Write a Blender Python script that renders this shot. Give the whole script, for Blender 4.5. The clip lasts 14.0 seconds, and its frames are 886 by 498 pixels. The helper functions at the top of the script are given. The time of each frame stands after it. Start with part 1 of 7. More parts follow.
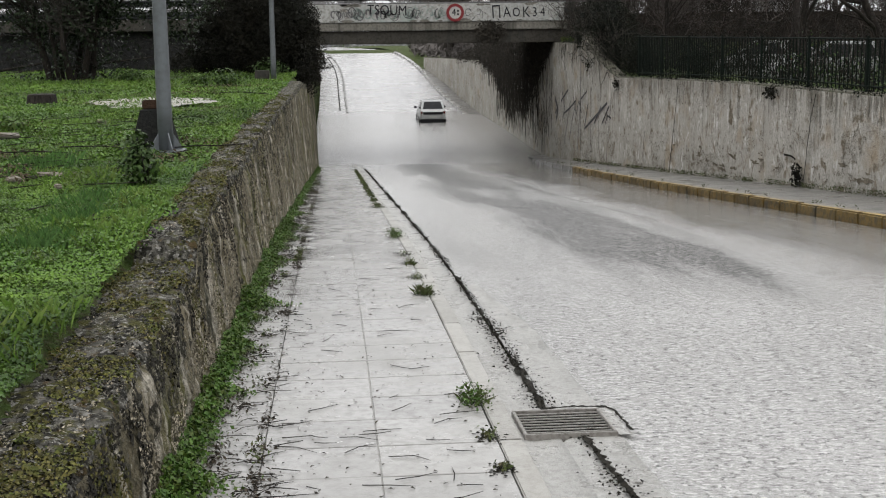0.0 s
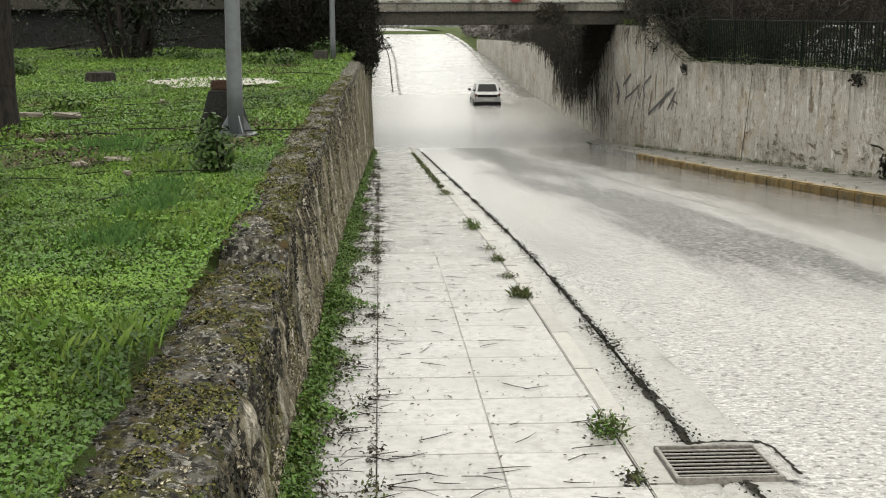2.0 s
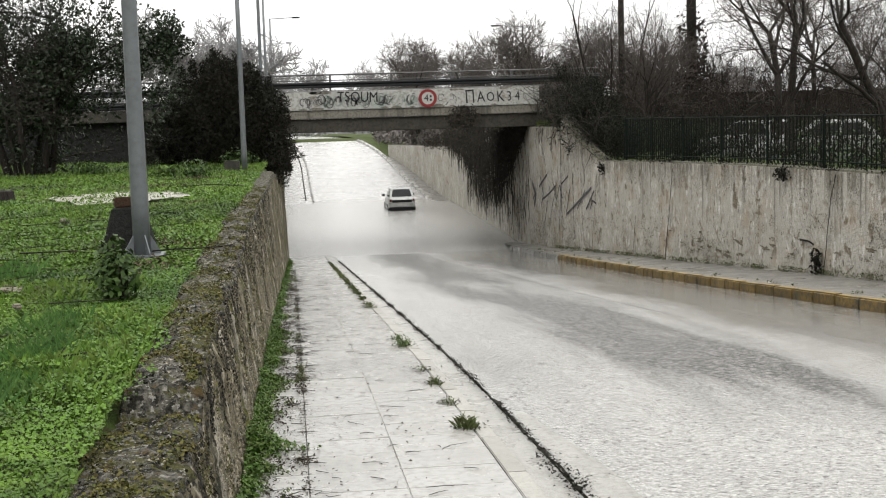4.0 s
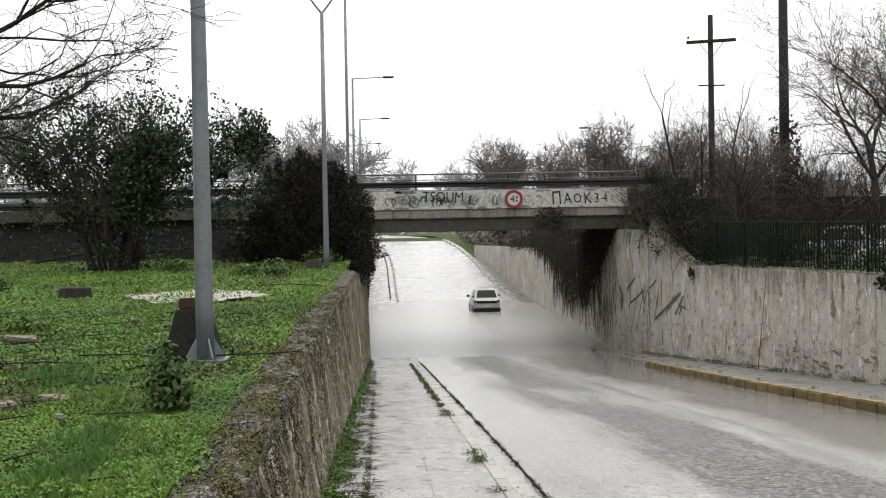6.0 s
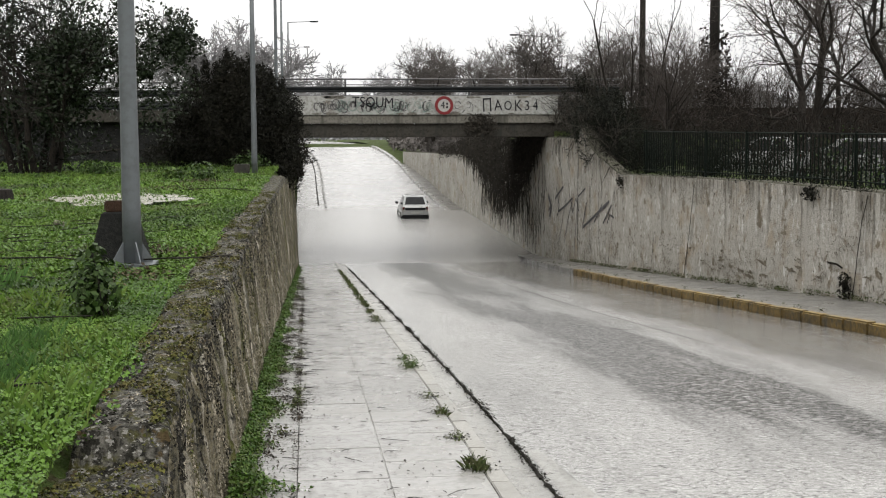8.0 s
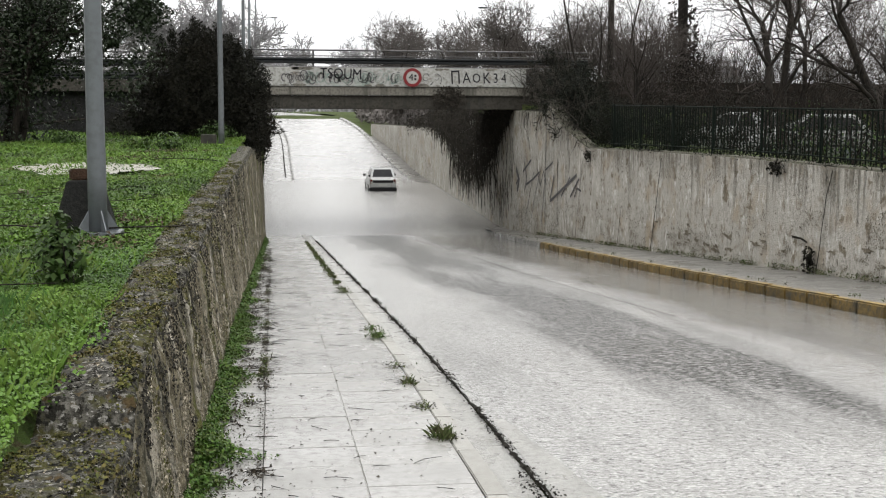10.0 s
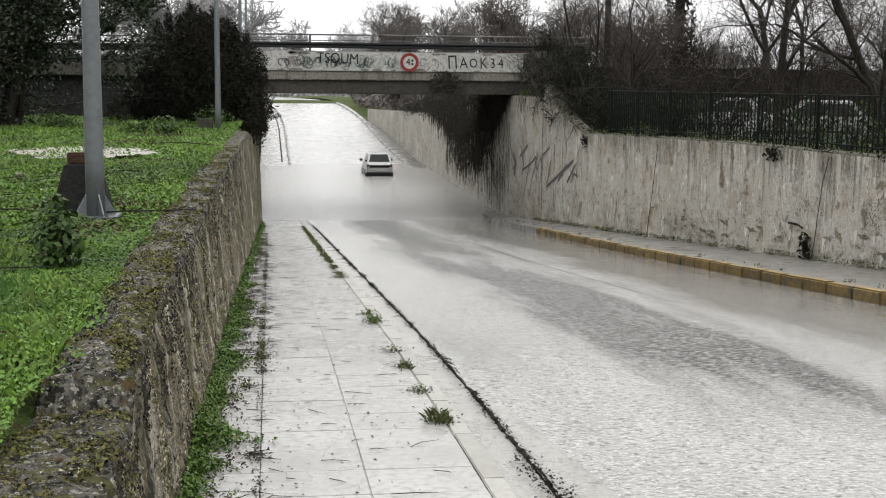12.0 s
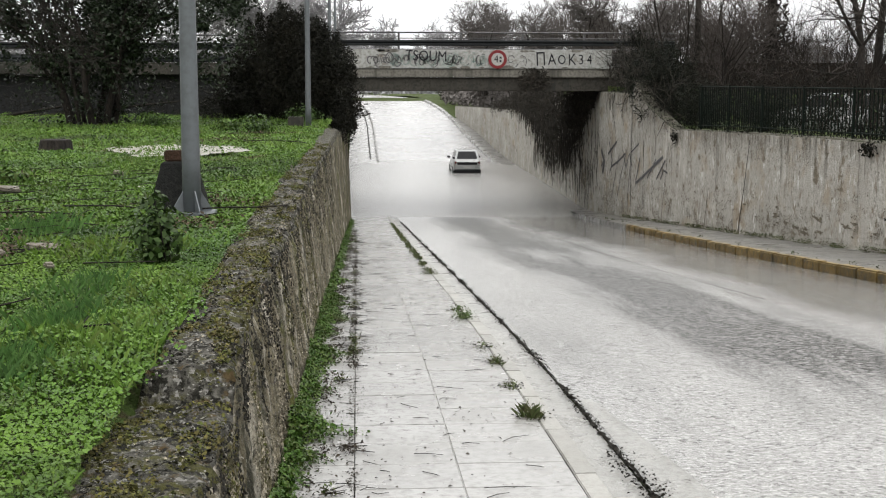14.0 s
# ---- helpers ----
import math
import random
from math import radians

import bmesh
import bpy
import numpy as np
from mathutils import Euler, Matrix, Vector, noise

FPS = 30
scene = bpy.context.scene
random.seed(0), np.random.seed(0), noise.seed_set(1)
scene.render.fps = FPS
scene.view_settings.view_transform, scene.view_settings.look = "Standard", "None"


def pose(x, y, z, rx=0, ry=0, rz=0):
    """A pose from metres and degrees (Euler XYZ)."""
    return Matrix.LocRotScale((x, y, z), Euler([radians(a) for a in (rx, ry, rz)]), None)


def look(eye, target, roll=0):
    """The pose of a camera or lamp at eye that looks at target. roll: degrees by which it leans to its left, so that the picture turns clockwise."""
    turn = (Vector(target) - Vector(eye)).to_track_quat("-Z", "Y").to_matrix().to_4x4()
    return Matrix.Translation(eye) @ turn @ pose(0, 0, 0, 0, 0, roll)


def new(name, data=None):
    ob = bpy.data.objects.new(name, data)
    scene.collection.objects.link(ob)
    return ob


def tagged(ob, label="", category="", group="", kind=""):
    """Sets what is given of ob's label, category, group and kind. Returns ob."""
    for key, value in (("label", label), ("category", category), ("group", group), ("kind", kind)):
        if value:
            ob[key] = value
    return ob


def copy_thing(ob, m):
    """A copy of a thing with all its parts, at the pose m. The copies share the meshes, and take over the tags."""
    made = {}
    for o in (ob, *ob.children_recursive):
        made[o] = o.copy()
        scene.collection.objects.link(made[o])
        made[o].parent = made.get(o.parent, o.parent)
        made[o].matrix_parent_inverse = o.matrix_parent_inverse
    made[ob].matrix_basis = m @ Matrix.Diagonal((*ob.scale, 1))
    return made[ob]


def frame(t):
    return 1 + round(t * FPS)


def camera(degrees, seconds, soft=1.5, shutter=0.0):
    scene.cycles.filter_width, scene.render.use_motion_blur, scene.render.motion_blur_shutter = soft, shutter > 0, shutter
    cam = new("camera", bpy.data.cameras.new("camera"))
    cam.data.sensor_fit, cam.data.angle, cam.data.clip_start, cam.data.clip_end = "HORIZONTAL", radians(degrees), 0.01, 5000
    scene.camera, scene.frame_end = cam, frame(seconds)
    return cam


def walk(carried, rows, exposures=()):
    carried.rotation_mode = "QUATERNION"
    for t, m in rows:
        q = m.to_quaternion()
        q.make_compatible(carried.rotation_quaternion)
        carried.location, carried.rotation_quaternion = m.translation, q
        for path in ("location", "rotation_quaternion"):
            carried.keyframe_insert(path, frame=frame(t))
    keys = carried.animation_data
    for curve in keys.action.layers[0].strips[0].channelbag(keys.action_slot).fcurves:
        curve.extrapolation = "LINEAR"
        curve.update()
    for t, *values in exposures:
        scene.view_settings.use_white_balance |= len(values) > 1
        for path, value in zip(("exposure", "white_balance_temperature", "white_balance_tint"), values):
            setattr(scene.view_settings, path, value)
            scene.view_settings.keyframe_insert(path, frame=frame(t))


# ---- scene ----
cam = camera(38.4, 14.0, soft=1.1)
PATH = [
    (0, (0.376, -3.779, 5.045), (0.544, -1.815, 4.709), -0.7),
    (0.5, (0.31, -3.538, 5.029), (0.27, -1.564, 4.714), 0.3),
    (1, (0.127, -3.275, 5.014), (0.121, -1.306, 4.667), -0.1),
    (1.5, (0.044, -3.099, 5.024), (0.151, -1.137, 4.647), -0.4),
    (2, (0.045, -2.895, 5.019), (0.142, -0.931, 4.656), -0.1),
    (2.5, (0.031, -2.706, 5.022), (0.132, -0.733, 4.705), -0.1),
    (3, (-0.03, -2.371, 5.016), (0.162, -0.399, 4.742), -1.5),
    (3.2, (-0.029, -2.296, 5.014), (0.182, -0.325, 4.755), -1.9),
    (5.3, (0.109, -1.385, 4.997), (0.368, 0.595, 4.889), -1.3),
    (5.5, (0.135, -1.351, 5.013), (0.37, 0.633, 4.926), -0.8),
    (6, (0.126, -1.229, 5.016), (0.229, 0.768, 4.972), -1.0),
    (6.5, (0.093, -1.12, 5.008), (0.19, 0.877, 4.961), -1.1),
    (7, (0.082, -1.084, 4.983), (0.247, 0.906, 4.872), -0.6),
    (7.5, (0.087, -1.082, 4.993), (0.281, 0.901, 4.82), -0.6),
    (8, (0.084, -1.094, 4.996), (0.298, 0.885, 4.805), -0.2),
    (10.5, (0.081, -1.106, 4.972), (0.35, 0.86, 4.723), 0.4),
    (11, (0.066, -1.142, 4.975), (0.328, 0.824, 4.711), 0.8),
    (11.5, (0.07, -1.141, 4.975), (0.329, 0.824, 4.708), 0.7),
    (12, (0.074, -1.128, 4.974), (0.344, 0.838, 4.718), 0.5),
    (12.5, (0.078, -1.127, 4.974), (0.359, 0.838, 4.728), 0.4),
    (13, (0.075, -1.144, 4.977), (0.356, 0.821, 4.73), 0.2),
    (13.5, (0.074, -1.129, 4.973), (0.341, 0.837, 4.724), 0.2),
    (14, (0.039, -1.169, 4.972), (0.173, 0.809, 4.711), 0.1),
]
walk(cam, [(t, look(eye, target, roll)) for t, eye, target, roll in PATH], exposures=[(0.0, -0.33, 6500, 10), (0.5, -0.4, 6500, 10), (1.0, -0.22, 6700, 8), (1.5, 0.03, 7000, 6), (2.5, 0.06, 7000, 6), (3.2, 0.03, 6900, 7), (6.0, -0.07, 6600, 9), (7.2, -0.2, 6700, 9), (8.0, -0.18, 6700, 9), (10.4, -0.04, 6600, 9), (14.0, -0.04, 6600, 9)])

# world: a bright overcast sky
world = bpy.data.worlds.new("overcast_sky")
scene.world = world
world.use_nodes = True
wt = world.node_tree
wt.nodes.clear()
w_out = wt.nodes.new("ShaderNodeOutputWorld")
w_bg = wt.nodes.new("ShaderNodeBackground")
w_sky = wt.nodes.new("ShaderNodeTexSky")
w_sky.sky_type = "NISHITA"
w_sky.sun_disc = False
w_sky.sun_elevation = radians(38)
w_sky.sun_rotation = radians(200)
w_sky.air_density = 2.0
w_sky.dust_density = 6.0
w_gain = wt.nodes.new("ShaderNodeMix")
w_gain.data_type = "RGBA"
w_gain.blend_type = "MULTIPLY"
w_gain.inputs[0].default_value = 1.0
w_gain.inputs[7].default_value = (0.09, 0.09, 0.09, 1)
# an overcast sky is about three times as bright overhead as at the horizon
w_dir = wt.nodes.new("ShaderNodeTexCoord")
w_sep = wt.nodes.new("ShaderNodeSeparateXYZ")
wt.links.new(w_dir.outputs["Generated"], w_sep.inputs[0])
w_ramp = wt.nodes.new("ShaderNodeMix")
w_ramp.data_type = "RGBA"
w_ramp.inputs[6].default_value = (1.10, 1.11, 1.15, 1)
w_ramp.inputs[7].default_value = (3.18, 3.20, 3.22, 1)
wt.links.new(w_sep.outputs[2], w_ramp.inputs[0])
w_mix = wt.nodes.new("ShaderNodeMix")
w_mix.data_type = "RGBA"
w_mix.inputs[0].default_value = 0.95
wt.links.new(w_ramp.outputs[2], w_mix.inputs[7])
wt.links.new(w_sky.outputs[0], w_gain.inputs[6])
wt.links.new(w_gain.outputs[2], w_mix.inputs[6])
wt.links.new(w_mix.outputs[2], w_bg.inputs[0])
w_bg.inputs[1].default_value = 1.0
wt.links.new(w_bg.outputs[0], w_out.inputs[0])

sun = new("sun", bpy.data.lights.new("sun", "SUN"))
sun.data.energy = 0.9
sun.data.angle = radians(40)
sun.data.color = (1.0, 0.98, 0.95)
sun.matrix_world = look((0, 0, 60), (-12, 46, 0))

# ---- materials ----
WET = 0.55  # rain-soaked surfaces are darker than dry ones


def mat(name, cols, scales=(1.0, 14.0), rough=(0.6, 0.9), bump=0.4, bump_scale=40.0, metal=0.0, stretch=(1, 1, 1),
        streak=None, island=0.0, obj=0.0, spec=None, dist=0.02, coat=0.0, fleck=None, layers=()):
    """Colour from two sizes of noise, optional downward streaks, flecks and layered stains, with fine relief."""
    m = bpy.data.materials.new(name)
    m.use_nodes = True
    nt = m.node_tree
    N, L = nt.nodes, nt.links
    bsdf = N["Principled BSDF"]
    geo = N.new("ShaderNodeNewGeometry")
    mp = N.new("ShaderNodeMapping")
    mp.inputs["Scale"].default_value = stretch
    L.new(geo.outputs["Position"], mp.inputs["Vector"])

    def tex(scale, detail=6.0, vec=None, roughness=0.6):
        n = N.new("ShaderNodeTexNoise")
        n.inputs["Scale"].default_value = scale
        n.inputs["Detail"].default_value = detail
        n.inputs["Roughness"].default_value = roughness
        L.new((vec or mp).outputs[0], n.inputs["Vector"])
        return n

    def ramp(src, lo, hi):
        r = N.new("ShaderNodeMapRange")
        r.inputs["From Min"].default_value, r.inputs["From Max"].default_value = lo, hi
        L.new(src, r.inputs["Value"])
        return r.outputs["Result"]

    def blend(fac, a, b, mode="MIX"):
        x = N.new("ShaderNodeMix")
        x.data_type, x.blend_type = "RGBA", mode
        for sock, v in ((x.inputs[0], fac), (x.inputs[6], a), (x.inputs[7], b)):
            if isinstance(v, (int, float)):
                sock.default_value = v
            elif isinstance(v, tuple):
                sock.default_value = (*v, 1)
            else:
                L.new(v, sock)
        return x.outputs[2]

    cols = [tuple(v * WET for v in c) for c in cols]
    layers = [(tuple(v * WET for v in a[0]), *a[1:]) for a in layers]
    streak = tuple(v * WET for v in streak) if streak else None
    fleck = (tuple(v * WET for v in fleck[0]), *fleck[1:]) if fleck else None
    big, small = tex(scales[0]), tex(scales[1], 8.0)
    col = blend(ramp(big.outputs["Fac"], 0.35, 0.65), cols[0], cols[1])
    third = cols[2] if len(cols) > 2 else tuple(v * 0.6 for v in cols[0])
    col = blend(ramp(small.outputs["Fac"], 0.44, 0.66), col, third)
    for lc, lscale, lo, hi, lst in layers:
        mp2 = N.new("ShaderNodeMapping")
        mp2.inputs["Scale"].default_value = lst
        mp2.inputs["Location"].default_value = (lscale * 3.1, lo * 17, hi * 11)
        L.new(geo.outputs["Position"], mp2.inputs["Vector"])
        col = blend(ramp(tex(lscale, 7.0, mp2).outputs["Fac"], lo, hi), col, lc)
    if streak:
        mp3 = N.new("ShaderNodeMapping")
        mp3.inputs["Scale"].default_value = (3.2, 3.2, 0.22)
        L.new(geo.outputs["Position"], mp3.inputs["Vector"])
        col = blend(ramp(tex(1.0, 7.0, mp3).outputs["Fac"], 0.5, 0.68), col, streak)
    if fleck:
        col = blend(ramp(tex(fleck[1], 2.0).outputs["Fac"], fleck[2], fleck[2] + 0.05), col, fleck[0])
    if island or obj:
        if obj:
            rnd = N.new("ShaderNodeObjectInfo").outputs["Random"]
        else:
            rnd = geo.outputs["Random Per Island"]
        k = N.new("ShaderNodeMapRange")
        k.inputs["To Min"].default_value = 1 - (island or obj)
        k.inputs["To Max"].default_value = 1 + (island or obj)
        L.new(rnd, k.inputs["Value"])
        hs = N.new("ShaderNodeHueSaturation")
        L.new(k.outputs[0], hs.inputs["Value"])
        L.new(col, hs.inputs["Color"])
        col = hs.outputs[0]
    L.new(col, bsdf.inputs["Base Color"])
    rr = N.new("ShaderNodeMapRange")
    rr.inputs["From Min"].default_value, rr.inputs["From Max"].default_value = 0.35, 0.65
    rr.inputs["To Min"].default_value, rr.inputs["To Max"].default_value = rough
    L.new(big.outputs["Fac"], rr.inputs["Value"])
    L.new(rr.outputs[0], bsdf.inputs["Roughness"])
    bsdf.inputs["Metallic"].default_value = metal
    bsdf.inputs["Specular IOR Level"].default_value = spec if spec is not None else (0.5 if rough[1] < 0.56 else 0.12)
    bsdf.inputs["Coat Weight"].default_value = coat
    bsdf.inputs["Coat Roughness"].default_value = 0.08
    if bump:
        b = N.new("ShaderNodeBump")
        b.inputs["Strength"].default_value = bump
        b.inputs["Distance"].default_value = dist
        L.new(tex(bump_scale, 6.0).outputs["Fac"], b.inputs["Height"])
        L.new(b.outputs[0], bsdf.inputs["Normal"])
    return m


def plain(name, col, rough=0.6, metal=0.0, spec=None):
    return mat(name, [col, tuple(v * 0.85 for v in col), tuple(v * 0.75 for v in col)], (2.0, 30.0), (rough * 0.85, min(1, rough * 1.15)), 0.08, 60, metal, spec=spec)


def wet_road(name):
    """Coarse asphalt under a film of rain, its colour paled for wet sheen: dark worn stretches, and smoother standing
    water towards the far kerb.
    """
    m = bpy.data.materials.new(name)
    m.use_nodes = True
    N, L = m.node_tree.nodes, m.node_tree.links
    bsdf = N["Principled BSDF"]
    pos = N.new("ShaderNodeNewGeometry").outputs["Position"]
    sep = N.new("ShaderNodeSeparateXYZ")
    L.new(pos, sep.inputs[0])

    def tex(scale, stretch, detail=6.0, rough=0.6, off=0.0):
        mp = N.new("ShaderNodeMapping")
        mp.inputs["Scale"].default_value = stretch
        mp.inputs["Location"].default_value = (off, off * 1.7, 0)
        L.new(pos, mp.inputs["Vector"])
        n = N.new("ShaderNodeTexNoise")
        n.inputs["Scale"].default_value, n.inputs["Detail"].default_value, n.inputs["Roughness"].default_value = scale, detail, rough
        L.new(mp.outputs[0], n.inputs["Vector"])
        return n.outputs["Fac"]

    def span(src, lo, hi, a=0.0, b=1.0):
        r = N.new("ShaderNodeMapRange")
        for key, val in (("From Min", lo), ("From Max", hi), ("To Min", a), ("To Max", b)):
            r.inputs[key].default_value = val
        L.new(src, r.inputs["Value"])
        return r.outputs["Result"]

    def calc(op, a, b=0.0):
        x = N.new("ShaderNodeMath")
        x.operation = op
        for sock, val in zip(x.inputs, (a, b)):
            if isinstance(val, (int, float)):
                sock.default_value = val
            else:
                L.new(val, sock)
        return x.outputs[0]

    def blend(fac, a, b):
        x = N.new("ShaderNodeMix")
        x.data_type = "RGBA"
        L.new(fac, x.inputs[0])
        for sock, val in ((x.inputs[6], a), (x.inputs[7], b)):
            if isinstance(val, tuple):
                sock.default_value = (*val, 1)
            else:
                L.new(val, sock)
        return x.outputs[2]

    # worn stretch along the inner wheel track, broken up by noise
    track = calc("MULTIPLY", span(calc("ABSOLUTE", calc("SUBTRACT", sep.outputs[0], 3.7)), 0.2, 1.5, 0.30, 0.0), span(sep.outputs[1], 5.5, 9.0))
    worn = span(calc("ADD", tex(1.0, (1.1, 0.11, 1), 9.0, 0.72, 3.0), track), 0.54, 0.74)
    grit = tex(45, (1, 0.85, 1), 4.0, 0.65)
    worn = calc("MULTIPLY", worn, span(tex(24, (0.7, 1.2, 1), 5.0, 0.7, 7.0), 0.36, 0.54, 0.1, 1.0))
    # standing water on the far side
    pool = span(calc("ADD", sep.outputs[0], calc("MULTIPLY", tex(0.5, (1, 0.3, 1), 5.0, 0.6, 9.0), 2.4)), 5.7, 6.9)
    # pale base and flecks carry part of the wet sheen and glints
    col = blend(span(tex(0.7, (1, 0.6, 1)), 0.35, 0.65), (0.29, 0.285, 0.275), (0.345, 0.34, 0.33))
    col = blend(span(tex(26, (0.8, 1.0, 1), 5.0, 0.75, 4.0), 0.51, 0.61), col, (0.05, 0.048, 0.045))
    col = blend(span(tex(38, (0.8, 1, 1), 3.0, 0.6, 5.0), 0.54, 0.6), col, (0.5, 0.49, 0.48))
    col = blend(worn, col, (0.03, 0.029, 0.027))
    # brown-grey put in for the wall and trees mirrored by the water
    col = blend(calc("MULTIPLY", pool, 0.75), col, (0.12, 0.113, 0.103))
    L.new(col, bsdf.inputs["Base Color"])
    bsdf.inputs["Roughness"].default_value = 0.4
    L.new(calc("MULTIPLY", span(worn, 0, 1, 0.7, 0.1), span(pool, 0, 1, 1.0, 0.2)), bsdf.inputs["Specular IOR Level"])
    bsdf.inputs["Coat IOR"].default_value = 1.33
    L.new(span(worn, 0, 1, 1.0, 0.1), bsdf.inputs["Coat Weight"])
    L.new(span(pool, 0, 1, 0.14, 0.06), bsdf.inputs["Coat Roughness"])
    grain = N.new("ShaderNodeBump")
    grain.inputs["Strength"].default_value, grain.inputs["Distance"].default_value = 0.9, 0.02
    L.new(grit, grain.inputs["Height"])
    L.new(grain.outputs[0], bsdf.inputs["Normal"])
    film = N.new("ShaderNodeBump")
    film.inputs["Distance"].default_value = 0.035
    L.new(span(pool, 0, 1, 1.0, 0.05), film.inputs["Strength"])
    L.new(tex(22, (0.6, 1.6, 1), 5.0, 0.65, 1.0), film.inputs["Height"])
    L.new(film.outputs[0], bsdf.inputs["Coat Normal"])
    return m


M_ASPHALT = wet_road("wet_asphalt")
# pale base colour, again with some wet sheen in it
M_ASPHALT_FAR = mat("smooth_wet_asphalt", [(0.5, 0.49, 0.48), (0.56, 0.55, 0.54), (0.42, 0.41, 0.4)], (0.3, 4), (0.2, 0.32), 0.5, 30, dist=0.01, layers=[((0.4, 0.39, 0.38), 0.5, 0.54, 0.7, (2, 0.1, 1))])
M_WATER = mat("murky_flood_water", [(0.46, 0.45, 0.43), (0.5, 0.49, 0.47), (0.42, 0.41, 0.39)], (0.2, 1.0), (0.12, 0.2), 0.8, 5.0, dist=0.06, spec=0.5, stretch=(0.7, 1.3, 1))
M_SLAB = mat("wet_concrete_slab", [(0.50, 0.49, 0.47), (0.43, 0.42, 0.40), (0.34, 0.33, 0.31)], (1.2, 18), (0.16, 0.36), 0.25, 60, obj=0.09, dist=0.006,
             layers=[((0.25, 0.24, 0.21), 2.2, 0.62, 0.8, (1, 0.5, 1))])
M_KERB = mat("pale_kerb_concrete", [(0.5, 0.485, 0.45), (0.44, 0.425, 0.39), (0.35, 0.335, 0.3)], (2, 25), (0.3, 0.5), 0.3, 60, obj=0.1)
M_KERB_YELLOW = mat("worn_yellow_kerb_paint", [(0.55, 0.36, 0.06), (0.48, 0.31, 0.07), (0.3, 0.22, 0.1)], (2, 18), (0.3, 0.5), 0.3, 50, obj=0.18,
                    layers=[((0.16, 0.14, 0.1), 3.0, 0.53, 0.68, (1, 1, 1))])
# worn dirty yellow, darkened further for the shaded sides of the stones
M_KERB_SHADED = mat("shaded_worn_yellow_kerb_face", [(0.27, 0.175, 0.05), (0.19, 0.135, 0.055), (0.09, 0.075, 0.05)], (3, 16), (0.4, 0.6), 0.4, 50, obj=0.25,
                   layers=[((0.09, 0.08, 0.06), 4.0, 0.52, 0.64, (1, 1, 1))])
M_GUTTER = mat("rough_gutter_concrete", [(0.6, 0.59, 0.56), (0.52, 0.51, 0.485), (0.38, 0.37, 0.345)], (2, 26), (0.2, 0.45), 0.9, 45, dist=0.02,
               layers=[((0.22, 0.21, 0.185), 3.5, 0.62, 0.78, (1, 0.5, 1)), ((0.12, 0.11, 0.095), 16, 0.63, 0.69, (1, 0.7, 1)), ((0.6, 0.59, 0.57), 22, 0.58, 0.64, (1, 1, 1))])
# wet dirt, taken near black to include the shade inside cracks
M_DIRT_SHADE = mat("wet_dirt_and_gap_shade", [(0.02, 0.018, 0.013), (0.012, 0.011, 0.008), (0.035, 0.03, 0.02)], (6, 40), (0.7, 0.9), 0.9, 70)
M_OLDWALL = mat("old_rough_concrete_with_moss", [(0.36, 0.315, 0.215), (0.25, 0.215, 0.14), (0.09, 0.08, 0.052)], (1.3, 22), (0.6, 0.9), 1.0, 45, dist=0.035, fleck=((0.62, 0.59, 0.52), 55, 0.66),
                streak=(0.05, 0.05, 0.03), layers=[((0.15, 0.15, 0.04), 1.0, 0.52, 0.62, (1.6, 1.6, 0.4)), ((0.8, 0.74, 0.62), 1.6, 0.54, 0.63, (2.5, 2.5, 0.35)), ((0.035, 0.032, 0.022), 11, 0.54, 0.62, (1, 1, 0.7)), ((0.3, 0.28, 0.23), 33, 0.58, 0.64, (1, 1, 1))])
M_WALLTOP = mat("mossy_wall_top", [(0.24, 0.23, 0.2), (0.1, 0.095, 0.08), (0.03, 0.028, 0.022)], (9, 34), (0.6, 0.95), 1.0, 45, dist=0.035, fleck=((0.5, 0.48, 0.44), 60, 0.66),
                layers=[((0.095, 0.092, 0.028), 7, 0.5, 0.58, (1, 1, 1)), ((0.12, 0.085, 0.04), 14, 0.56, 0.62, (1, 1, 1)), ((0.025, 0.024, 0.018), 22, 0.52, 0.57, (1, 1, 1)), ((0.36, 0.35, 0.32), 30, 0.58, 0.62, (1, 1, 1))])
M_RWALL = mat("stained_pale_concrete", [(0.68, 0.65, 0.59), (0.54, 0.515, 0.46), (0.40, 0.38, 0.335)], (0.6, 15), (0.5, 0.8), 0.7, 30, streak=(0.56, 0.535, 0.48), dist=0.03,
              layers=[((0.46, 0.37, 0.26), 0.9, 0.53, 0.68, (1, 1, 1.3)), ((0.24, 0.20, 0.145), 2.4, 0.585, 0.65, (1, 1, 1.3)), ((0.34, 0.29, 0.225), 5.0, 0.56, 0.66, (1, 1, 0.8)), ((0.84, 0.8, 0.73), 0.7, 0.58, 0.68, (1, 1, 1)), ((0.3, 0.285, 0.25), 0.8, 0.6, 0.76, (2.2, 2.2, 0.12)), ((0.2, 0.18, 0.15), 12.0, 0.61, 0.67, (1, 1, 0.7)), ((0.82, 0.8, 0.76), 6.0, 0.58, 0.66, (1, 1, 0.6))])
M_BRIDGE = mat("weathered_bridge_concrete", [(0.30, 0.285, 0.25), (0.24, 0.225, 0.195), (0.15, 0.14, 0.12)], (0.6, 12), (0.6, 0.85), 0.4, 40, streak=(0.11, 0.105, 0.09))
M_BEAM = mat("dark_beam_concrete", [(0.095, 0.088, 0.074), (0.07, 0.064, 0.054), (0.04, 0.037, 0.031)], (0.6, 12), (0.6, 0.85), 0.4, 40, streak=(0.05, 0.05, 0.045))
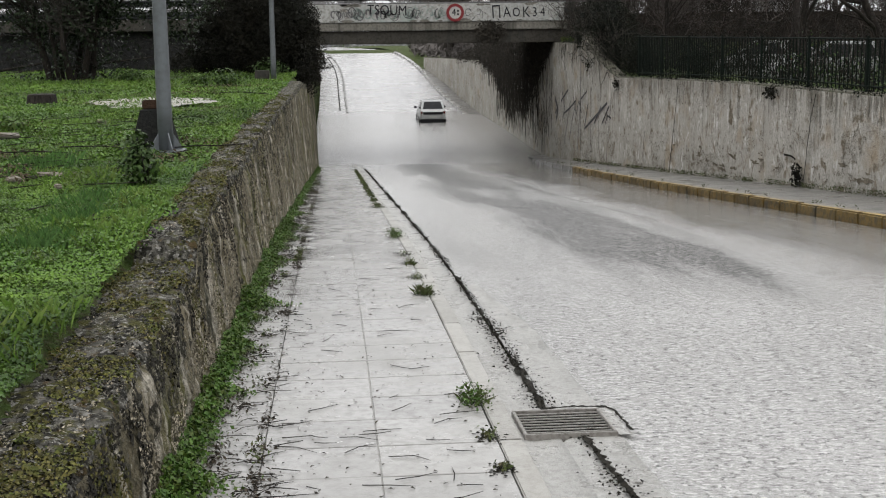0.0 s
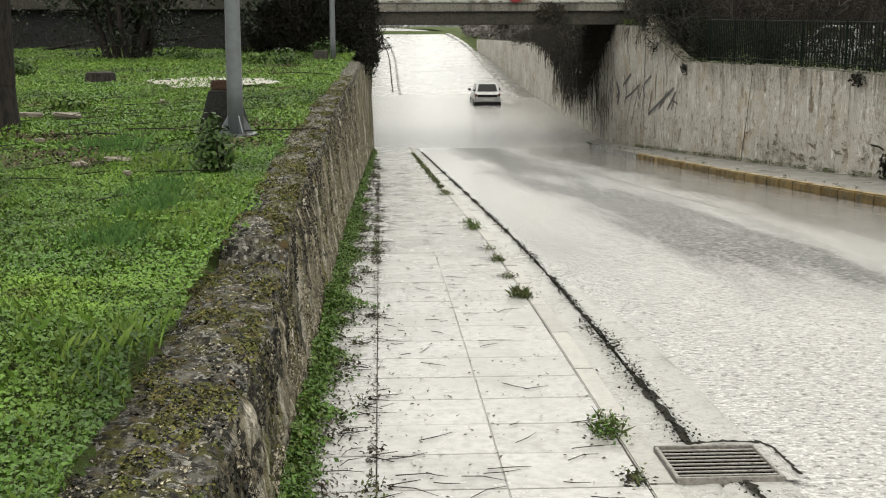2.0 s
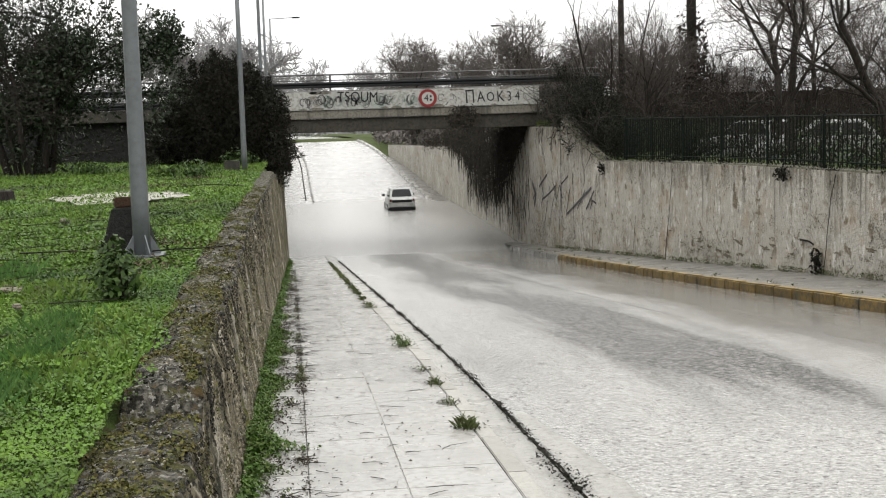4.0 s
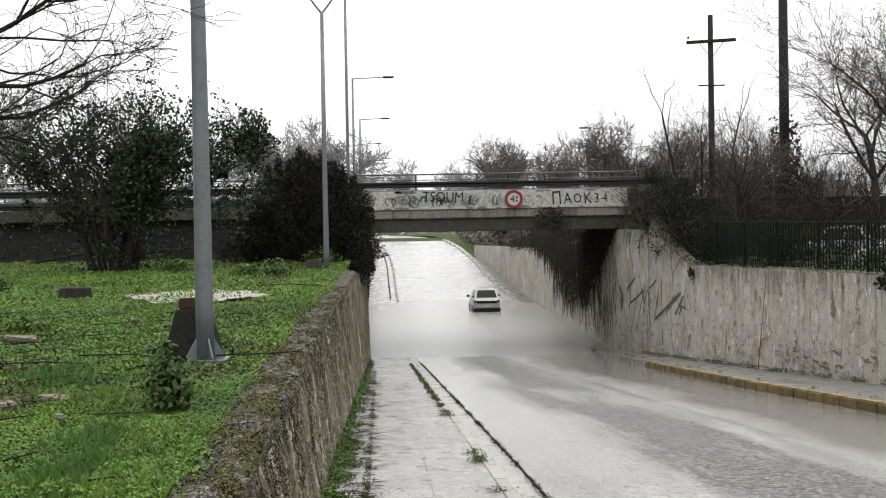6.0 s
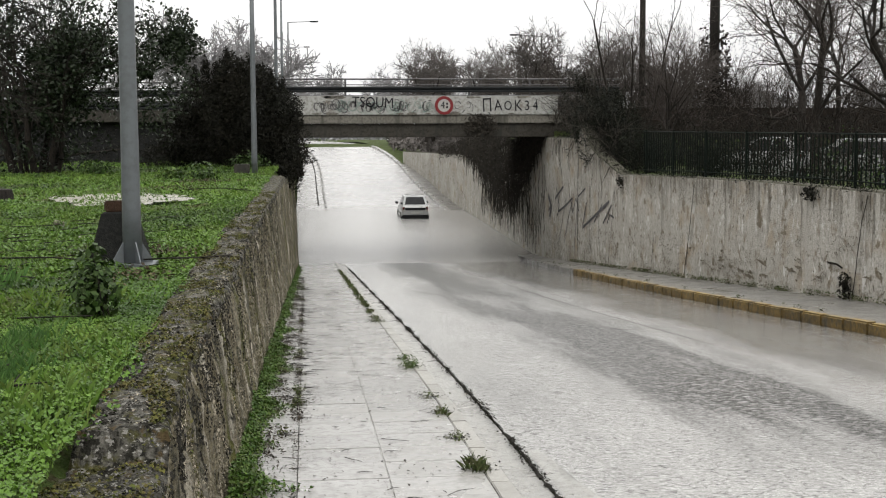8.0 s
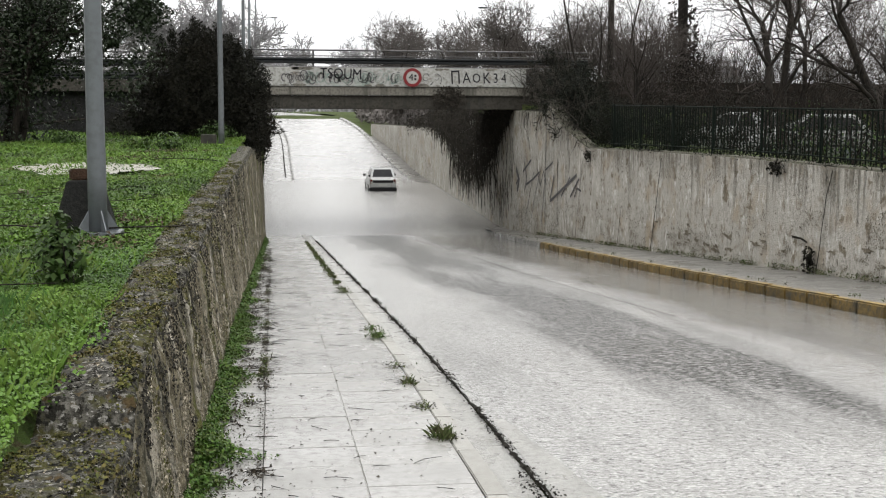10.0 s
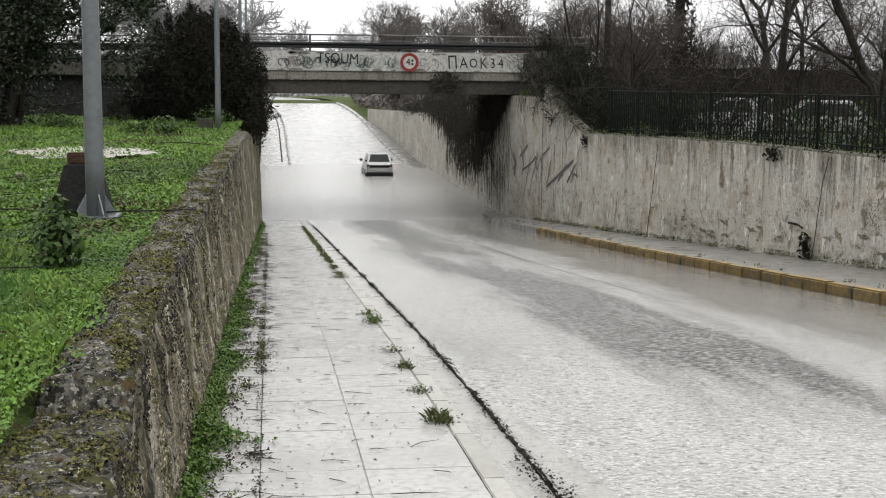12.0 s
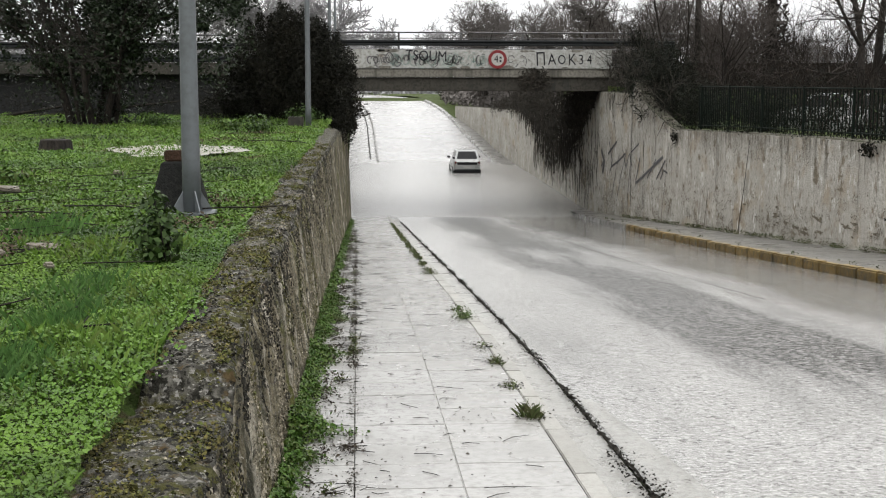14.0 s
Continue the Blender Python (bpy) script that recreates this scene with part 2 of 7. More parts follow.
M_FASCIA = mat("whitewashed_fascia", [(0.60, 0.60, 0.57), (0.52, 0.53, 0.51), (0.33, 0.32, 0.29)], (1.2, 9), (0.6, 0.85), 0.3, 40, layers=[((0.27, 0.24, 0.2), 1.7, 0.6, 0.68, (1, 1, 1.6)), ((0.45, 0.5, 0.46), 0.8, 0.55, 0.7, (1, 1, 1))])
M_DARKWALL = mat("near_black_retaining_wall", [(0.035, 0.035, 0.036), (0.026, 0.027, 0.028), (0.018, 0.018, 0.018)], (0.5, 8), (0.6, 0.9), 0.4, 30, streak=(0.03, 0.03, 0.03))
M_GRASSGROUND = mat("grassy_soil", [(0.085, 0.135, 0.028), (0.06, 0.1, 0.02), (0.075, 0.062, 0.03)], (0.6, 12), (0.7, 1.0), 1.0, 30, dist=0.05)
M_PAVE2 = mat("wet_grey_paving", [(0.27, 0.26, 0.24), (0.21, 0.20, 0.185), (0.14, 0.135, 0.12)], (1.0, 16), (0.25, 0.5), 0.4, 40, layers=[((0.08, 0.075, 0.055), 1.2, 0.58, 0.7, (2, 0.6, 1))])
M_STEEL = mat("galvanised_steel", [(0.20, 0.22, 0.235), (0.18, 0.2, 0.212), (0.155, 0.168, 0.176)], (2.5, 14), (0.35, 0.55), 0.1, 50, metal=0.35)
M_DARKSTEEL = plain("dark_painted_steel", (0.035, 0.038, 0.04), 0.5, 0.3)
M_RAIL = mat("grey_guardrail_steel", [(0.20, 0.20, 0.21), (0.15, 0.15, 0.155), (0.1, 0.09, 0.08)], (1, 9), (0.4, 0.6), 0.1, 30, metal=0.4)
M_BARK = mat("wet_dark_bark", [(0.03, 0.025, 0.021), (0.05, 0.042, 0.035), (0.012, 0.011, 0.010)], (4, 22), (0.7, 0.95), 0.9, 30, stretch=(1, 1, 0.3))
M_TWIG = mat("bare_grey_brown_twigs", [(0.11, 0.093, 0.083), (0.14, 0.12, 0.108), (0.075, 0.064, 0.058)], (0.5, 6), (0.7, 0.95), 0.0)
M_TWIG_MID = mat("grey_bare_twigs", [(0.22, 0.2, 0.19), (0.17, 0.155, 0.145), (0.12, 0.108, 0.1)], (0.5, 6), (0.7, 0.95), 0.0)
# paler than real bark: distant haze is put into this colour
M_TWIG_HAZED = mat("haze_paled_branches", [(0.5, 0.49, 0.5), (0.44, 0.43, 0.44), (0.36, 0.35, 0.36)], (0.3, 4), (0.8, 0.95), 0.0)
M_EVERGREEN = mat("dark_evergreen_leaves", [(0.018, 0.032, 0.012), (0.026, 0.044, 0.016), (0.01, 0.018, 0.007)], (0.8, 8), (0.4, 0.6), 0.0, island=0.35, spec=0.2)
M_CYPRESS = mat("dull_dark_conifer_leaves", [(0.016, 0.017, 0.011), (0.026, 0.023, 0.015), (0.009, 0.009, 0.007)], (0.8, 4), (0.6, 0.9), 0.0, island=0.4)
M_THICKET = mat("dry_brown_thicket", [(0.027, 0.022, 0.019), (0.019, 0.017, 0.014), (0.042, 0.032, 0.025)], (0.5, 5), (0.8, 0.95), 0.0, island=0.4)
M_COPING = mat("damp_mossy_coping", [(0.12, 0.11, 0.085), (0.08, 0.085, 0.05), (0.2, 0.185, 0.16)], (2, 14), (0.7, 0.95), 0.6, 30)
M_PALESAND = mat("pale_wet_sand", [(0.50, 0.48, 0.43), (0.36, 0.34, 0.28), (0.24, 0.22, 0.16)], (1.5, 12), (0.2, 0.5), 0.3, 30)
M_DULLWEED = mat("dull_winter_weed", [(0.09, 0.13, 0.04), (0.07, 0.10, 0.03), (0.13, 0.11, 0.06)], (4, 20), (0.6, 0.9), 0.0, island=0.4)
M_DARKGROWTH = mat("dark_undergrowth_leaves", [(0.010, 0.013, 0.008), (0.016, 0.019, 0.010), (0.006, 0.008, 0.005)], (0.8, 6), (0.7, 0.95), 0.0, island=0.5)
M_IVY = mat("dark_dead_creeper", [(0.05, 0.045, 0.038), (0.07, 0.062, 0.05), (0.03, 0.027, 0.023)], (0.7, 6), (0.8, 0.95), 0.0, island=0.4)
M_CLOVER = mat("fresh_clover_leaves", [(0.085, 0.19, 0.022), (0.18, 0.31, 0.04), (0.07, 0.15, 0.02)], (0.5, 3), (0.35, 0.55), 0.0, island=0.22, spec=0.15,
               layers=[((0.10, 0.105, 0.03), 0.9, 0.58, 0.66, (1, 0.7, 1)), ((0.035, 0.075, 0.012), 0.35, 0.5, 0.62, (1, 0.6, 1))])
M_GRASS = mat("fresh_grass_blades", [(0.15, 0.27, 0.04), (0.10, 0.2, 0.03), (0.2, 0.27, 0.065)], (0.6, 6), (0.4, 0.6), 0.0, island=0.3, spec=0.15)
M_SHRUB = mat("dark_shrub_leaves", [(0.05, 0.10, 0.022), (0.035, 0.07, 0.016), (0.07, 0.11, 0.03)], (4, 20), (0.4, 0.6), 0.0, island=0.4, spec=0.15)
M_WEED = mat("small_green_weeds", [(0.09, 0.19, 0.027), (0.05, 0.11, 0.016), (0.12, 0.15, 0.04)], (3, 20), (0.4, 0.6), 0.0, island=0.35, spec=0.15)

# ---- shape helpers ----
def link(name, verts, faces, material, parent=None, label="", smooth=False, loc=None):
    me = bpy.data.meshes.new(name)
    me.from_pydata([tuple(v) for v in verts], [], [tuple(f) for f in faces])
    me.materials.append(material)
    if smooth:
        me.shade_smooth()
    me.update()
    ob = new(name, me)
    if loc:
        ob.location = loc
    if parent:
        ob.parent = parent
    if label:
        ob["label"] = label
    return ob


def part(name, bm, material, parent=None, label="", smooth=False):
    me = bpy.data.meshes.new(name)
    bmesh.ops.recalc_face_normals(bm, faces=bm.faces[:])
    bm.to_mesh(me)
    bm.free()
    me.materials.append(material)
    if smooth:
        me.shade_smooth()
    ob = new(name, me)
    if parent:
        ob.parent = parent
    if label:
        ob["label"] = label
    return ob


def box(bm, x0, x1, y0, y1, z0, z1, bevel=0.0, m=None):
    r = bmesh.ops.create_cube(bm, size=1, matrix=Matrix.LocRotScale(((x0 + x1) / 2, (y0 + y1) / 2, (z0 + z1) / 2), None, (x1 - x0, y1 - y0, z1 - z0)))
    if bevel:
        edges = list({e for v in r["verts"] for e in v.link_edges})
        r = bmesh.ops.bevel(bm, geom=edges, offset=bevel, segments=2, affect="EDGES", clamp_overlap=True)
    if m:
        bmesh.ops.transform(bm, matrix=m, verts=list({v for v in r["verts"]}))
    return bm


def rod(bm, a, b, r0, r1=None, n=10):
    a, b = Vector(a), Vector(b)
    q = (b - a).to_track_quat("Z", "Y").to_matrix().to_4x4()
    bmesh.ops.create_cone(bm, cap_ends=True, segments=n, radius1=r0, radius2=r0 if r1 is None else r1, depth=(b - a).length, matrix=Matrix.Translation((a + b) / 2) @ q)
    return bm


def boxed(*a, **k):
    return box(bmesh.new(), *a, **k)


def rodded(*a, **k):
    return rod(bmesh.new(), *a, **k)


def empty(name, label, category, group="", at=(0, 0, 0)):
    ob = tagged(new(name), label, category, group)
    ob.empty_display_size = 0.1
    ob.location = at
    return ob


def lerp(y, ys, vs):
    return float(np.interp(y, ys, vs))


# ---- the plan: level of the pavement along the road, water at level 0 ----
PY = [-60, -25, -10, 2, 6, 9, 14, 40, 45, 50, 56, 66, 74, 79, 86, 95, 110, 122, 132, 150, 400]
PZ = [3.9, 3.7, 3.48, 3.13, 2.97, 2.80, 2.42, 0.43, 0.05, -0.25, -0.36, -0.32, -0.18, 0.03, 0.47, 1.2, 2.3, 3.02, 3.3, 3.35, 3.35]


def level(y):
    """Height of the road's left edge, rounded where the slope changes."""
    return sum(w * lerp(y + d, PY, PZ) for d, w in ((-3, 0.2), (-1.2, 0.2), (0, 0.2), (1.2, 0.2), (3, 0.2)))


def bend(y):
    """How far the far end of the road swings to the side."""
    return 0.0 if y < 95 else -0.0016 * (y - 95) ** 2


def kerb_l(y):
    return lerp(y, [-60, 45, 79, 95], [1.43, 1.48, 1.40, 1.37]) + bend(y)


def kerb_r(y):
    return lerp(y, [-60, 12, 22, 29, 36, 42, 50, 79, 95], [7.06, 7.04, 7.06, 7.25, 7.55, 7.95, 8.2, 8.5, 7.9]) + bend(y)


def wall_r(y):
    return lerp(y, [-60, 10, 20, 27, 34, 44.8, 60, 75, 84, 93, 104, 120], [8.80, 8.79, 8.72, 8.64, 8.68, 8.88, 9.3, 9.6, 9.3, 9.0, 8.3, 7.2])


def wall_r_top(y):
    return lerp(y, [-60, 15, 18, 22, 27, 33, 33.6, 36.8, 38.2, 38.7, 38.85, 44.8, 51, 62, 75, 104, 120], [4.0, 3.99, 3.965, 3.93, 3.83, 3.68, 3.74, 4.28, 4.95, 5.0, 4.6, 4.6, 4.6, 3.6, 3.3, 2.95, 2.95])


def wall_l_top_x(y):
    return lerp(y, [-10, 3.7, 4.5, 8, 13, 34, 45], [-0.40, -0.45, -0.475, -0.49, -0.52, -0.45, -0.32])


def wall_l_foot_x(y):
    return lerp(y, [-10, 3, 8, 13, 19, 45], [-0.37, -0.365, -0.345, -0.335, -0.32, -0.17])


def wall_l_width(y):
    """Thickness of the old wall at its top: a broader, lower stretch, then the taller one."""
    return lerp(y, [-10, 3.7, 3.85, 8, 45], [0.5, 0.47, 0.32, 0.36, 0.36])


def strip(name, ys, fns, material, label="", category="", parent=None):
    """A band along the road through the points fns(y) -> [(x, z), ...]."""
    rows = [[(x, y, z) for x, z in fns(y)] for y in ys]
    n = len(rows[0])
    faces = [(a * n + b, a * n + b + 1, (a + 1) * n + b + 1, (a + 1) * n + b) for a in range(len(ys) - 1) for b in range(n - 1)]
    ob = link(name, [v for r in rows for v in r], faces, material, parent, smooth=True)
    return tagged(ob, label, category, kind="structure") if not parent else ob


def steps(a, b, d):
    return list(np.linspace(a, b, max(2, int(round((b - a) / d)) + 1)))


# ground: one sheet with the cutting of the road in it
gx = [-600, -200, -80, -40, -25, -15, -10, -7, -5, -3.5, -2.2, -1.4, -0.9, -0.72, -0.70, 1, 4, 7, 9.3, 9.32, 10, 12, 15, 20, 30, 50, 100, 250, 600]
gy = [-300, -100, -60, -40] + steps(-30, 60, 1.5) + steps(62, 150, 4) + [180, 250, 400, 800, 1500]


def ground_z(x, y):
    far = lerp(y, [100, 125], [0, 1])
    if -0.95 < x < -0.715 and y < 60:
        return (3.71 if y < 4 else 3.75) if x < -0.85 else 3.62
    if -0.71 < x + 0 * y < 9.31 and -60 < y < 125:
        return level(y) - 0.45
    side = 3.75 + 0.05 * noise.noise((x * 0.3, y * 0.3, 0)) if x < 1 else 3.72
    if x >= 9.3 and 104 <= y < 132:
        k = min(1.0, (x - 9.0) / 9.0)
        return (level(y) + 0.12) * (1 - k) + 3.35 * k
    if x >= 9.3 and 58 < y < 104:
        k = min(1.0, (x - 9.0) / 8.0)
        return (wall_r_top(y) - 0.12) * (1 - k) + 3.5 * k
    if 15 <= x < 45 and 10 < y < 44:
        side = 3.2
    if 9.3 < x < 40 and 44 < y < 60:
        side = 5.2
    return side * (1 - far) + (3.28 + 0.02 * noise.noise((x * 0.1, y * 0.1, 3))) * far


def ground_x(x, y):
    if x in (9.3, 9.32) and y < 125:
        return x - 9.3 + wall_r(y) + 0.2
    if x in (-0.72, -0.70):
        return x + bend(min(y, 125))
    return x


gv = [(ground_x(x, y), y, ground_z(x, y)) for y in gy for x in gx]
gn = len(gx)
ground = link("ground", gv, [(a * gn + b, a * gn + b + 1, (a + 1) * gn + b + 1, (a + 1) * gn + b) for a in range(len(gy) - 1) for b in range(gn - 1)], M_GRASSGROUND, smooth=False)
tagged(ground, "wet green grassy ground around the sunken road", "ground", kind="structure")

RY = steps(-25, 150, 0.5) + steps(152, 230, 2)
road = strip("road", RY, lambda y: [(x, level(y) - 0.03 - 0.006 * math.sin(math.pi * k / 11)) for k in range(12) for x in [kerb_l(y) + (kerb_r(y) - kerb_l(y)) * k / 11]],
             M_ASPHALT, "wet patched grey asphalt road dipping under a bridge", "road")
road.data.materials.append(M_ASPHALT_FAR)
for p in road.data.polygons:
    p.material_index = 1 if p.center.y > 58 else 0
gutter = strip("gutter", steps(-12, 46, 0.25), lambda y: [(1.238, level(y) - 0.02), (1.32, level(y) - 0.03), (kerb_l(y) - 0.02, level(y) - 0.022), (kerb_l(y) - 0.01, level(y) - 0.08)],
               M_GUTTER, "rough concrete gutter strip beside the pavement", "gutter")
pavement_bed = strip("pavement", steps(-12, 46, 0.5), lambda y: [(-0.5, level(y) - 0.022), (1.14, level(y) - 0.022)], M_DIRT_SHADE, "concrete slab pavement with weeds in its joints", "pavement")
pavement_r = strip("pavement_right", steps(-25, 106, 0.5), lambda y: [(kerb_r(y) + 0.14, level(y) + 0.10), ((kerb_r(y) + wall_r(y)) / 2, level(y) + 0.115), (wall_r(y) + 0.05, level(y) + 0.13)], M_PAVE2,
                   "wet grey pavement below the retaining wall", "pavement")
pavement_far = strip("pavement_far", steps(70, 150, 1), lambda y: [(-0.45 + bend(y), level(y) + 0.07), (kerb_l(y) - 0.35, level(y) + 0.05), (kerb_l(y) - 0.3, level(y) + 0.04), (kerb_l(y), level(y) + 0.04), (kerb_l(y) + 0.02, level(y) - 0.1)], M_SLAB,
                     "pale wet pavement on the far slope", "pavement")
water = strip("water", steps(30, 90, 1.0), lambda y: [(-0.5 + 10.4 * k / 6, 0.0) for k in range(7)], M_WATER, "still murky flood water across the road", "water")

gutter_far = strip("gutter_far", steps(79, 118, 0.5), lambda y: [(kerb_l(y) - 0.55 + 0.02 * noise.noise((y, 0, 0)), level(y) + 0.062), (kerb_l(y) - 0.46 + 0.02 * noise.noise((y, 4, 0)), level(y) + 0.062)], M_DIRT_SHADE, "dark dirt-filled channel in the far pavement", "gutter")

# far lawn verge on the right beyond the wall
verge_far = strip("verge_far", steps(104, 150, 2), lambda y: [(kerb_r(y) + 0.3, level(y) + 0.13), (kerb_r(y) + 2.6, level(y) + 0.2), (kerb_r(y) + 10, 3.42)], M_GRASSGROUND, "green grass verge on the far slope", "verge")

# old wall along the lawn
def old_wall():
    ys = steps(-8, 9, 0.035) + steps(9.06, 20, 0.08) + steps(20.15, 45, 0.2)
    face_n, top_n = 22, 12
    verts, faces = [], []
    for y in ys:
        top = lerp(y, [-8, 3.78, 3.82, 8, 20, 34, 34.1, 36, 45], [3.66, 3.69, 3.84, 3.83, 3.78, 3.68, 3.60, 3.50, 3.45])
        tx, fx, low = wall_l_top_x(y), wall_l_foot_x(y), level(y) - 0.15
        joint = 1.0 if abs(y - 34.1) < 0.12 else 0.0
        row = []
        for k in range(face_n):
            f = k / (face_n - 1)
            row.append((fx + (tx - fx) * f, low + (top - low) * f))
        for k in range(1, top_n + 1):
            f = k / top_n
            row.append((tx - wall_l_width(y) * f, top + 0.012 * math.sin(3 * f)))
        row.append((tx - wall_l_width(y) - 0.04, top - 0.25))
        for k, (x, z) in enumerate(row):
            p = Vector((x, y, z))
            d = 0.028 * noise.noise(p * 3) + 0.022 * noise.noise(p * 10) + 0.018 * noise.noise(p * 25)
            if k < face_n:
                d += 0.016 * noise.noise((y * 8, 0.0, z * 0.9))
            edge = math.exp(-((k - face_n + 1) / 1.6) ** 2) * (0.025 + 0.04 * noise.noise(Vector((0, y * 2.3, 4))) + 0.03 * noise.noise(Vector((0, y * 9, 9))))
            if k < face_n:
                x += d - edge - 0.03 * joint
                z -= edge * 0.6
            else:
                z += d * 0.9 - edge * 0.6
                x -= edge * 0.5
            verts.append((x, y, z))
    n = face_n + top_n + 1
    for a in range(len(ys) - 1):
        for b in range(n - 1):
            faces.append((a * n + b, (a + 1) * n + b, (a + 1) * n + b + 1, a * n + b + 1))
    ob = link("wall_lawn", verts, faces, M_OLDWALL, smooth=True)
    ob.data.materials.append(M_WALLTOP)
    for i, p in enumerate(ob.data.polygons):
        p.material_index = 1 if i % (n - 1) >= face_n - 2 else 0
    return tagged(ob, "old rough mossy concrete wall beside the pavement", "wall", kind="structure")


old_wall()

# pale retaining wall on the other side of the road
def right_wall():
    ys = steps(-25, 12, 0.8) + steps(12.2, 44.8, 0.2) + steps(45.2, 105, 0.8)
    n, verts, faces = 14, [], []
    for y in ys:
        low, top, x0 = level(y) - 0.3, wall_r_top(y), wall_r(y)
        gap = 0.03 if any(abs(y - j) < 0.11 for j in (17.9, 26.5)) else 0.0
        row = [(x0 + 0.01 * noise.noise((y * 0.7, k * 0.5, 2)) + gap, low + (top - low) * k / (n - 1)) for k in range(n)]
        row += [(x0 + 0.02, top + 0.03), (x0 + 0.34, top + 0.03), (x0 + 0.36, top - 0.6)]
        verts += [(x, y, z) for x, z in row]
    m = n + 3
    for a in range(len(ys) - 1):
        for b in range(m - 1):
            faces.append((a * m + b, a * m + b + 1, (a + 1) * m + b + 1, (a + 1) * m + b))
    ob = link("wall_retaining", verts, faces, M_RWALL, smooth=False)
    ob.data.materials.append(M_COPING)
    for i, p in enumerate(ob.data.polygons):
        p.material_index = 1 if i % (m - 1) >= n - 1 else 0
    return tagged(ob, "pale concrete retaining wall streaked with dark stains", "wall", kind="structure")


right_wall()

# bridge over the road
bridge = empty("bridge", "concrete road bridge with whitewashed graffitied parapet", "bridge")
part("fascia", boxed(-1.6, 9.2, 44.45, 44.75, 5.43, 6.1, bevel=0.015), M_FASCIA, bridge, "whitewashed parapet covered in graffiti")
part("edge_beam", boxed(-1.6, 10.1, 44.5, 45.2, 5.12, 5.426, bevel=0.02), M_BRIDGE, bridge)
part("girder", boxed(-0.6, 10.4, 44.62, 51.2, 4.63, 5.116, bevel=0.02), M_BEAM, bridge, "dark streaked concrete girder")
part("deck", boxed(-60, 60, 44.8, 51.4, 5.42, 5.6), M_ASPHALT, bridge)
part("far_fascia", boxed(-60, 60, 51.42, 51.7, 5.2, 5.7), M_BRIDGE, bridge)
part("abutment", boxed(9.26, 12.5, 44.9, 51.0, -0.6, 4.626, bevel=0.02), M_RWALL, bridge, "streaked concrete abutment")
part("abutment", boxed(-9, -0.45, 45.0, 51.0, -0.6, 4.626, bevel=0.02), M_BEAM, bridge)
part("embankment_wall", boxed(-60, -0.9, 44.9, 45.3, 3.0, 5.40), M_DARKWALL, bridge, "near-black embankment wall")
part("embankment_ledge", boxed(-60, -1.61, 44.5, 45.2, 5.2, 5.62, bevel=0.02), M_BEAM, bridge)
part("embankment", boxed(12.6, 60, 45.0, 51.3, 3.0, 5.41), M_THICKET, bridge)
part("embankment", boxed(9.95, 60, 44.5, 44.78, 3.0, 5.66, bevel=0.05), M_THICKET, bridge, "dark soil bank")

# ---- foliage and branches ----
rng = np.random.default_rng(7)


def fast_mesh(name, verts, faces, material, parent=None, label="", smooth=False):
    """A mesh from arrays: verts (n, 3), faces (m, k)."""
    verts, faces = np.asarray(verts, np.float32), np.asarray(faces, np.int32)
    me = bpy.data.meshes.new(name)
    k = faces.shape[1]
    me.vertices.add(len(verts))
    me.vertices.foreach_set("co", verts.ravel())
    me.loops.add(faces.size)
    me.loops.foreach_set("vertex_index", faces.ravel())
    me.polygons.add(len(faces))
    me.polygons.foreach_set("loop_start", np.arange(0, faces.size, k, dtype=np.int32))
    me.materials.append(material)
    me.update(calc_edges=True)
    me.validate()
    if smooth:
        me.shade_smooth()
    ob = new(name, me)
    if parent:
        ob.parent = parent
    if label:
        ob["label"] = label
    return ob


def unit(v):
    return v / np.maximum(np.linalg.norm(v, axis=-1, keepdims=True), 1e-9)


def leaf_quads(c, normal, length, width, fold=0.15):
    """Kite-shaped leaves at the places c, facing normal, turned at random; lengths and widths per leaf."""
    n = len(c)
    normal = unit(normal)
    side = unit(np.cross(normal, unit(rng.normal(size=(n, 3)))))
    along = np.cross(normal, side)
    L, W = np.reshape(length, (-1, 1)) * np.ones((n, 1)), np.reshape(width, (-1, 1)) * np.ones((n, 1))
    p = np.stack([c - along * L * 0.5, c + side * W * 0.5 + along * L * 0.05 + normal * W * fold, c + along * L * 0.5, c - side * W * 0.5 + along * L * 0.05 + normal * W * fold], 1)
    return p.reshape(-1, 3), np.arange(4 * n).reshape(-1, 4)


def blades(base, height, lean, width):
    """Grass blades: a tapering quad from each base."""
    n = len(base)
    a = rng.uniform(0, 2 * np.pi, n)
    d = np.stack([np.cos(a), np.sin(a), np.zeros(n)], 1)
    s = np.stack([-np.sin(a), np.cos(a), np.zeros(n)], 1)
    h, w, l = (np.reshape(v, (-1, 1)) for v in (height, width, lean))
    up = np.array([0, 0, 1.0])
    p = np.stack([base - s * w / 2, base + s * w / 2, base + up * h * 0.65 + d * l * 0.35 + s * w * 0.32, base + up * h + d * l, ], 1)
    return p.reshape(-1, 3), np.arange(4 * n).reshape(-1, 4)


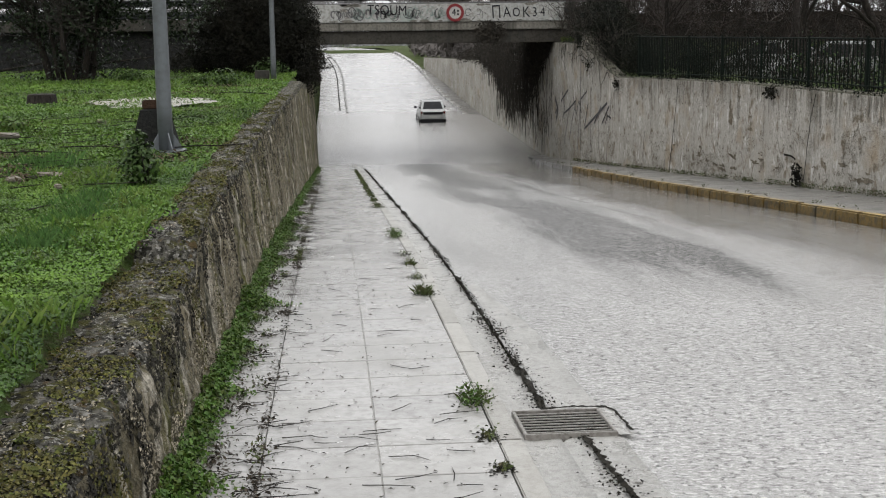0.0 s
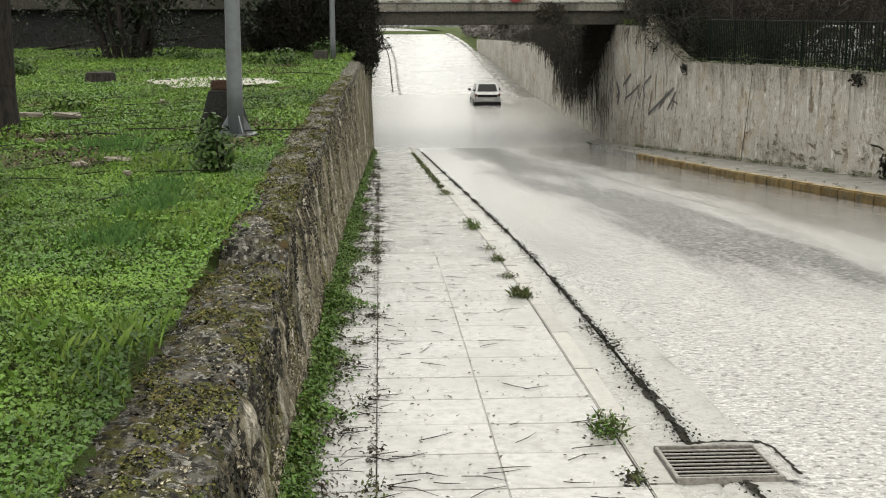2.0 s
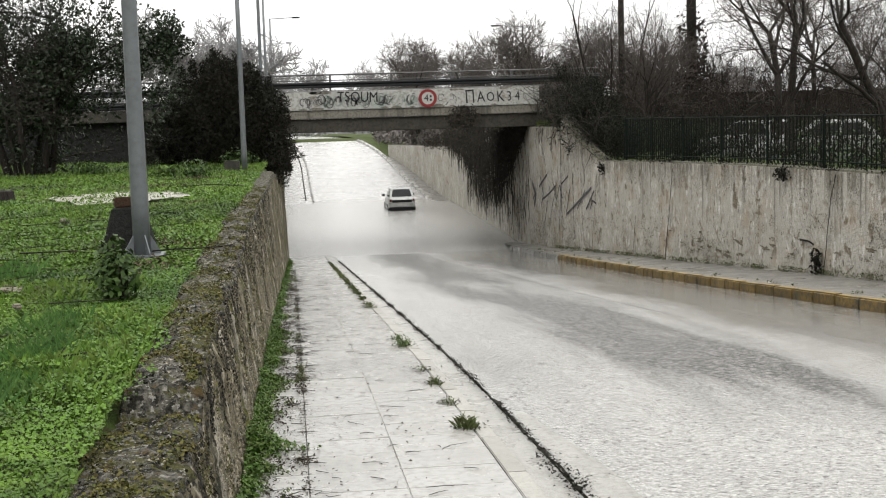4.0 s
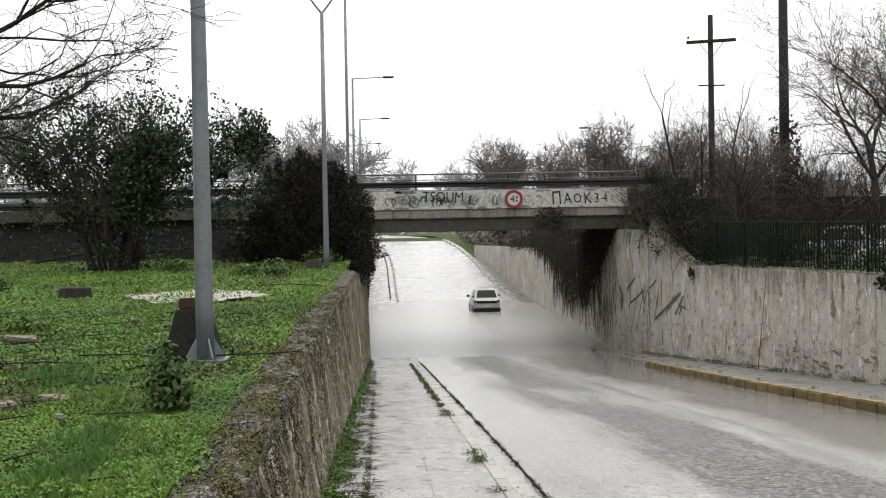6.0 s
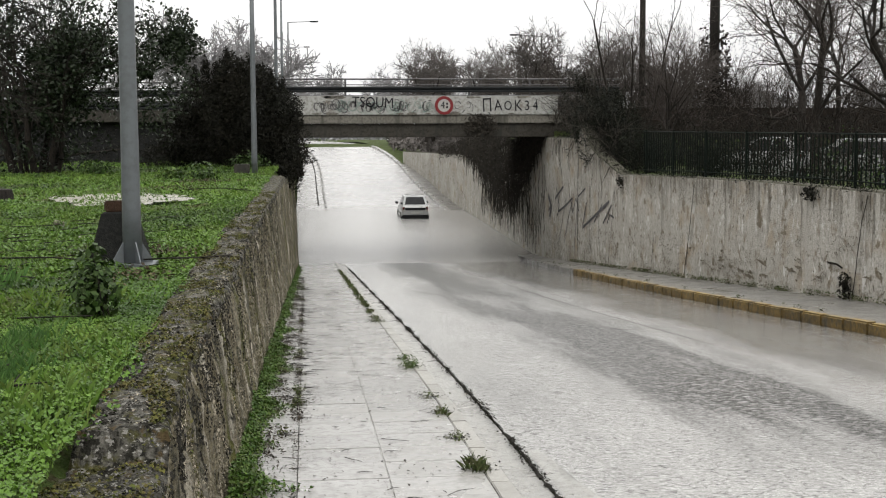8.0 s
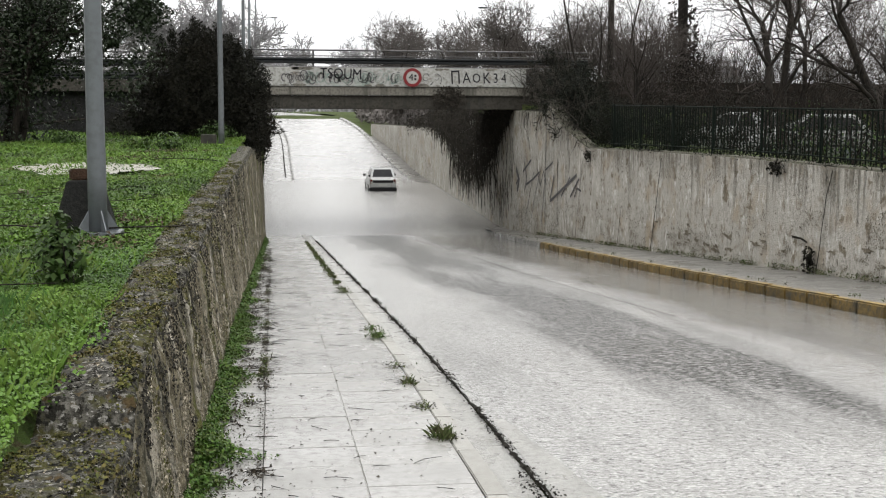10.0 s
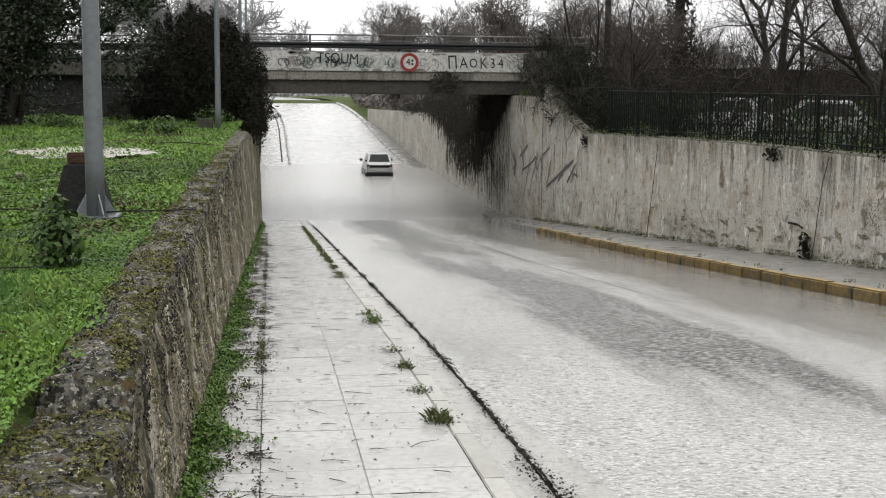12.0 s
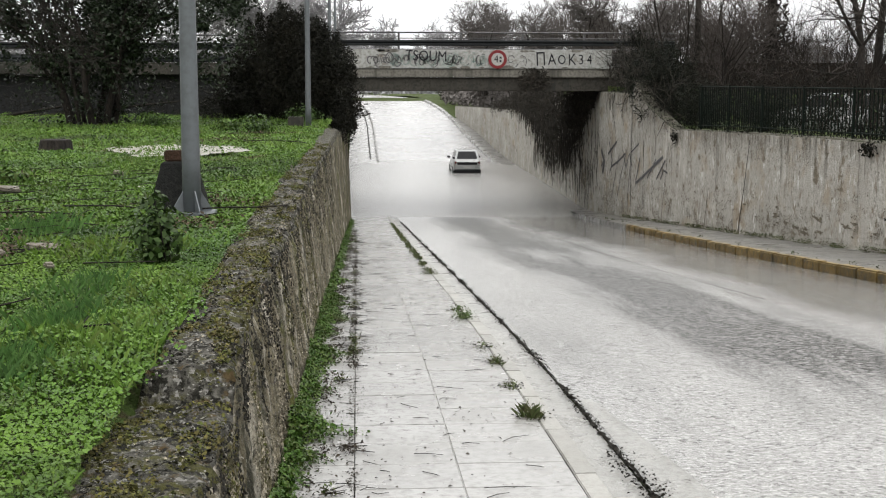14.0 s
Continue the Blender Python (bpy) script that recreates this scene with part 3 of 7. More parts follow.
def tubes(segs, sides=4):
    """Tapered tubes for rows of (x0, y0, z0, x1, y1, z1, r0, r1)."""
    s = np.asarray(segs, float)
    a, b, r0, r1 = s[:, 0:3], s[:, 3:6], s[:, 6:7], s[:, 7:8]
    d = unit(b - a)
    ref = np.where(np.abs(d[:, 2:3]) > 0.9, [[1.0, 0, 0]], [[0, 0, 1.0]])
    u = unit(np.cross(d, ref))
    v = np.cross(d, u)
    rings = []
    for p, r in ((a, r0), (b, r1)):
        for k in range(sides):
            t = 2 * np.pi * k / sides
            rings.append(p + r * (u * np.cos(t) + v * np.sin(t)))
    verts = np.stack(rings, 1)
    base = np.arange(len(s))[:, None, None] * 2 * sides
    f = np.array([[k, (k + 1) % sides, sides + (k + 1) % sides, sides + k] for k in range(sides)])[None]
    return verts.reshape(-1, 3), (base + f).reshape(-1, 4)


def sprout(out, p, d, length, r, lev, top, spread, rnd, droop=0.0, kids=(4, 6), ratio=0.62):
    """A branch with its own branches, added to out as (level, segment)."""
    n = 5 if lev < 2 else 3
    for k in range(n):
        d = d + Vector((rnd.gauss(0, 1), rnd.gauss(0, 1), rnd.gauss(0, 1))) * (0.10 + 0.05 * lev)
        d.z += 0.05 - droop * lev
        d.normalize()
        q = p + d * (length / n)
        r1 = r * (1 - 0.55 / n)
        out.append((lev, (*p, *q, r, r1)))
        p, r = q, r1
        if lev < top and (k >= 1 or lev > 0):
            for _ in range(rnd.randint(*kids) // (2 if lev == 0 else 2) if k < n - 1 else rnd.randint(2, 3)):
                side = Vector((rnd.gauss(0, 1), rnd.gauss(0, 1), rnd.gauss(0, 0.6)))
                nd = (d * (1 - spread) + side.normalized() * spread).normalized()
                sprout(out, p.copy(), nd, length * ratio * rnd.uniform(0.7, 1.15), r * 0.55, lev + 1, top, spread, rnd, droop, kids, ratio)


def bare_tree(name, seed, height, radius, label, category="tree", group="", twig=M_TWIG, bark=M_BARK, top=4, spread=0.5, droop=0.0, kids=(2, 4), lean=(0, 0), ratio=0.62, thin_r=0.006):
    rnd = random.Random(seed)
    out = []
    sprout(out, Vector((0, 0, 0)), Vector((lean[0], lean[1], 1)).normalized(), height * 0.5, radius, 0, top, spread, rnd, droop, kids, ratio)
    tree = empty(name, label, category, group)
    v, f = tubes([s for l, s in out if l <= 1], 6)
    fast_mesh("trunk", v, f, bark, tree, smooth=True)
    thin = [s for l, s in out if l > 1]
    s = np.array(thin)
    s[:, 6:8] = np.maximum(s[:, 6:8], thin_r)
    v, f = tubes(s, 3)
    fast_mesh("crown", v, f, twig, tree)
    return tree


def blob_points(n, centre, radii, shell=0.45, lump=0.25, seed=0):
    """Points in the outer part of a lumpy ellipsoid, and their outward directions."""
    d = unit(rng.normal(size=(n, 3)))
    k = np.array([1 + lump * noise.noise(Vector(v * 2.1) + Vector((seed, 0, 0))) + lump * 0.6 * noise.noise(Vector(v * 5.3) + Vector((0, seed, 0))) for v in d])
    r = (1 - shell * rng.uniform(0, 1, n) ** 1.6) * k
    return np.asarray(centre) + d * r[:, None] * np.asarray(radii), d


# ---- pavement pieces ----
def slab_mesh(w, l, seed):
    bm = bmesh.new()
    box(bm, 0.002, w - 0.002, 0.0055, l - 0.0055, -0.05, 0.0)
    top = [e for e in bm.edges if all(v.co.z > -0.01 for v in e.verts)]
    bmesh.ops.bevel(bm, geom=top, offset=0.003, segments=1, affect="EDGES")
    me = bpy.data.meshes.new("slab")
    bm.to_mesh(me)
    bm.free()
    me.materials.append(M_SLAB)
    return me


SLAB_L = 0.4665
slab_kinds = {w: slab_mesh(w, SLAB_L, 0) for w in (0.30, 0.535, 0.57)}
prng = random.Random(3)
for i in range(100):
    y = -0.813 + i * SLAB_L
    slope = math.atan2(level(y + SLAB_L) - level(y), SLAB_L)
    for x, w in ((-0.285, 0.30), (0.015, 0.535), (0.55, 0.57)):
        ob = new("slab", slab_kinds[w])
        ob.parent = pavement_bed
        ob.location = (x, y + prng.uniform(-0.002, 0.002), level(y) + 0.004 + prng.uniform(-0.0012, 0.0012))
        ob.rotation_euler = (slope + prng.uniform(-0.0025, 0.0025), prng.uniform(-0.003, 0.003), prng.uniform(-0.003, 0.003))

strip("slab_mortar", steps(-0.8, 45.6, 0.2), lambda y: [(0.546 + 0.004 * noise.noise((y * 3, 0, 0)), level(y) - 0.001), (0.554 + 0.005 * noise.noise((y * 3, 4, 0)), level(y) - 0.001)], M_GUTTER, "pale mortar in the long joint of the slabs", "mortar")
near_apron = strip("pavement_near", steps(-14, -0.83, 0.4), lambda y: [(-0.5, level(y)), (1.1, level(y))], M_SLAB, "pale wet concrete pavement", "pavement")


def kerb_piece(w, l, h, material):
    gap, round_ = (0.004, 0.006) if material == M_KERB else (0.012, 0.022)
    bm = boxed(0, w, gap, l - gap, -h, 0, bevel=round_)
    me = bpy.data.meshes.new("kerb_stone")
    bm.to_mesh(me)
    bm.free()
    me.materials.append(material)
    # road-side and end faces get the yellow with shade painted in
    if material == M_KERB_YELLOW:
        me.materials.append(M_KERB_SHADED)
        for p in me.polygons:
            p.material_index = 1 if p.normal.x < -0.9 or abs(p.normal.y) > 0.5 else 0
    return me


def kerb_run(name, ys, xfn, w, l, h, lift, material, label, jitter=0.006):
    thing = tagged(new(name), label, "kerb", kind="structure")
    me = kerb_piece(w, l, h, material)
    for y in ys:
        ob = new("kerb_stone", me)
        ob.parent = thing
        ob.location = (xfn(y) + prng.uniform(-jitter, jitter), y, level(y) + lift + prng.uniform(-jitter, jitter))
        ob.rotation_euler = (math.atan2(level(y + l) - level(y), l), prng.uniform(-4, 4) * jitter, -math.atan2(xfn(y + l) - xfn(y), l))
    return thing


kerb_run("kerb_left", [1.0 * k - 12 for k in range(58)], lambda y: 1.125, 0.115, 1.0, 0.2, 0.006, M_KERB, "pale worn concrete kerb stones, flush with the pavement", 0.002)
kerb_run("kerb_right_yellow", [7.5 + 0.72 * k for k in range(36)], kerb_r, 0.15, 0.72, 0.32, 0.125, M_KERB_YELLOW, "kerb stones with worn yellow paint")
kerb_run("kerb_right_grey", [33.42 + 0.72 * k for k in range(16)], kerb_r, 0.15, 0.72, 0.32, 0.11, M_PAVE2, "dark unpainted wet kerb stones", 0.012)
kerb_run("kerb_right_far", [74 + 1.0 * k for k in range(50)], kerb_r, 0.3, 1.0, 0.32, 0.13, M_SLAB, "pale wet kerb stones on the far slope")
kerb_run("kerb_left_far", [78 + 1.0 * k for k in range(46)], lambda y: kerb_l(y) - 0.1, 0.12, 1.0, 0.3, 0.09, M_PAVE2, "grey kerb stones on the far slope")

# ragged dark joint between gutter and asphalt
cy = steps(2.6, 40, 0.06)
cv = []
for y in cy:
    c = kerb_l(y) - 0.005 + 0.012 * noise.noise((y * 0.9, 0, 5)) + 0.015 * noise.noise((y * 4, 0, 1))
    w = max(0.002, 0.010 + 0.022 * noise.noise((y * 1.3, 3, 0)) + 0.03 * noise.noise((y * 7, 7, 0)) + 0.02 * noise.noise((y * 15, 1, 0)) + (0.008 if y < 4 else 0))
    z = level(y) - 0.012
    cv += [(c - w, y, z - 0.006), (c, y, z + 0.006 * noise.noise((y * 9, 0, 0))), (c + w * 0.9, y, z - 0.006)]
road_joint = link("road_joint", cv, [(3 * a + b, 3 * a + b + 1, 3 * a + b + 4, 3 * a + b + 3) for a in range(len(cy) - 1) for b in range(2)], M_DIRT_SHADE, smooth=True)
tagged(road_joint, "ragged dirt-filled joint along the gutter", "joint", kind="structure")

jy = rng.uniform(-1, 40, 15000)
jy = jy[np.array([rng.uniform() < 0.35 + 0.9 * noise.noise((v * 1.1, 6, 1)) + (0.35 if 2.5 < v < 5.5 else 0) for v in jy])]
jy = jy[(jy < 2.05) | (jy > 2.58)]
jx = np.array([kerb_l(v) - 0.02 + (0.11 if v < 2.3 else 0.0) + 0.03 * noise.noise((v * 2, 2, 2)) for v in jy]) + rng.normal(0, 0.022, len(jy)) * (1 + 0.9 * (jy < 5.5))
c = np.stack([jx, jy, np.array([level(v) for v in jy]) - 0.006], 1)
s = rng.uniform(0.006, 0.024, len(c))
v, f = leaf_quads(c, rng.normal(size=c.shape) * 0.4 + [0, 0, 1], s, s * 0.8, 0.4)
tagged(fast_mesh("joint_grit", v, f, M_DIRT_SHADE), "dark grit and soil along the gutter joint", "grit", kind="stuff")

# drain grate
grate = empty("drain_grate", "wet iron drain grate set in the gutter", "drain", at=(1.262, 2.075, level(2.075) - 0.010))
bm = bmesh.new()
for a in ((0, 0.46, 0, 0.018), (0, 0.46, 0.442, 0.46), (0, 0.018, 0.018, 0.442), (0.442, 0.46, 0.018, 0.442)):
    box(bm, a[0], a[1], a[2], a[3], -0.04, 0.012, bevel=0.003)
grate.rotation_euler = (math.atan2(level(2.5) - level(2.1), 0.4), 0, 0)
M_IRON = mat("wet_cast_iron", [(0.42, 0.4, 0.37), (0.33, 0.31, 0.28), (0.2, 0.18, 0.155)], (6, 40), (0.25, 0.45), 0.3, 60, metal=0.3)
M_PITSHADE = plain("drain_pit_shade", (0.008, 0.008, 0.007), 0.95, 0.0, 0.01)
part("frame", bm, M_IRON, grate)
for k in range(8):
    y = 0.05 + k * 0.049
    part("bar", boxed(0.018, 0.442, y, y + 0.016, 0.0, 0.006, bevel=0.002), M_IRON, grate)
# near-black plate close under the bars, for the shade in the pit
part("pit", boxed(0.016, 0.444, 0.016, 0.444, -0.03, -0.005), M_PITSHADE, grate)
surround = strip("grate_surround", steps(2.06, 2.6, 0.03), lambda y: [(1.725, level(y) - 0.010), (1.76, level(y) - 0.008), (1.792 + 0.014 * noise.noise((y * 9, 0, 2)), level(y) - 0.012)], M_GUTTER, "cracked concrete surround of the drain grate", "concrete")


def crack(label, line, width, n=60, seed=0.0):
    """A ragged crack along line(k) -> (x, y), k from 0 to 1, with broken edges."""
    v = []
    for i in range(n + 1):
        k = i / n
        x, y = line(k)
        x1, y1 = line(min(1, k + 0.01))
        x0, y0 = line(max(0, k - 0.01))
        d = Vector((x1 - x0, y1 - y0)).normalized()
        for e in (-1, 1):
            w = width * max(0.1, 0.6 + 0.8 * noise.noise((k * n * 0.35, e * 3, seed)) + 0.6 * noise.noise((k * n * 0.11, e * 7, seed)))
            v.append((x - e * d.y * w, y + e * d.x * w, level(y) - 0.006))
    ob = link("road_crack", v, [(2 * i, 2 * i + 1, 2 * i + 3, 2 * i + 2) for i in range(n)], M_DIRT_SHADE)
    return tagged(ob, label, "crack", kind="structure")


crack("dark crack in the asphalt beside the drain", lambda k: (1.80 - 0.05 * max(0, k - 0.75) * 4, 2.12 + 0.5 * k), 0.014, 50, 1.0)
crack("dark crack in the asphalt behind the drain", lambda k: (1.42 + 0.34 * k, 2.575 + 0.03 * math.sin(k * 3)), 0.022, 40, 2.0)
crack("dark broken crack in the gutter concrete", lambda k: (1.545 + 0.05 * math.sin(k * 2.2), 2.06 - 2.6 * k), 0.026, 160, 3.0)
# pale rough band where the gutter was patched over the asphalt edge
strip("gutter_patch", steps(-4, 7, 0.1), lambda y: [(kerb_l(y) + lerp(y, [2.0, 2.1], [-0.035, 0.035]), level(y) - 0.026), (kerb_l(y) + 0.06, level(y) - 0.020), (kerb_l(y) + 0.1 + lerp(y, [-4, 5, 7], [0.2, 0.17, 0.02]), level(y) - 0.021), (kerb_l(y) + 0.115 + lerp(y, [-4, 5, 7], [0.2, 0.17, 0.02]) + 0.03 * noise.noise((y * 2, 3, 3)) + 0.03 * noise.noise((y * 9, 3, 5)), level(y) - 0.036)], M_GUTTER, "pale rough concrete patch along the asphalt edge", "gutter")

crack("thin straight seam between two strips of asphalt", lambda k: (4.72 - 0.1 * math.sin(k * 3), 13.0 + 15 * k), 0.012, 200, 5.0)
crack("fine crack across the wet asphalt", lambda k: (3.2 + 1.2 * k, 16.5 - 1.2 * k + 0.3 * math.sin(k * 5)), 0.008, 60, 6.0)

# weeds along the wall foot
def weeds_along(name, n, xfn, ys, size, spread, height, label, material=M_WEED):
    y = rng.uniform(ys[0], ys[1], n)
    dens = np.array([0.55 + 0.8 * noise.noise((v * 1.1, 2, 2)) + 0.5 * noise.noise((v * 3.1, 5, 0)) for v in y])
    keep = rng.uniform(0, 1, n) < np.clip(dens, 0.12, 1)
    y, dens = y[keep], np.clip(dens[keep], 0.2, 1.2)
    u = np.abs(rng.normal(0, 0.5, len(y)))
    x = np.array([xfn(v) for v in y]) + u * spread * dens
    z = np.array([level(v) for v in y]) + 0.01 + rng.uniform(0, 1, len(y)) * height * dens * np.clip(1.2 - u, 0.1, 1)
    c = np.stack([x, y, z], 1)
    nrm = rng.normal(size=c.shape) * 0.6 + [0.35, 0, 0.8]
    s = size * rng.uniform(0.5, 1.3, len(c))
    v, f = leaf_quads(c, nrm, s, s * 0.75)
    return tagged(fast_mesh(name, v, f, material), label, "weeds", kind="stuff")


weeds_along("wall_weeds", 62000, lambda y: wall_l_foot_x(y) + 0.0, (-1.0, 14), 0.024, 0.25, 0.15, "low green weeds along the foot of the wall")
weeds_along("wall_weeds", 14000, lambda y: wall_l_foot_x(y) + 0.0, (14, 42), 0.045, 0.18, 0.12, "low green weeds along the foot of the wall")


def tuft(at, n, r, h, leafy, label):
    base = np.array(at) + np.stack([rng.normal(0, r * 0.5, n), rng.normal(0, r * 0.8, n), np.zeros(n)], 1)
    thing = empty("weed_tuft", label, "weed", "weeds in the kerb joint", at=at)
    base, n_leaf = (base, n) if leafy < 1 else (base[: n // 2], n)
    n = len(base)
    v, f = blades(base - at, rng.uniform(0.25, 1, n) * h * 0.75, rng.uniform(0.1, 0.7, n) * h, np.full(n, 0.0035))
    tagged(fast_mesh("grass", v, f, M_DULLWEED, thing), kind="stuff")
    m = int(n_leaf * leafy * 1.3)
    c = np.stack([rng.normal(0, r * 0.6, m), rng.normal(0, r, m), rng.uniform(0.01, h * 0.7, m)], 1)
    s = 0.022 * rng.uniform(0.5, 1.4, m)
    v, f = leaf_quads(c, rng.normal(size=c.shape) + [0, 0, 0.8], s, s * 0.55)
    fast_mesh("leaves", v, f, M_DULLWEED if leafy < 2 else M_WEED, thing)
    c = np.stack([rng.normal(0, r, 60), rng.normal(0, r * 1.5, 60), np.full(60, 0.006)], 1)
    v, f = leaf_quads(c, rng.normal(size=c.shape) * 0.2 + [0, 0, 1], 0.03, 0.015)
    fast_mesh("dead_leaves", v, f, M_DIRT_SHADE, thing, "dark dead leaves")


for y, n, r, h, leafy in ((2.72, 90, 0.075, 0.13, 2.2), (2.05, 25, 0.04, 0.06, 1.5), (1.55, 20, 0.03, 0.05, 1.5), (6.35, 110, 0.07, 0.12, 0.4), (7.35, 30, 0.06, 0.05, 1.5), (8.35, 50, 0.05, 0.09, 0.8), (9.2, 30, 0.07, 0.05, 1.0),
                          (11.3, 80, 0.08, 0.10, 2.5), (12.0, 40, 0.07, 0.08, 2.0), (17.2, 70, 0.09, 0.1, 1.5), (18.0, 50, 0.08, 0.08, 1.5)):
    tuft((1.09, y, level(y)), n, r, h, leafy, "small green weed tuft growing at the kerb" if leafy > 1 else "grassy brown-green tuft growing at the kerb")
yy = rng.uniform(18.5, 38, 3200)
yy = yy[np.array([noise.noise((v * 2.1, 4, 4)) > 0.05 for v in yy])]
c = np.stack([1.10 + rng.normal(0, 0.03, len(yy)), yy, np.array([level(v) for v in yy]) + rng.uniform(0, 0.05, len(yy))], 1)
v, f = leaf_quads(c, rng.normal(size=c.shape) + [0, 0, 0.8], 0.045, 0.03)
tagged(fast_mesh("kerb_weeds", v, f, M_DULLWEED), "low weeds in the kerb joint", "weeds", kind="stuff")

# litter of twigs, dead leaves and grit on the pavement
def scatter(n, xs, ys, bias=0.0):
    y = ys[0] + (ys[1] - ys[0]) * rng.uniform(0, 1, n) ** 1.5
    u = rng.uniform(0, 1, n)
    u = np.where(rng.uniform(0, 1, n) < bias, np.abs(rng.normal(0, 0.16, n)), u)
    x = xs[0] + (xs[1] - xs[0]) * np.clip(u, 0, 1)
    return np.stack([x, y, np.array([level(v) for v in y]) + 0.009], 1)


c = scatter(2600, (-0.26, 1.1), (0.2, 30), 0.45)
s = rng.uniform(0.008, 0.028, len(c))
v, f = leaf_quads(c, rng.normal(size=c.shape) * 0.25 + [0, 0, 1], s, s * 0.6, 0.3)
M_LITTER = mat("dark_wet_leaf_litter", [(0.05, 0.042, 0.032), (0.035, 0.03, 0.025), (0.09, 0.07, 0.045)], (8, 50), (0.4, 0.7), 0.0, island=0.4)
tagged(fast_mesh("leaf_litter", v, f, M_LITTER), "dark wet leaves and grit on the pavement", "litter", kind="stuff")
c = scatter(240, (-0.25, 1.08), (0.6, 28), 0.4)
ang = rng.normal(0, 0.6, len(c))
ln = rng.uniform(0.05, 0.24, len(c))
d = np.stack([np.cos(ang), np.sin(ang), np.full(len(c), 0.0)], 1) * ln[:, None] / 2
mid = c + np.stack([rng.normal(0, 0.012, len(c)), rng.normal(0, 0.012, len(c)), np.full(len(c), 0.003)], 1)
e0, e1 = c - d, c + d
e0[:, 2] = [level(v) + 0.010 for v in e0[:, 1]]
e1[:, 2] = [level(v) + 0.010 for v in e1[:, 1]]
rad = np.full((len(c), 1), 0.0022)
v, f = tubes(np.concatenate([np.concatenate([e0, mid, rad, rad], 1), np.concatenate([mid, e1, rad, rad * 0.5], 1)]), 4)
tagged(fast_mesh("twig_litter", v, f, M_BARK), "fallen twigs on the wet pavement", "twigs", kind="stuff")
# dirt in the joints nearest the wall
yy = rng.uniform(0.3, 34, 5000)
dens = np.array([0.5 + noise.noise((v * 1.7, 8, 0)) for v in yy])
yy = yy[rng.uniform(0, 1, len(yy)) < dens]
c = np.stack([rng.normal(0.0, 0.018, len(yy)) , yy, np.array([level(v) for v in yy]) + 0.007], 1)
c2 = np.stack([-0.27 + np.abs(rng.normal(0, 0.07, len(yy))), yy + 0.1, np.array([level(v) for v in yy]) + 0.008], 1)
c = np.concatenate([c, c2])
s = rng.uniform(0.006, 0.022, len(c))
v, f = leaf_quads(c, rng.normal(size=c.shape) * 0.3 + [0, 0, 1], s, s * 0.7, 0.2)
tagged(fast_mesh("joint_dirt", v, f, M_LITTER), "dark soil and debris in the slab joints", "dirt", kind="stuff")

yy = -0.5 + 34 * rng.uniform(0, 1, 9000) ** 1.5
yy = yy[np.array([rng.uniform() < 0.35 + 0.9 * noise.noise((v * 1.9, 14, 0)) for v in yy])]
c = np.stack([np.array([wall_l_foot_x(v) for v in yy]) + 0.14 + np.abs(rng.normal(0, 0.06, len(yy))), yy, np.array([level(v) for v in yy]) + 0.012 + rng.uniform(0, 0.02, len(yy))], 1)
s = rng.uniform(0.008, 0.034, len(c))
v, f = leaf_quads(c, rng.normal(size=c.shape) * 0.6 + [0, 0, 1], s, s * 0.45, 0.3)
tagged(fast_mesh("leaf_litter", v, f, M_LITTER), "brown sodden litter at the edge of the wall weeds", "litter", kind="stuff")

# clumps of sodden twigs, leaves and small weeds along the wall side of the pavement
drnd = np.random.default_rng(19)
cl_y = 0.4 + 30 * drnd.uniform(0, 1, 95) ** 1.5
cl_x = np.where(drnd.uniform(0, 1, 95) < 0.5, 0.0, drnd.uniform(-0.28, 0.0, 95))
bits, wisps, sprigs = [], [], []
for cx, cy_ in zip(cl_x, cl_y):
    m = int(drnd.uniform(8, 34))
    px, py = cx + drnd.normal(0, 0.035, m), cy_ + drnd.normal(0, 0.06, m)
    bits += [(a, b, level(b) + 0.012 + drnd.uniform(0, 0.012)) for a, b in zip(px, py)]
    for _ in range(int(drnd.uniform(1, 5))):
        a, b, an, ln_ = cx + drnd.normal(0, 0.05), cy_ + drnd.normal(0, 0.08), drnd.normal(0, 0.9), drnd.uniform(0.04, 0.16)
        q = (a + ln_ * math.cos(an), b + ln_ * math.sin(an))
        wisps.append((a, b, level(b) + 0.012, q[0], q[1], level(q[1]) + 0.018, 0.0028, 0.0018))
    if drnd.uniform() < 0.3:
        m = int(drnd.uniform(20, 60))
        sprigs += [(a, b, level(b) + 0.01 + drnd.uniform(0, 0.05)) for a, b in zip(cx + drnd.normal(0, 0.025, m), cy_ + drnd.normal(0, 0.06, m))]
bits, sprigs = np.array(bits), np.array(sprigs)
s = drnd.uniform(0.012, 0.04, len(bits))
v, f = leaf_quads(bits, drnd.normal(size=bits.shape) * 0.5 + [0, 0, 1], s, s * 0.5, 0.3)
tagged(fast_mesh("leaf_litter", v, f, M_LITTER), "dark sodden leaves in clumps on the pavement", "litter", kind="stuff")
v, f = tubes(wisps, 4)
tagged(fast_mesh("twig_litter", v, f, M_BARK), "broken dark twigs lying by the wall", "twigs", kind="stuff")
s = drnd.uniform(0.012, 0.03, len(sprigs))
v, f = leaf_quads(sprigs, drnd.normal(size=sprigs.shape) + [0, 0, 0.8], s, s * 0.5)
tagged(fast_mesh("joint_weeds", v, f, M_DULLWEED), "tiny weeds in the slab joints", "weeds", kind="stuff")

# ---- lawn ----
def lawn_z(x, y):
    return 3.78 + 0.05 * noise.noise((x * 0.3, y * 0.3, 0))


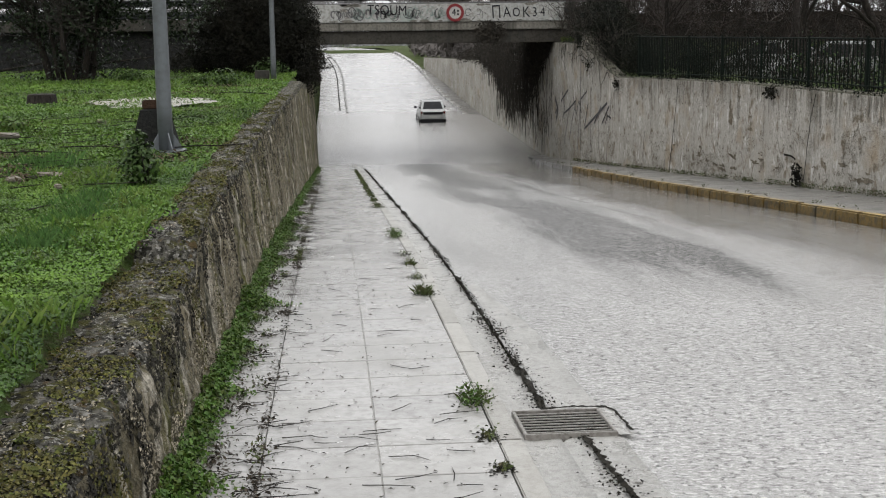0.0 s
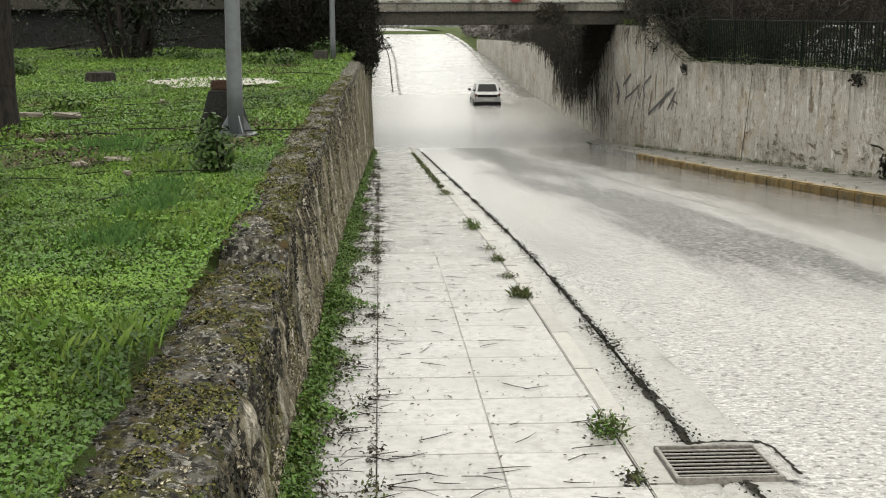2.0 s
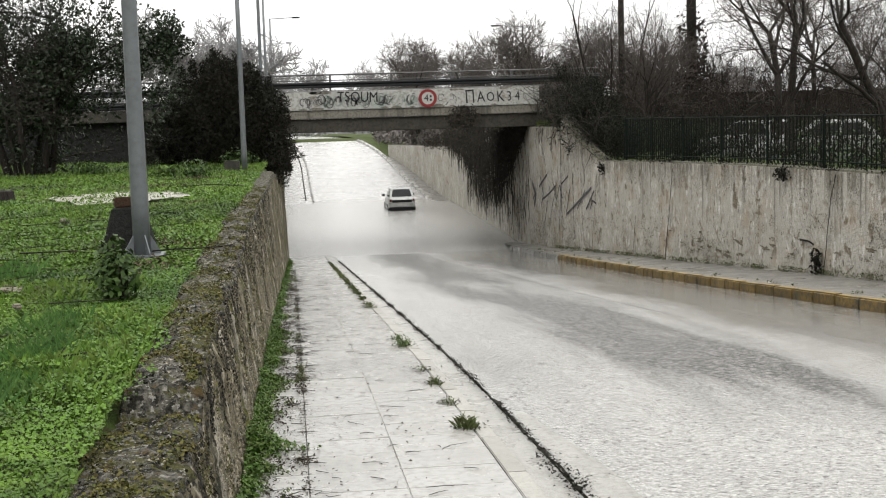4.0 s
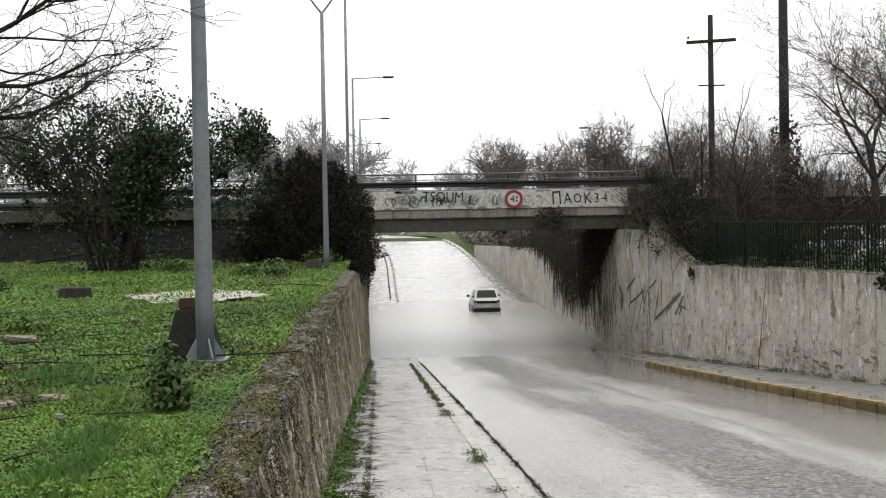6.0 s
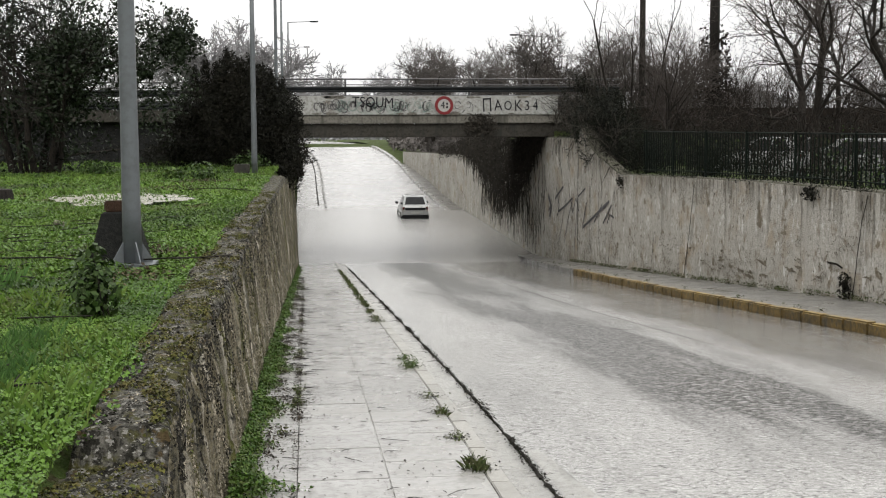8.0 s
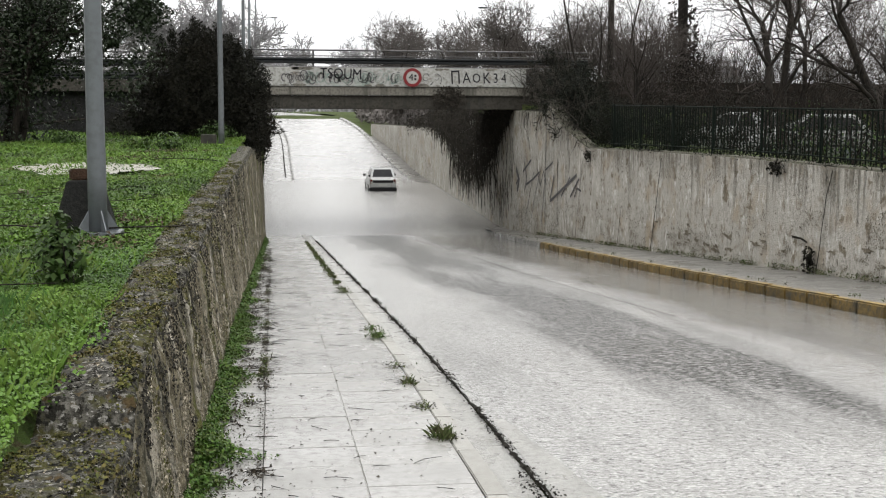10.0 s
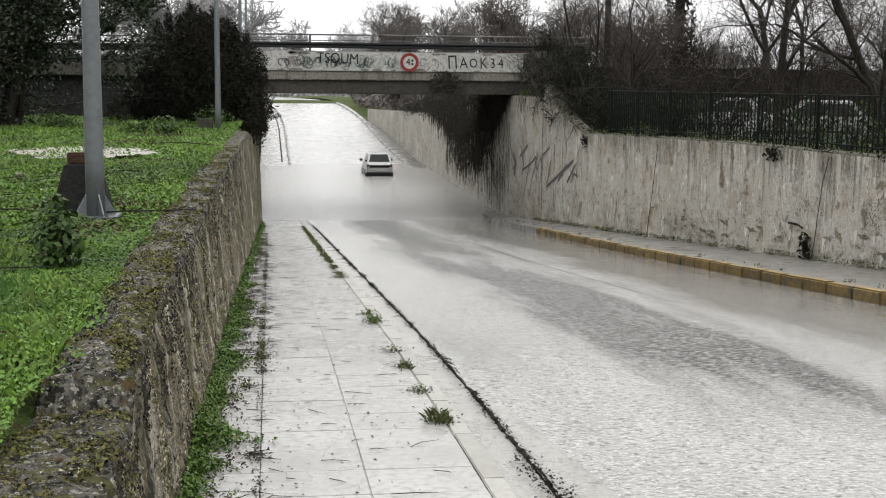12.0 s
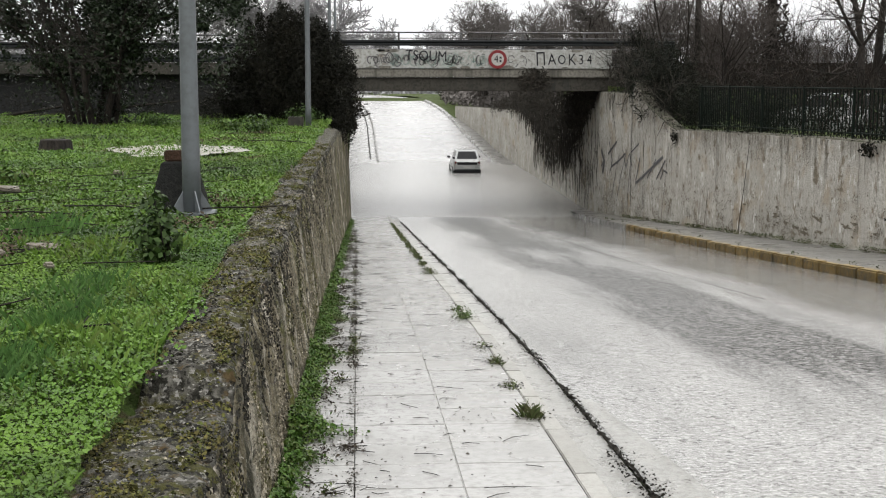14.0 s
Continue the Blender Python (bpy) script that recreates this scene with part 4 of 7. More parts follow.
def in_puddle(x, y):
    k = ((x + 3.05) / 1.15) ** 2 + ((y - 21.0 + 0.25 * (x + 3)) / 2.3) ** 2
    k2 = ((x + 6.2) / 0.6) ** 2 + ((y - 15.9) / 0.9) ** 2
    return min(k, k2) + 0.35 * noise.noise((x * 2, y * 1.2, 6)) < 1


def bald(x, y):
    return x < -1.5 and noise.noise((x * 0.55, y * 0.4, 11)) + 0.5 * noise.noise((x * 1.7, y * 1.3, 4)) > 0.34


def lawn(name, n, xs, ys, leaf, tall, material, label, kind="clover"):
    x, y = rng.uniform(xs[0], xs[1], n), rng.uniform(ys[0], ys[1], n)
    edge = np.array([wall_l_top_x(v) - wall_l_width(v) * 0.78 - 0.08 * noise.noise((v * 2.3, 1, 1)) - 0.06 * noise.noise((v * 0.8, 3, 1)) for v in y])
    keep = (x < edge) & np.array([(not in_puddle(a, b) or rng.uniform() < 0.3) and not (bald(a, b) and rng.uniform() < 0.8) for a, b in zip(x, y)])
    x, y = x[keep], y[keep]
    hump = np.array([0.5 + 0.75 * noise.noise((a * 0.8, b * 0.8, 2)) + 0.5 * noise.noise((a * 3.3, b * 3.3, 8)) for a, b in zip(x, y)]).clip(0.06, 1.3)
    z0 = np.array([lawn_z(a, b) for a, b in zip(x, y)])
    if kind == "clover":
        c = np.stack([x, y, z0 + tall * hump * rng.uniform(0.15, 1, len(x))], 1)
        nrm = rng.normal(size=c.shape) * (0.45 if ys[0] < 8 else 0.6) + [0.1, -0.1, 1]
        s = leaf * rng.uniform(0.55, 1.3, len(c))
        v, f = leaf_quads(c, nrm, s, s * 0.85)
    else:
        c = np.stack([x, y, z0], 1)
        h = tall * hump * rng.uniform(0.4, 1.1, len(c))
        v, f = blades(c, h, h * rng.uniform(0.1, 0.8, len(c)), np.full(len(c), leaf))
    return tagged(fast_mesh(name, v, f, material), label, "grass", kind="stuff")


lawn("clover", 140000, (-4.2, -0.8), (-0.5, 8), 0.021, 0.10, M_CLOVER, "dense fresh green clover on the lawn")
lawn("clover", 26000, (-1.7, -0.6), (-0.5, 10), 0.021, 0.09, M_CLOVER, "fresh green clover creeping up to the wall")
lawn("grass", 26000, (-4.2, -0.8), (-0.5, 8), 0.005, 0.14, M_GRASS, "wet green grass blades on the lawn", "grass")
lawn("clover", 110000, (-8, -0.8), (8, 20), 0.034, 0.09, M_CLOVER, "dense fresh green clover on the lawn")
lawn("grass", 24000, (-8, -0.8), (8, 20), 0.009, 0.13, M_GRASS, "wet green grass blades on the lawn", "grass")
lawn("grass", 60000, (-17, -0.6), (20, 44.5), 0.014, 0.15, M_GRASS, "wet green grass across the lawn", "grass")
lawn("clover", 120000, (-17, -0.6), (20, 44.5), 0.05, 0.08, M_CLOVER, "low green clover across the lawn")
M_LONGGRASS = mat("long_bluish_grass", [(0.09, 0.2, 0.045), (0.06, 0.14, 0.035), (0.12, 0.22, 0.06)], (2, 9), (0.4, 0.6), 0.0, island=0.3, spec=0.15)
# longer grass beside the wall
for cx, cy_, n, r, h in ((-1.35, 5.0, 700, 0.22, 0.12), (-1.4, 4.1, 700, 0.2, 0.12), (-1.45, 6.0, 400, 0.25, 0.12), (-2.4, 9.0, 300, 0.3, 0.15), (-2.7, 4.6, 300, 0.3, 0.14)):
    b = np.stack([cx + rng.normal(0, r * 0.5, n), cy_ + rng.normal(0, r, n), np.full(n, 3.77)], 1)
    v, f = blades(b, h * rng.uniform(0.5, 1.1, n), h * rng.uniform(0.1, 0.7, n), np.full(n, 0.003))
    tagged(fast_mesh("grass_clump", v, f, M_LONGGRASS), "longer bluish green grass by the wall", "grass", kind="stuff")

# brown dead leaves and bare soil showing through the lawn
lrnd = np.random.default_rng(41)
soil = []
for cx, cy_, rx, ry, n in ((-4.5, 10.3, 0.5, 0.3, 420), (-3.3, 9.9, 0.6, 0.25, 360), (-2.75, 8.3, 0.35, 0.3, 260), (-3.3, 7.6, 0.5, 0.2, 300), (-2.3, 7.5, 0.3, 0.25, 160), (-3.0, 5.6, 0.4, 0.25, 260), (-1.3, 11.2, 0.45, 0.3, 260), (-4.4, 14.5, 0.6, 0.5, 300), (-2.6, 24.0, 0.9, 0.7, 500), (-2.0, 26.5, 0.8, 0.6, 400), (-5.6, 12.6, 0.6, 0.4, 320), (-1.25, 9.2, 0.25, 0.5, 180)):
    px, py = cx + lrnd.normal(0, rx * 0.6, n), cy_ + lrnd.normal(0, ry * 0.6, n)
    soil += [(a, b, lawn_z(a, b) + 0.03 + 0.06 * lrnd.uniform()) for a, b in zip(px, py)]
soil = np.array(soil)
s = lrnd.uniform(0.012, 0.055, len(soil))
v, f = leaf_quads(soil, lrnd.normal(size=soil.shape) * 0.5 + [0, 0, 1], s, s * 0.55, 0.3)
M_DEADLEAF = mat("brown_dead_leaves", [(0.1, 0.072, 0.045), (0.07, 0.05, 0.034), (0.16, 0.125, 0.08)], (5, 30), (0.5, 0.8), 0.0, island=0.5)
tagged(fast_mesh("lawn_litter", v, f, M_DEADLEAF), "brown dead leaves scattered on the lawn", "litter", kind="stuff")
seg = []
for _ in range(130):
    a, b, an, ln_ = lrnd.uniform(-5.5, -1.0), lrnd.uniform(4, 16), lrnd.normal(0, 0.6), lrnd.uniform(0.08, 0.5)
    p1_, p2_ = (a, b), (a + ln_ * math.cos(an), b + ln_ * math.sin(an))
    if p2_[0] < -0.95:
        seg.append((*p1_, lawn_z(*p1_) + 0.07, *p2_, lawn_z(*p2_) + 0.09, 0.005, 0.003))
v, f = tubes(seg, 4)
tagged(fast_mesh("lawn_twigs", v, f, M_BARK), "thin fallen twigs on the lawn", "twigs", kind="stuff")

# pale sandy wet patches in the lawn
for px, py, rx, ry, n in ((-3.05, 21.0, 1.4, 2.1, 0), (-6.2, 16.0, 0.7, 0.8, 0), (-2.2, 13.2, 0.3, 0.35, 0)):
    cell, v, f = 0.05, [], []
    for i in range(int(-rx / cell), int(rx / cell)):
        for j in range(int(-ry / cell), int(ry / cell)):
            x, y = px + i * cell, py + j * cell - 0.25 * i * cell
            k = (i * cell / rx) ** 2 + (j * cell / ry) ** 2 + 0.55 * noise.noise((x * 2.2, y * 1.1, 3)) + 0.3 * noise.noise((x * 7, y * 4, 3))
            if k < 0.62:
                b = len(v)
                v += [(p, q, lawn_z(p, q) + 0.022 + 0.01 * noise.noise((p * 3, q * 3, 1))) for p, q in ((x, y), (x + cell, y - 0.25 * cell), (x + cell, y + cell - 0.25 * cell), (x, y + cell))]
                f.append((b, b + 1, b + 2, b + 3))
    tagged(fast_mesh("sand_patch", v, f, M_PALESAND), "pale wet sandy patch in the lawn", "sand", kind="stuff")

# moss, crumbs and stones on the wall
def top_level(y):
    return np.interp(y, [-8, 3.78, 3.82, 8, 20, 34], [3.66, 3.69, 3.84, 3.83, 3.78, 3.68])


def on_top(n, far, keep_if, lift):
    y = -0.7 + (far + 0.7) * rng.uniform(0, 1, n) ** 1.7
    u = rng.uniform(0, 0.34, n)
    k = np.array([keep_if(a, b) for a, b in zip(y, u)])
    y, u = y[k], u[k]
    x = np.array([wall_l_top_x(v) for v in y]) - 0.01 - u * np.array([wall_l_width(v) / 0.36 for v in y])
    z = top_level(y)
    p = np.stack([x, y, z], 1)
    d = np.array([0.028 * noise.noise(Vector(q) * 3) + 0.022 * noise.noise(Vector(q) * 10) for q in p])
    p[:, 2] += d * 0.9 + lift * rng.uniform(0.2, 1, len(p))
    return p


M_MOSS = mat("brown_green_moss", [(0.16, 0.155, 0.04), (0.13, 0.105, 0.045), (0.085, 0.11, 0.028)], (2.5, 16), (0.7, 0.95), 0.0, island=0.5)
M_CRUMB = mat("pale_stone_crumbs", [(0.55, 0.49, 0.38), (0.4, 0.355, 0.27), (0.27, 0.24, 0.18)], (9, 40), (0.7, 0.95), 0.0, island=0.5)
M_BLACKCRUST = mat("black_crust", [(0.04, 0.038, 0.032), (0.06, 0.055, 0.045), (0.025, 0.024, 0.02)], (6, 40), (0.8, 0.95), 0.0, island=0.4)
for name, n, far, test, lift, size, material, label in (
        ("wall_moss", 46000, 24, lambda a, b: noise.noise((a * 1.6, b * 5, 3)) + 0.5 * noise.noise((a * 6, b * 9, 1)) > 0.06, 0.03, 0.017, M_MOSS, "brown-green moss cushions on the wall top"),
        ("wall_lichen", 16000, 20, lambda a, b: noise.noise((a * 2.3, b * 6, 13)) + 0.5 * noise.noise((a * 9, b * 9, 5)) > -0.02, 0.012, 0.02, M_BLACKCRUST, "black lichen crust on the wall top"),
        ("wall_crumbs", 12000, 20, lambda a, b: noise.noise((a * 2.0, b * 5, 23)) > 0.05, 0.014, 0.013, M_CRUMB, "pale stone crumbs on the wall top")):
    c = on_top(n, far, test, lift)
    s = size * rng.uniform(0.4, 1.3, len(c))
    v, f = leaf_quads(c, rng.normal(size=c.shape) * 0.5 + [0, 0, 1], s, s * 0.8, 0.3)
    tagged(fast_mesh(name, v, f, material), label, "moss", kind="stuff")


def on_face(n, test, out):
    y = -0.7 + 24 * rng.uniform(0, 1, n) ** 1.6
    f = rng.uniform(0, 1, n)
    low, top = np.array([level(v) for v in y]), top_level(y)
    z = low + (top - low) * f
    k = np.array([test(a, b, c) for a, b, c in zip(y, z, f)])
    y, z, f = y[k], z[k], f[k]
    x = np.array([wall_l_foot_x(v) for v in y]) * (1 - f) + np.array([wall_l_top_x(v) for v in y]) * f
    p = np.stack([x, y, z], 1)
    p[:, 0] += np.array([0.028 * noise.noise(Vector(q) * 3) + 0.022 * noise.noise(Vector(q) * 10) for q in p]) + out
    return p


# pale gravel gathers low on the face, black crust towards its top
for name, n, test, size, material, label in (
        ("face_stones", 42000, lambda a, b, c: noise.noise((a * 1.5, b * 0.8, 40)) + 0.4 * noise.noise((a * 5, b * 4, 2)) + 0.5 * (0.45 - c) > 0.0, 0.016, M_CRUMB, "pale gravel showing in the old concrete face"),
        ("face_lichen", 42000, lambda a, b, c: noise.noise((a * 2.4, b * 0.9, 50)) + 0.5 * noise.noise((a * 8, b * 3, 2)) + 1.1 * (c - 0.7) > 0.05, 0.02, M_BLACKCRUST, "black crust on the wall face, denser towards the top"),
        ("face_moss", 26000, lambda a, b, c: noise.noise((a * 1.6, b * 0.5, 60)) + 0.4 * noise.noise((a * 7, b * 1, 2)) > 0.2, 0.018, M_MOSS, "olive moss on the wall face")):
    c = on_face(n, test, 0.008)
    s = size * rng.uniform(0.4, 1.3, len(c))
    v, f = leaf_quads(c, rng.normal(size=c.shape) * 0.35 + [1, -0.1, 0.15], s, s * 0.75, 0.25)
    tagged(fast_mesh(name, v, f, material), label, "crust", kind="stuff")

# ---- lamp posts and things on the lawn ----
def lathe(bm, profile, n=24, at=(0, 0, 0)):
    rings = [[bm.verts.new((at[0] + r * math.cos(k * math.tau / n), at[1] + r * math.sin(k * math.tau / n), at[2] + z)) for k in range(n)] for r, z in profile]
    for a, b in zip(rings, rings[1:]):
        for k in range(n):
            bm.faces.new((a[k], a[(k + 1) % n], b[(k + 1) % n], b[k]))
    bm.faces.new(rings[0][::-1])
    bm.faces.new(rings[-1])
    return bm


def lamp_post(name, at, r0, r1, h, label, fins=False, heads=(), turn=0.0, mat_=M_STEEL, head_len=0.6):
    post = empty(name, label, "lamp post", "lamp posts", at=at)
    post.rotation_euler = (0, 0, turn)
    part("pole", lathe(bmesh.new(), [(r0 * 1.02, -0.1), (r0, 0.5), ((r0 + r1) / 2, h * 0.5), (r1, h)]), mat_, post, smooth=True)
    if fins:
        part("base_plate", boxed(-0.2, 0.2, -0.2, 0.2, -0.02, 0.02, bevel=0.004), mat_, post)
        for k in range(4):
            bm = bmesh.new()
            a = k * math.pi / 2 + 0.5
            vs = []
            for s in (-0.006, 0.006):
                for d, z in ((r0 * 0.9, 0.02), (0.185, 0.02), (0.185, 0.04), (r0 * 0.9, 0.22)):
                    vs.append(bm.verts.new((d * math.cos(a) - s * math.sin(a), d * math.sin(a) + s * math.cos(a), z)))
            bm.faces.new(vs[:4])
            bm.faces.new(vs[4:][::-1])
            for q in range(4):
                bm.faces.new((vs[q], vs[4 + q], vs[4 + (q + 1) % 4], vs[(q + 1) % 4]))
            part("fin", bm, mat_, post)
    for dx, dz in heads:
        bm = bmesh.new()
        rod(bm, (0, 0, h - 0.05), (dx, 0, h + dz), r1 * 0.6, r1 * 0.5, 8)
        part("arm", bm, mat_, post)
        e = 1 if dx > 0 else -1
        bm = boxed(-head_len / 2, head_len / 2, -0.14, 0.14, -0.07, 0.07, bevel=0.05, m=pose(dx + e * head_len / 2, 0, h + dz))
        hd = part("lamp_head", bm, M_DARKSTEEL, post)
        part("lens", boxed(-head_len * 0.3, head_len * 0.3, -0.09, 0.09, -0.085, -0.072, m=pose(dx + e * head_len / 2, 0, h + dz)), plain("frosted_lens", (0.6, 0.6, 0.58), 0.3) if "frosted_lens" not in bpy.data.materials else bpy.data.materials["frosted_lens"], hd)
    return post


lamp_post("lamp_post", (-1.43, 10.24, 3.80), 0.081, 0.036, 9.0, "tall grey galvanised lamp post with finned base on grass", fins=True, heads=((0.5, 0.35), (-0.5, 0.35)))
lamp_post("lamp_post", (-1.20, 31.9, 3.78), 0.075, 0.045, 6.7, "slim grey lamp post with forked top on grass", heads=((0.42, 0.5), (-0.42, 0.5)), head_len=0.4)
part("control_box", boxed(-1.75, -1.35, 32.4, 32.7, 3.7, 4.05, bevel=0.02), M_BEAM)
tagged(bpy.data.objects["control_box"], "small grey concrete block behind the lamp post", "block")
lamp_post("street_lamp", (-1.25, 62, 3.75), 0.09, 0.06, 13.7, "tall thin steel lamp mast behind the bridge", heads=((1.2, 0.3),))
for x, y in ((-1.55, 97), (-1.5, 136), (-2.2, 179), (-2.0, 229)):
    lamp_post("street_lamp", (x, y, 3.25), 0.12, 0.07, 12.85, "tall grey street lamp with one long arm", heads=((2.3, 0.05),), head_len=0.9)
lamp_post("street_lamp", (22.7, 120, 3.25), 0.12, 0.07, 10.35, "grey street lamp with one arm beyond the bridge", heads=((-2.2, 0.1),), head_len=0.9)

# tapered concrete block behind the lamp post, with a broken brick on it
block = empty("concrete_base", "dark tapered concrete footing block on grass", "block", at=(-1.60, 10.72, 3.78))
bm = bmesh.new()
bmesh.ops.create_cone(bm, cap_ends=True, segments=4, radius1=0.36, radius2=0.2, depth=0.46, matrix=pose(0, 0, 0.23, 0, 0, 45))
bmesh.ops.bevel(bm, geom=bm.edges[:], offset=0.015, segments=1, affect="EDGES")
M_DARKCONC = mat("damp_dark_concrete", [(0.026, 0.027, 0.026), (0.018, 0.019, 0.018), (0.04, 0.04, 0.037)], (4, 30), (0.6, 0.9), 0.7, 40, spec=0.03)
part("body", bm, M_DARKCONC, block)
brick = part("broken_brick", boxed(-0.11, 0.11, -0.06, 0.06, 0, 0.10, bevel=0.012, m=pose(-1.62, 10.72, 4.24, 0, 0, 15)), mat("red_brown_brick", [(0.1, 0.055, 0.035), (0.075, 0.045, 0.03), (0.05, 0.033, 0.022)], (8, 40), (0.7, 0.9), 0.8, 50))
tagged(brick, "broken red-brown brick lying on a concrete block", "brick")


def stump(at, r, h):
    bm = bmesh.new()
    lathe(bm, [(r * 1.15, -0.1), (r, h * 0.3), (r * 0.96, h * 0.95), (r * 0.88, h)], 18)
    for v_ in bm.verts:
        k = 1 + 0.14 * noise.noise(v_.co * 7 + Vector(at))
        v_.co.x *= k
        v_.co.y *= k
    s = part("tree_stump", bm, M_BARK, smooth=False)
    s.location = at
    return tagged(s, "dark wet sawn tree stump on grass", "stump")


stump((-5.0, 20.6, 3.76), 0.27, 0.24)

# leafy little bush near the wall and others further off
def bush(name, at, radii, n, leaf, material, label, stems=6, shell=0.8):
    b = empty(name, label, "bush", at=at)
    p, d = blob_points(n, (0, 0, radii[2] * 0.85), radii, shell, 0.3, seed=at[0])
    s = leaf * rng.uniform(0.6, 1.3, n)
    v, f = leaf_quads(p, d + rng.normal(size=d.shape) * 0.6 + [0, 0, 0.4], s, s * 0.55)
    fast_mesh("leaves", v, f, material, b)
    seg = [(0.02 * k, 0, -0.03, *(rng.normal(0, 0.5, 3) * radii + [0, 0, radii[2]]), 0.008, 0.003) for k in range(stems)]
    v, f = tubes(seg, 4)
    tagged(fast_mesh("branching", v, f, M_BARK, b), kind="stuff")
    return b


bush("bush", (-1.28, 7.25, 3.78), (0.16, 0.16, 0.25), 620, 0.06, M_SHRUB, "small dark green leafy shrub on grass")
for bx, by, r in ((-2.2, 27.5, 0.45), (-1.5, 36.0, 0.5), (-7.4, 24.0, 0.35), (-9.0, 28.0, 0.5), (-5.2, 32.5, 0.4), (-3.0, 29.5, 0.3), (-3.9, 13.6, 0.18)):
    bush("bush", (bx, by, 3.76), (r * 1.2, r * 0.8, r * 0.6), 420, 0.09, M_SHRUB if r > 0.31 else M_WEED, "low green leafy weed clump on grass")

# planks, stones and branches lying on the lawn
M_PALEWOOD = mat("weathered_pale_debris", [(0.33, 0.3, 0.25), (0.25, 0.22, 0.18), (0.15, 0.13, 0.1)], (5, 30), (0.5, 0.8), 0.5, 50)
for k, (x, y, w, l, t, a) in enumerate(((-3.65, 12.4, 0.34, 0.18, 0.04, 20), (-4.3, 12.5, 0.7, 0.06, 0.05, 4), (-2.1, 7.6, 0.22, 0.12, 0.03, -10), (-2.35, 7.3, 0.12, 0.08, 0.03, 40), (-1.85, 6.7, 0.07, 0.05, 0.03, 30), (-3.2, 9.4, 0.09, 0.06, 0.04, 30), (-2.7, 8.2, 0.06, 0.05, 0.03, 0), (-2.9, 14.8, 0.12, 0.08, 0.05, 10))):
    bm = boxed(-w / 2, w / 2, -l / 2, l / 2, 0, t, bevel=0.01)
    for v_ in bm.verts:
        v_.co += Vector((noise.noise(v_.co * 9 + Vector((k, 0, 0))), noise.noise(v_.co * 9 + Vector((0, k, 0))), noise.noise(v_.co * 9 + Vector((0, 0, k))))) * 0.025
    ob = part("stone" if k != 1 else "fallen_plank", bm, M_PALEWOOD)
    ob.matrix_world = pose(x, y, lawn_z(x, y) + 0.05, 4, 3, a)
    tagged(ob, "pale weathered stone lying in grass" if k != 1 else "weathered plank lying in grass", "stone" if k != 1 else "plank")
for pts in (((-1.35, 10.3, 3.84), (-1.1, 10.0, 3.88), (-0.85, 10.1, 3.87), (-0.6, 10.35, 3.86)), ((-2.6, 10.4, 3.86), (-2.1, 10.2, 3.88), (-1.7, 10.1, 3.85)), ((-2.1, 22.9, 3.86), (-1.5, 22.5, 3.9), (-0.9, 22.3, 3.86)), ((-3.2, 9.9, 3.85), (-2.7, 9.7, 3.88), (-2.4, 9.8, 3.85))):
    v, f = tubes([(*a, *b, 0.008, 0.007) for a, b in zip(pts, pts[1:])], 6)
    tagged(fast_mesh("fallen_branch", v, f, M_BARK), "thin dark fallen branch on grass", "branch")

# ---- trees on the lawn ----
def leafy_tree():
    t = empty("evergreen_tree", "multi-stemmed evergreen tree with dark glossy leaves", "tree", at=(-7.3, 33.5, 3.75))
    rnd = random.Random(5)
    out = []
    for k in range(9):
        a = k * 0.7
        sprout(out, Vector((0.5 * math.cos(a) + 0.3, 0.4 * math.sin(a), -0.1)), Vector((0.28 * math.cos(a), 0.25 * math.sin(a), 1)).normalized(), 2.9 * rnd.uniform(0.8, 1.15), rnd.uniform(0.06, 0.13), 0, 2, 0.45, rnd, kids=(2, 4))
    v, f = tubes([s for l, s in out], 5)
    fast_mesh("trunk", v, f, M_BARK, t)
    tips = np.array([s[3:6] for l, s in out if l >= 1 and s[5] > 1.0])
    extra = [blob_points(3600, c, r, 0.95, 0.4, i)[0] for i, (c, r) in enumerate((((0.6, 0, 3.1), (1.6, 1.3, 0.95)), ((1.7, 0, 2.9), (1.5, 1.1, 1.3)), ((3.3, 0, 2.6), (1.25, 0.8, 1.5)), ((-1.5, 0, 2.6), (0.9, 0.8, 1.0)), ((0.6, 0, 2.2), (1.9, 1.2, 0.9)), ((3.9, 0.2, 3.6), (0.75, 0.6, 0.8))))]
    pts = np.concatenate([np.repeat(tips, 16, 0) + rng.normal(0, 0.17, (len(tips) * 16, 3)), *extra])
    pts = pts[np.array([noise.noise(Vector(p) * 1.5) + 0.7 * noise.noise(Vector(p) * 3.9) > (-0.18 if p[0] > 0.6 else 0.1) for p in pts])]
    hang = np.stack([rng.normal(0.5, 0.8, 6500), rng.normal(0, 0.7, 6500), rng.uniform(0.1, 2.4, 6500)], 1)
    hang = hang[np.array([noise.noise(Vector(p) * 1.6 + Vector((4, 0, 0))) > 0.08 for p in hang])]
    pts = np.concatenate([pts, hang])
    s = 0.115 * rng.uniform(0.6, 1.3, len(pts))
    v, f = leaf_quads(pts, rng.normal(size=pts.shape) + [0, -0.2, 0.5], s, s * 0.55)
    fast_mesh("leaves", v, f, M_EVERGREEN, t)


leafy_tree()


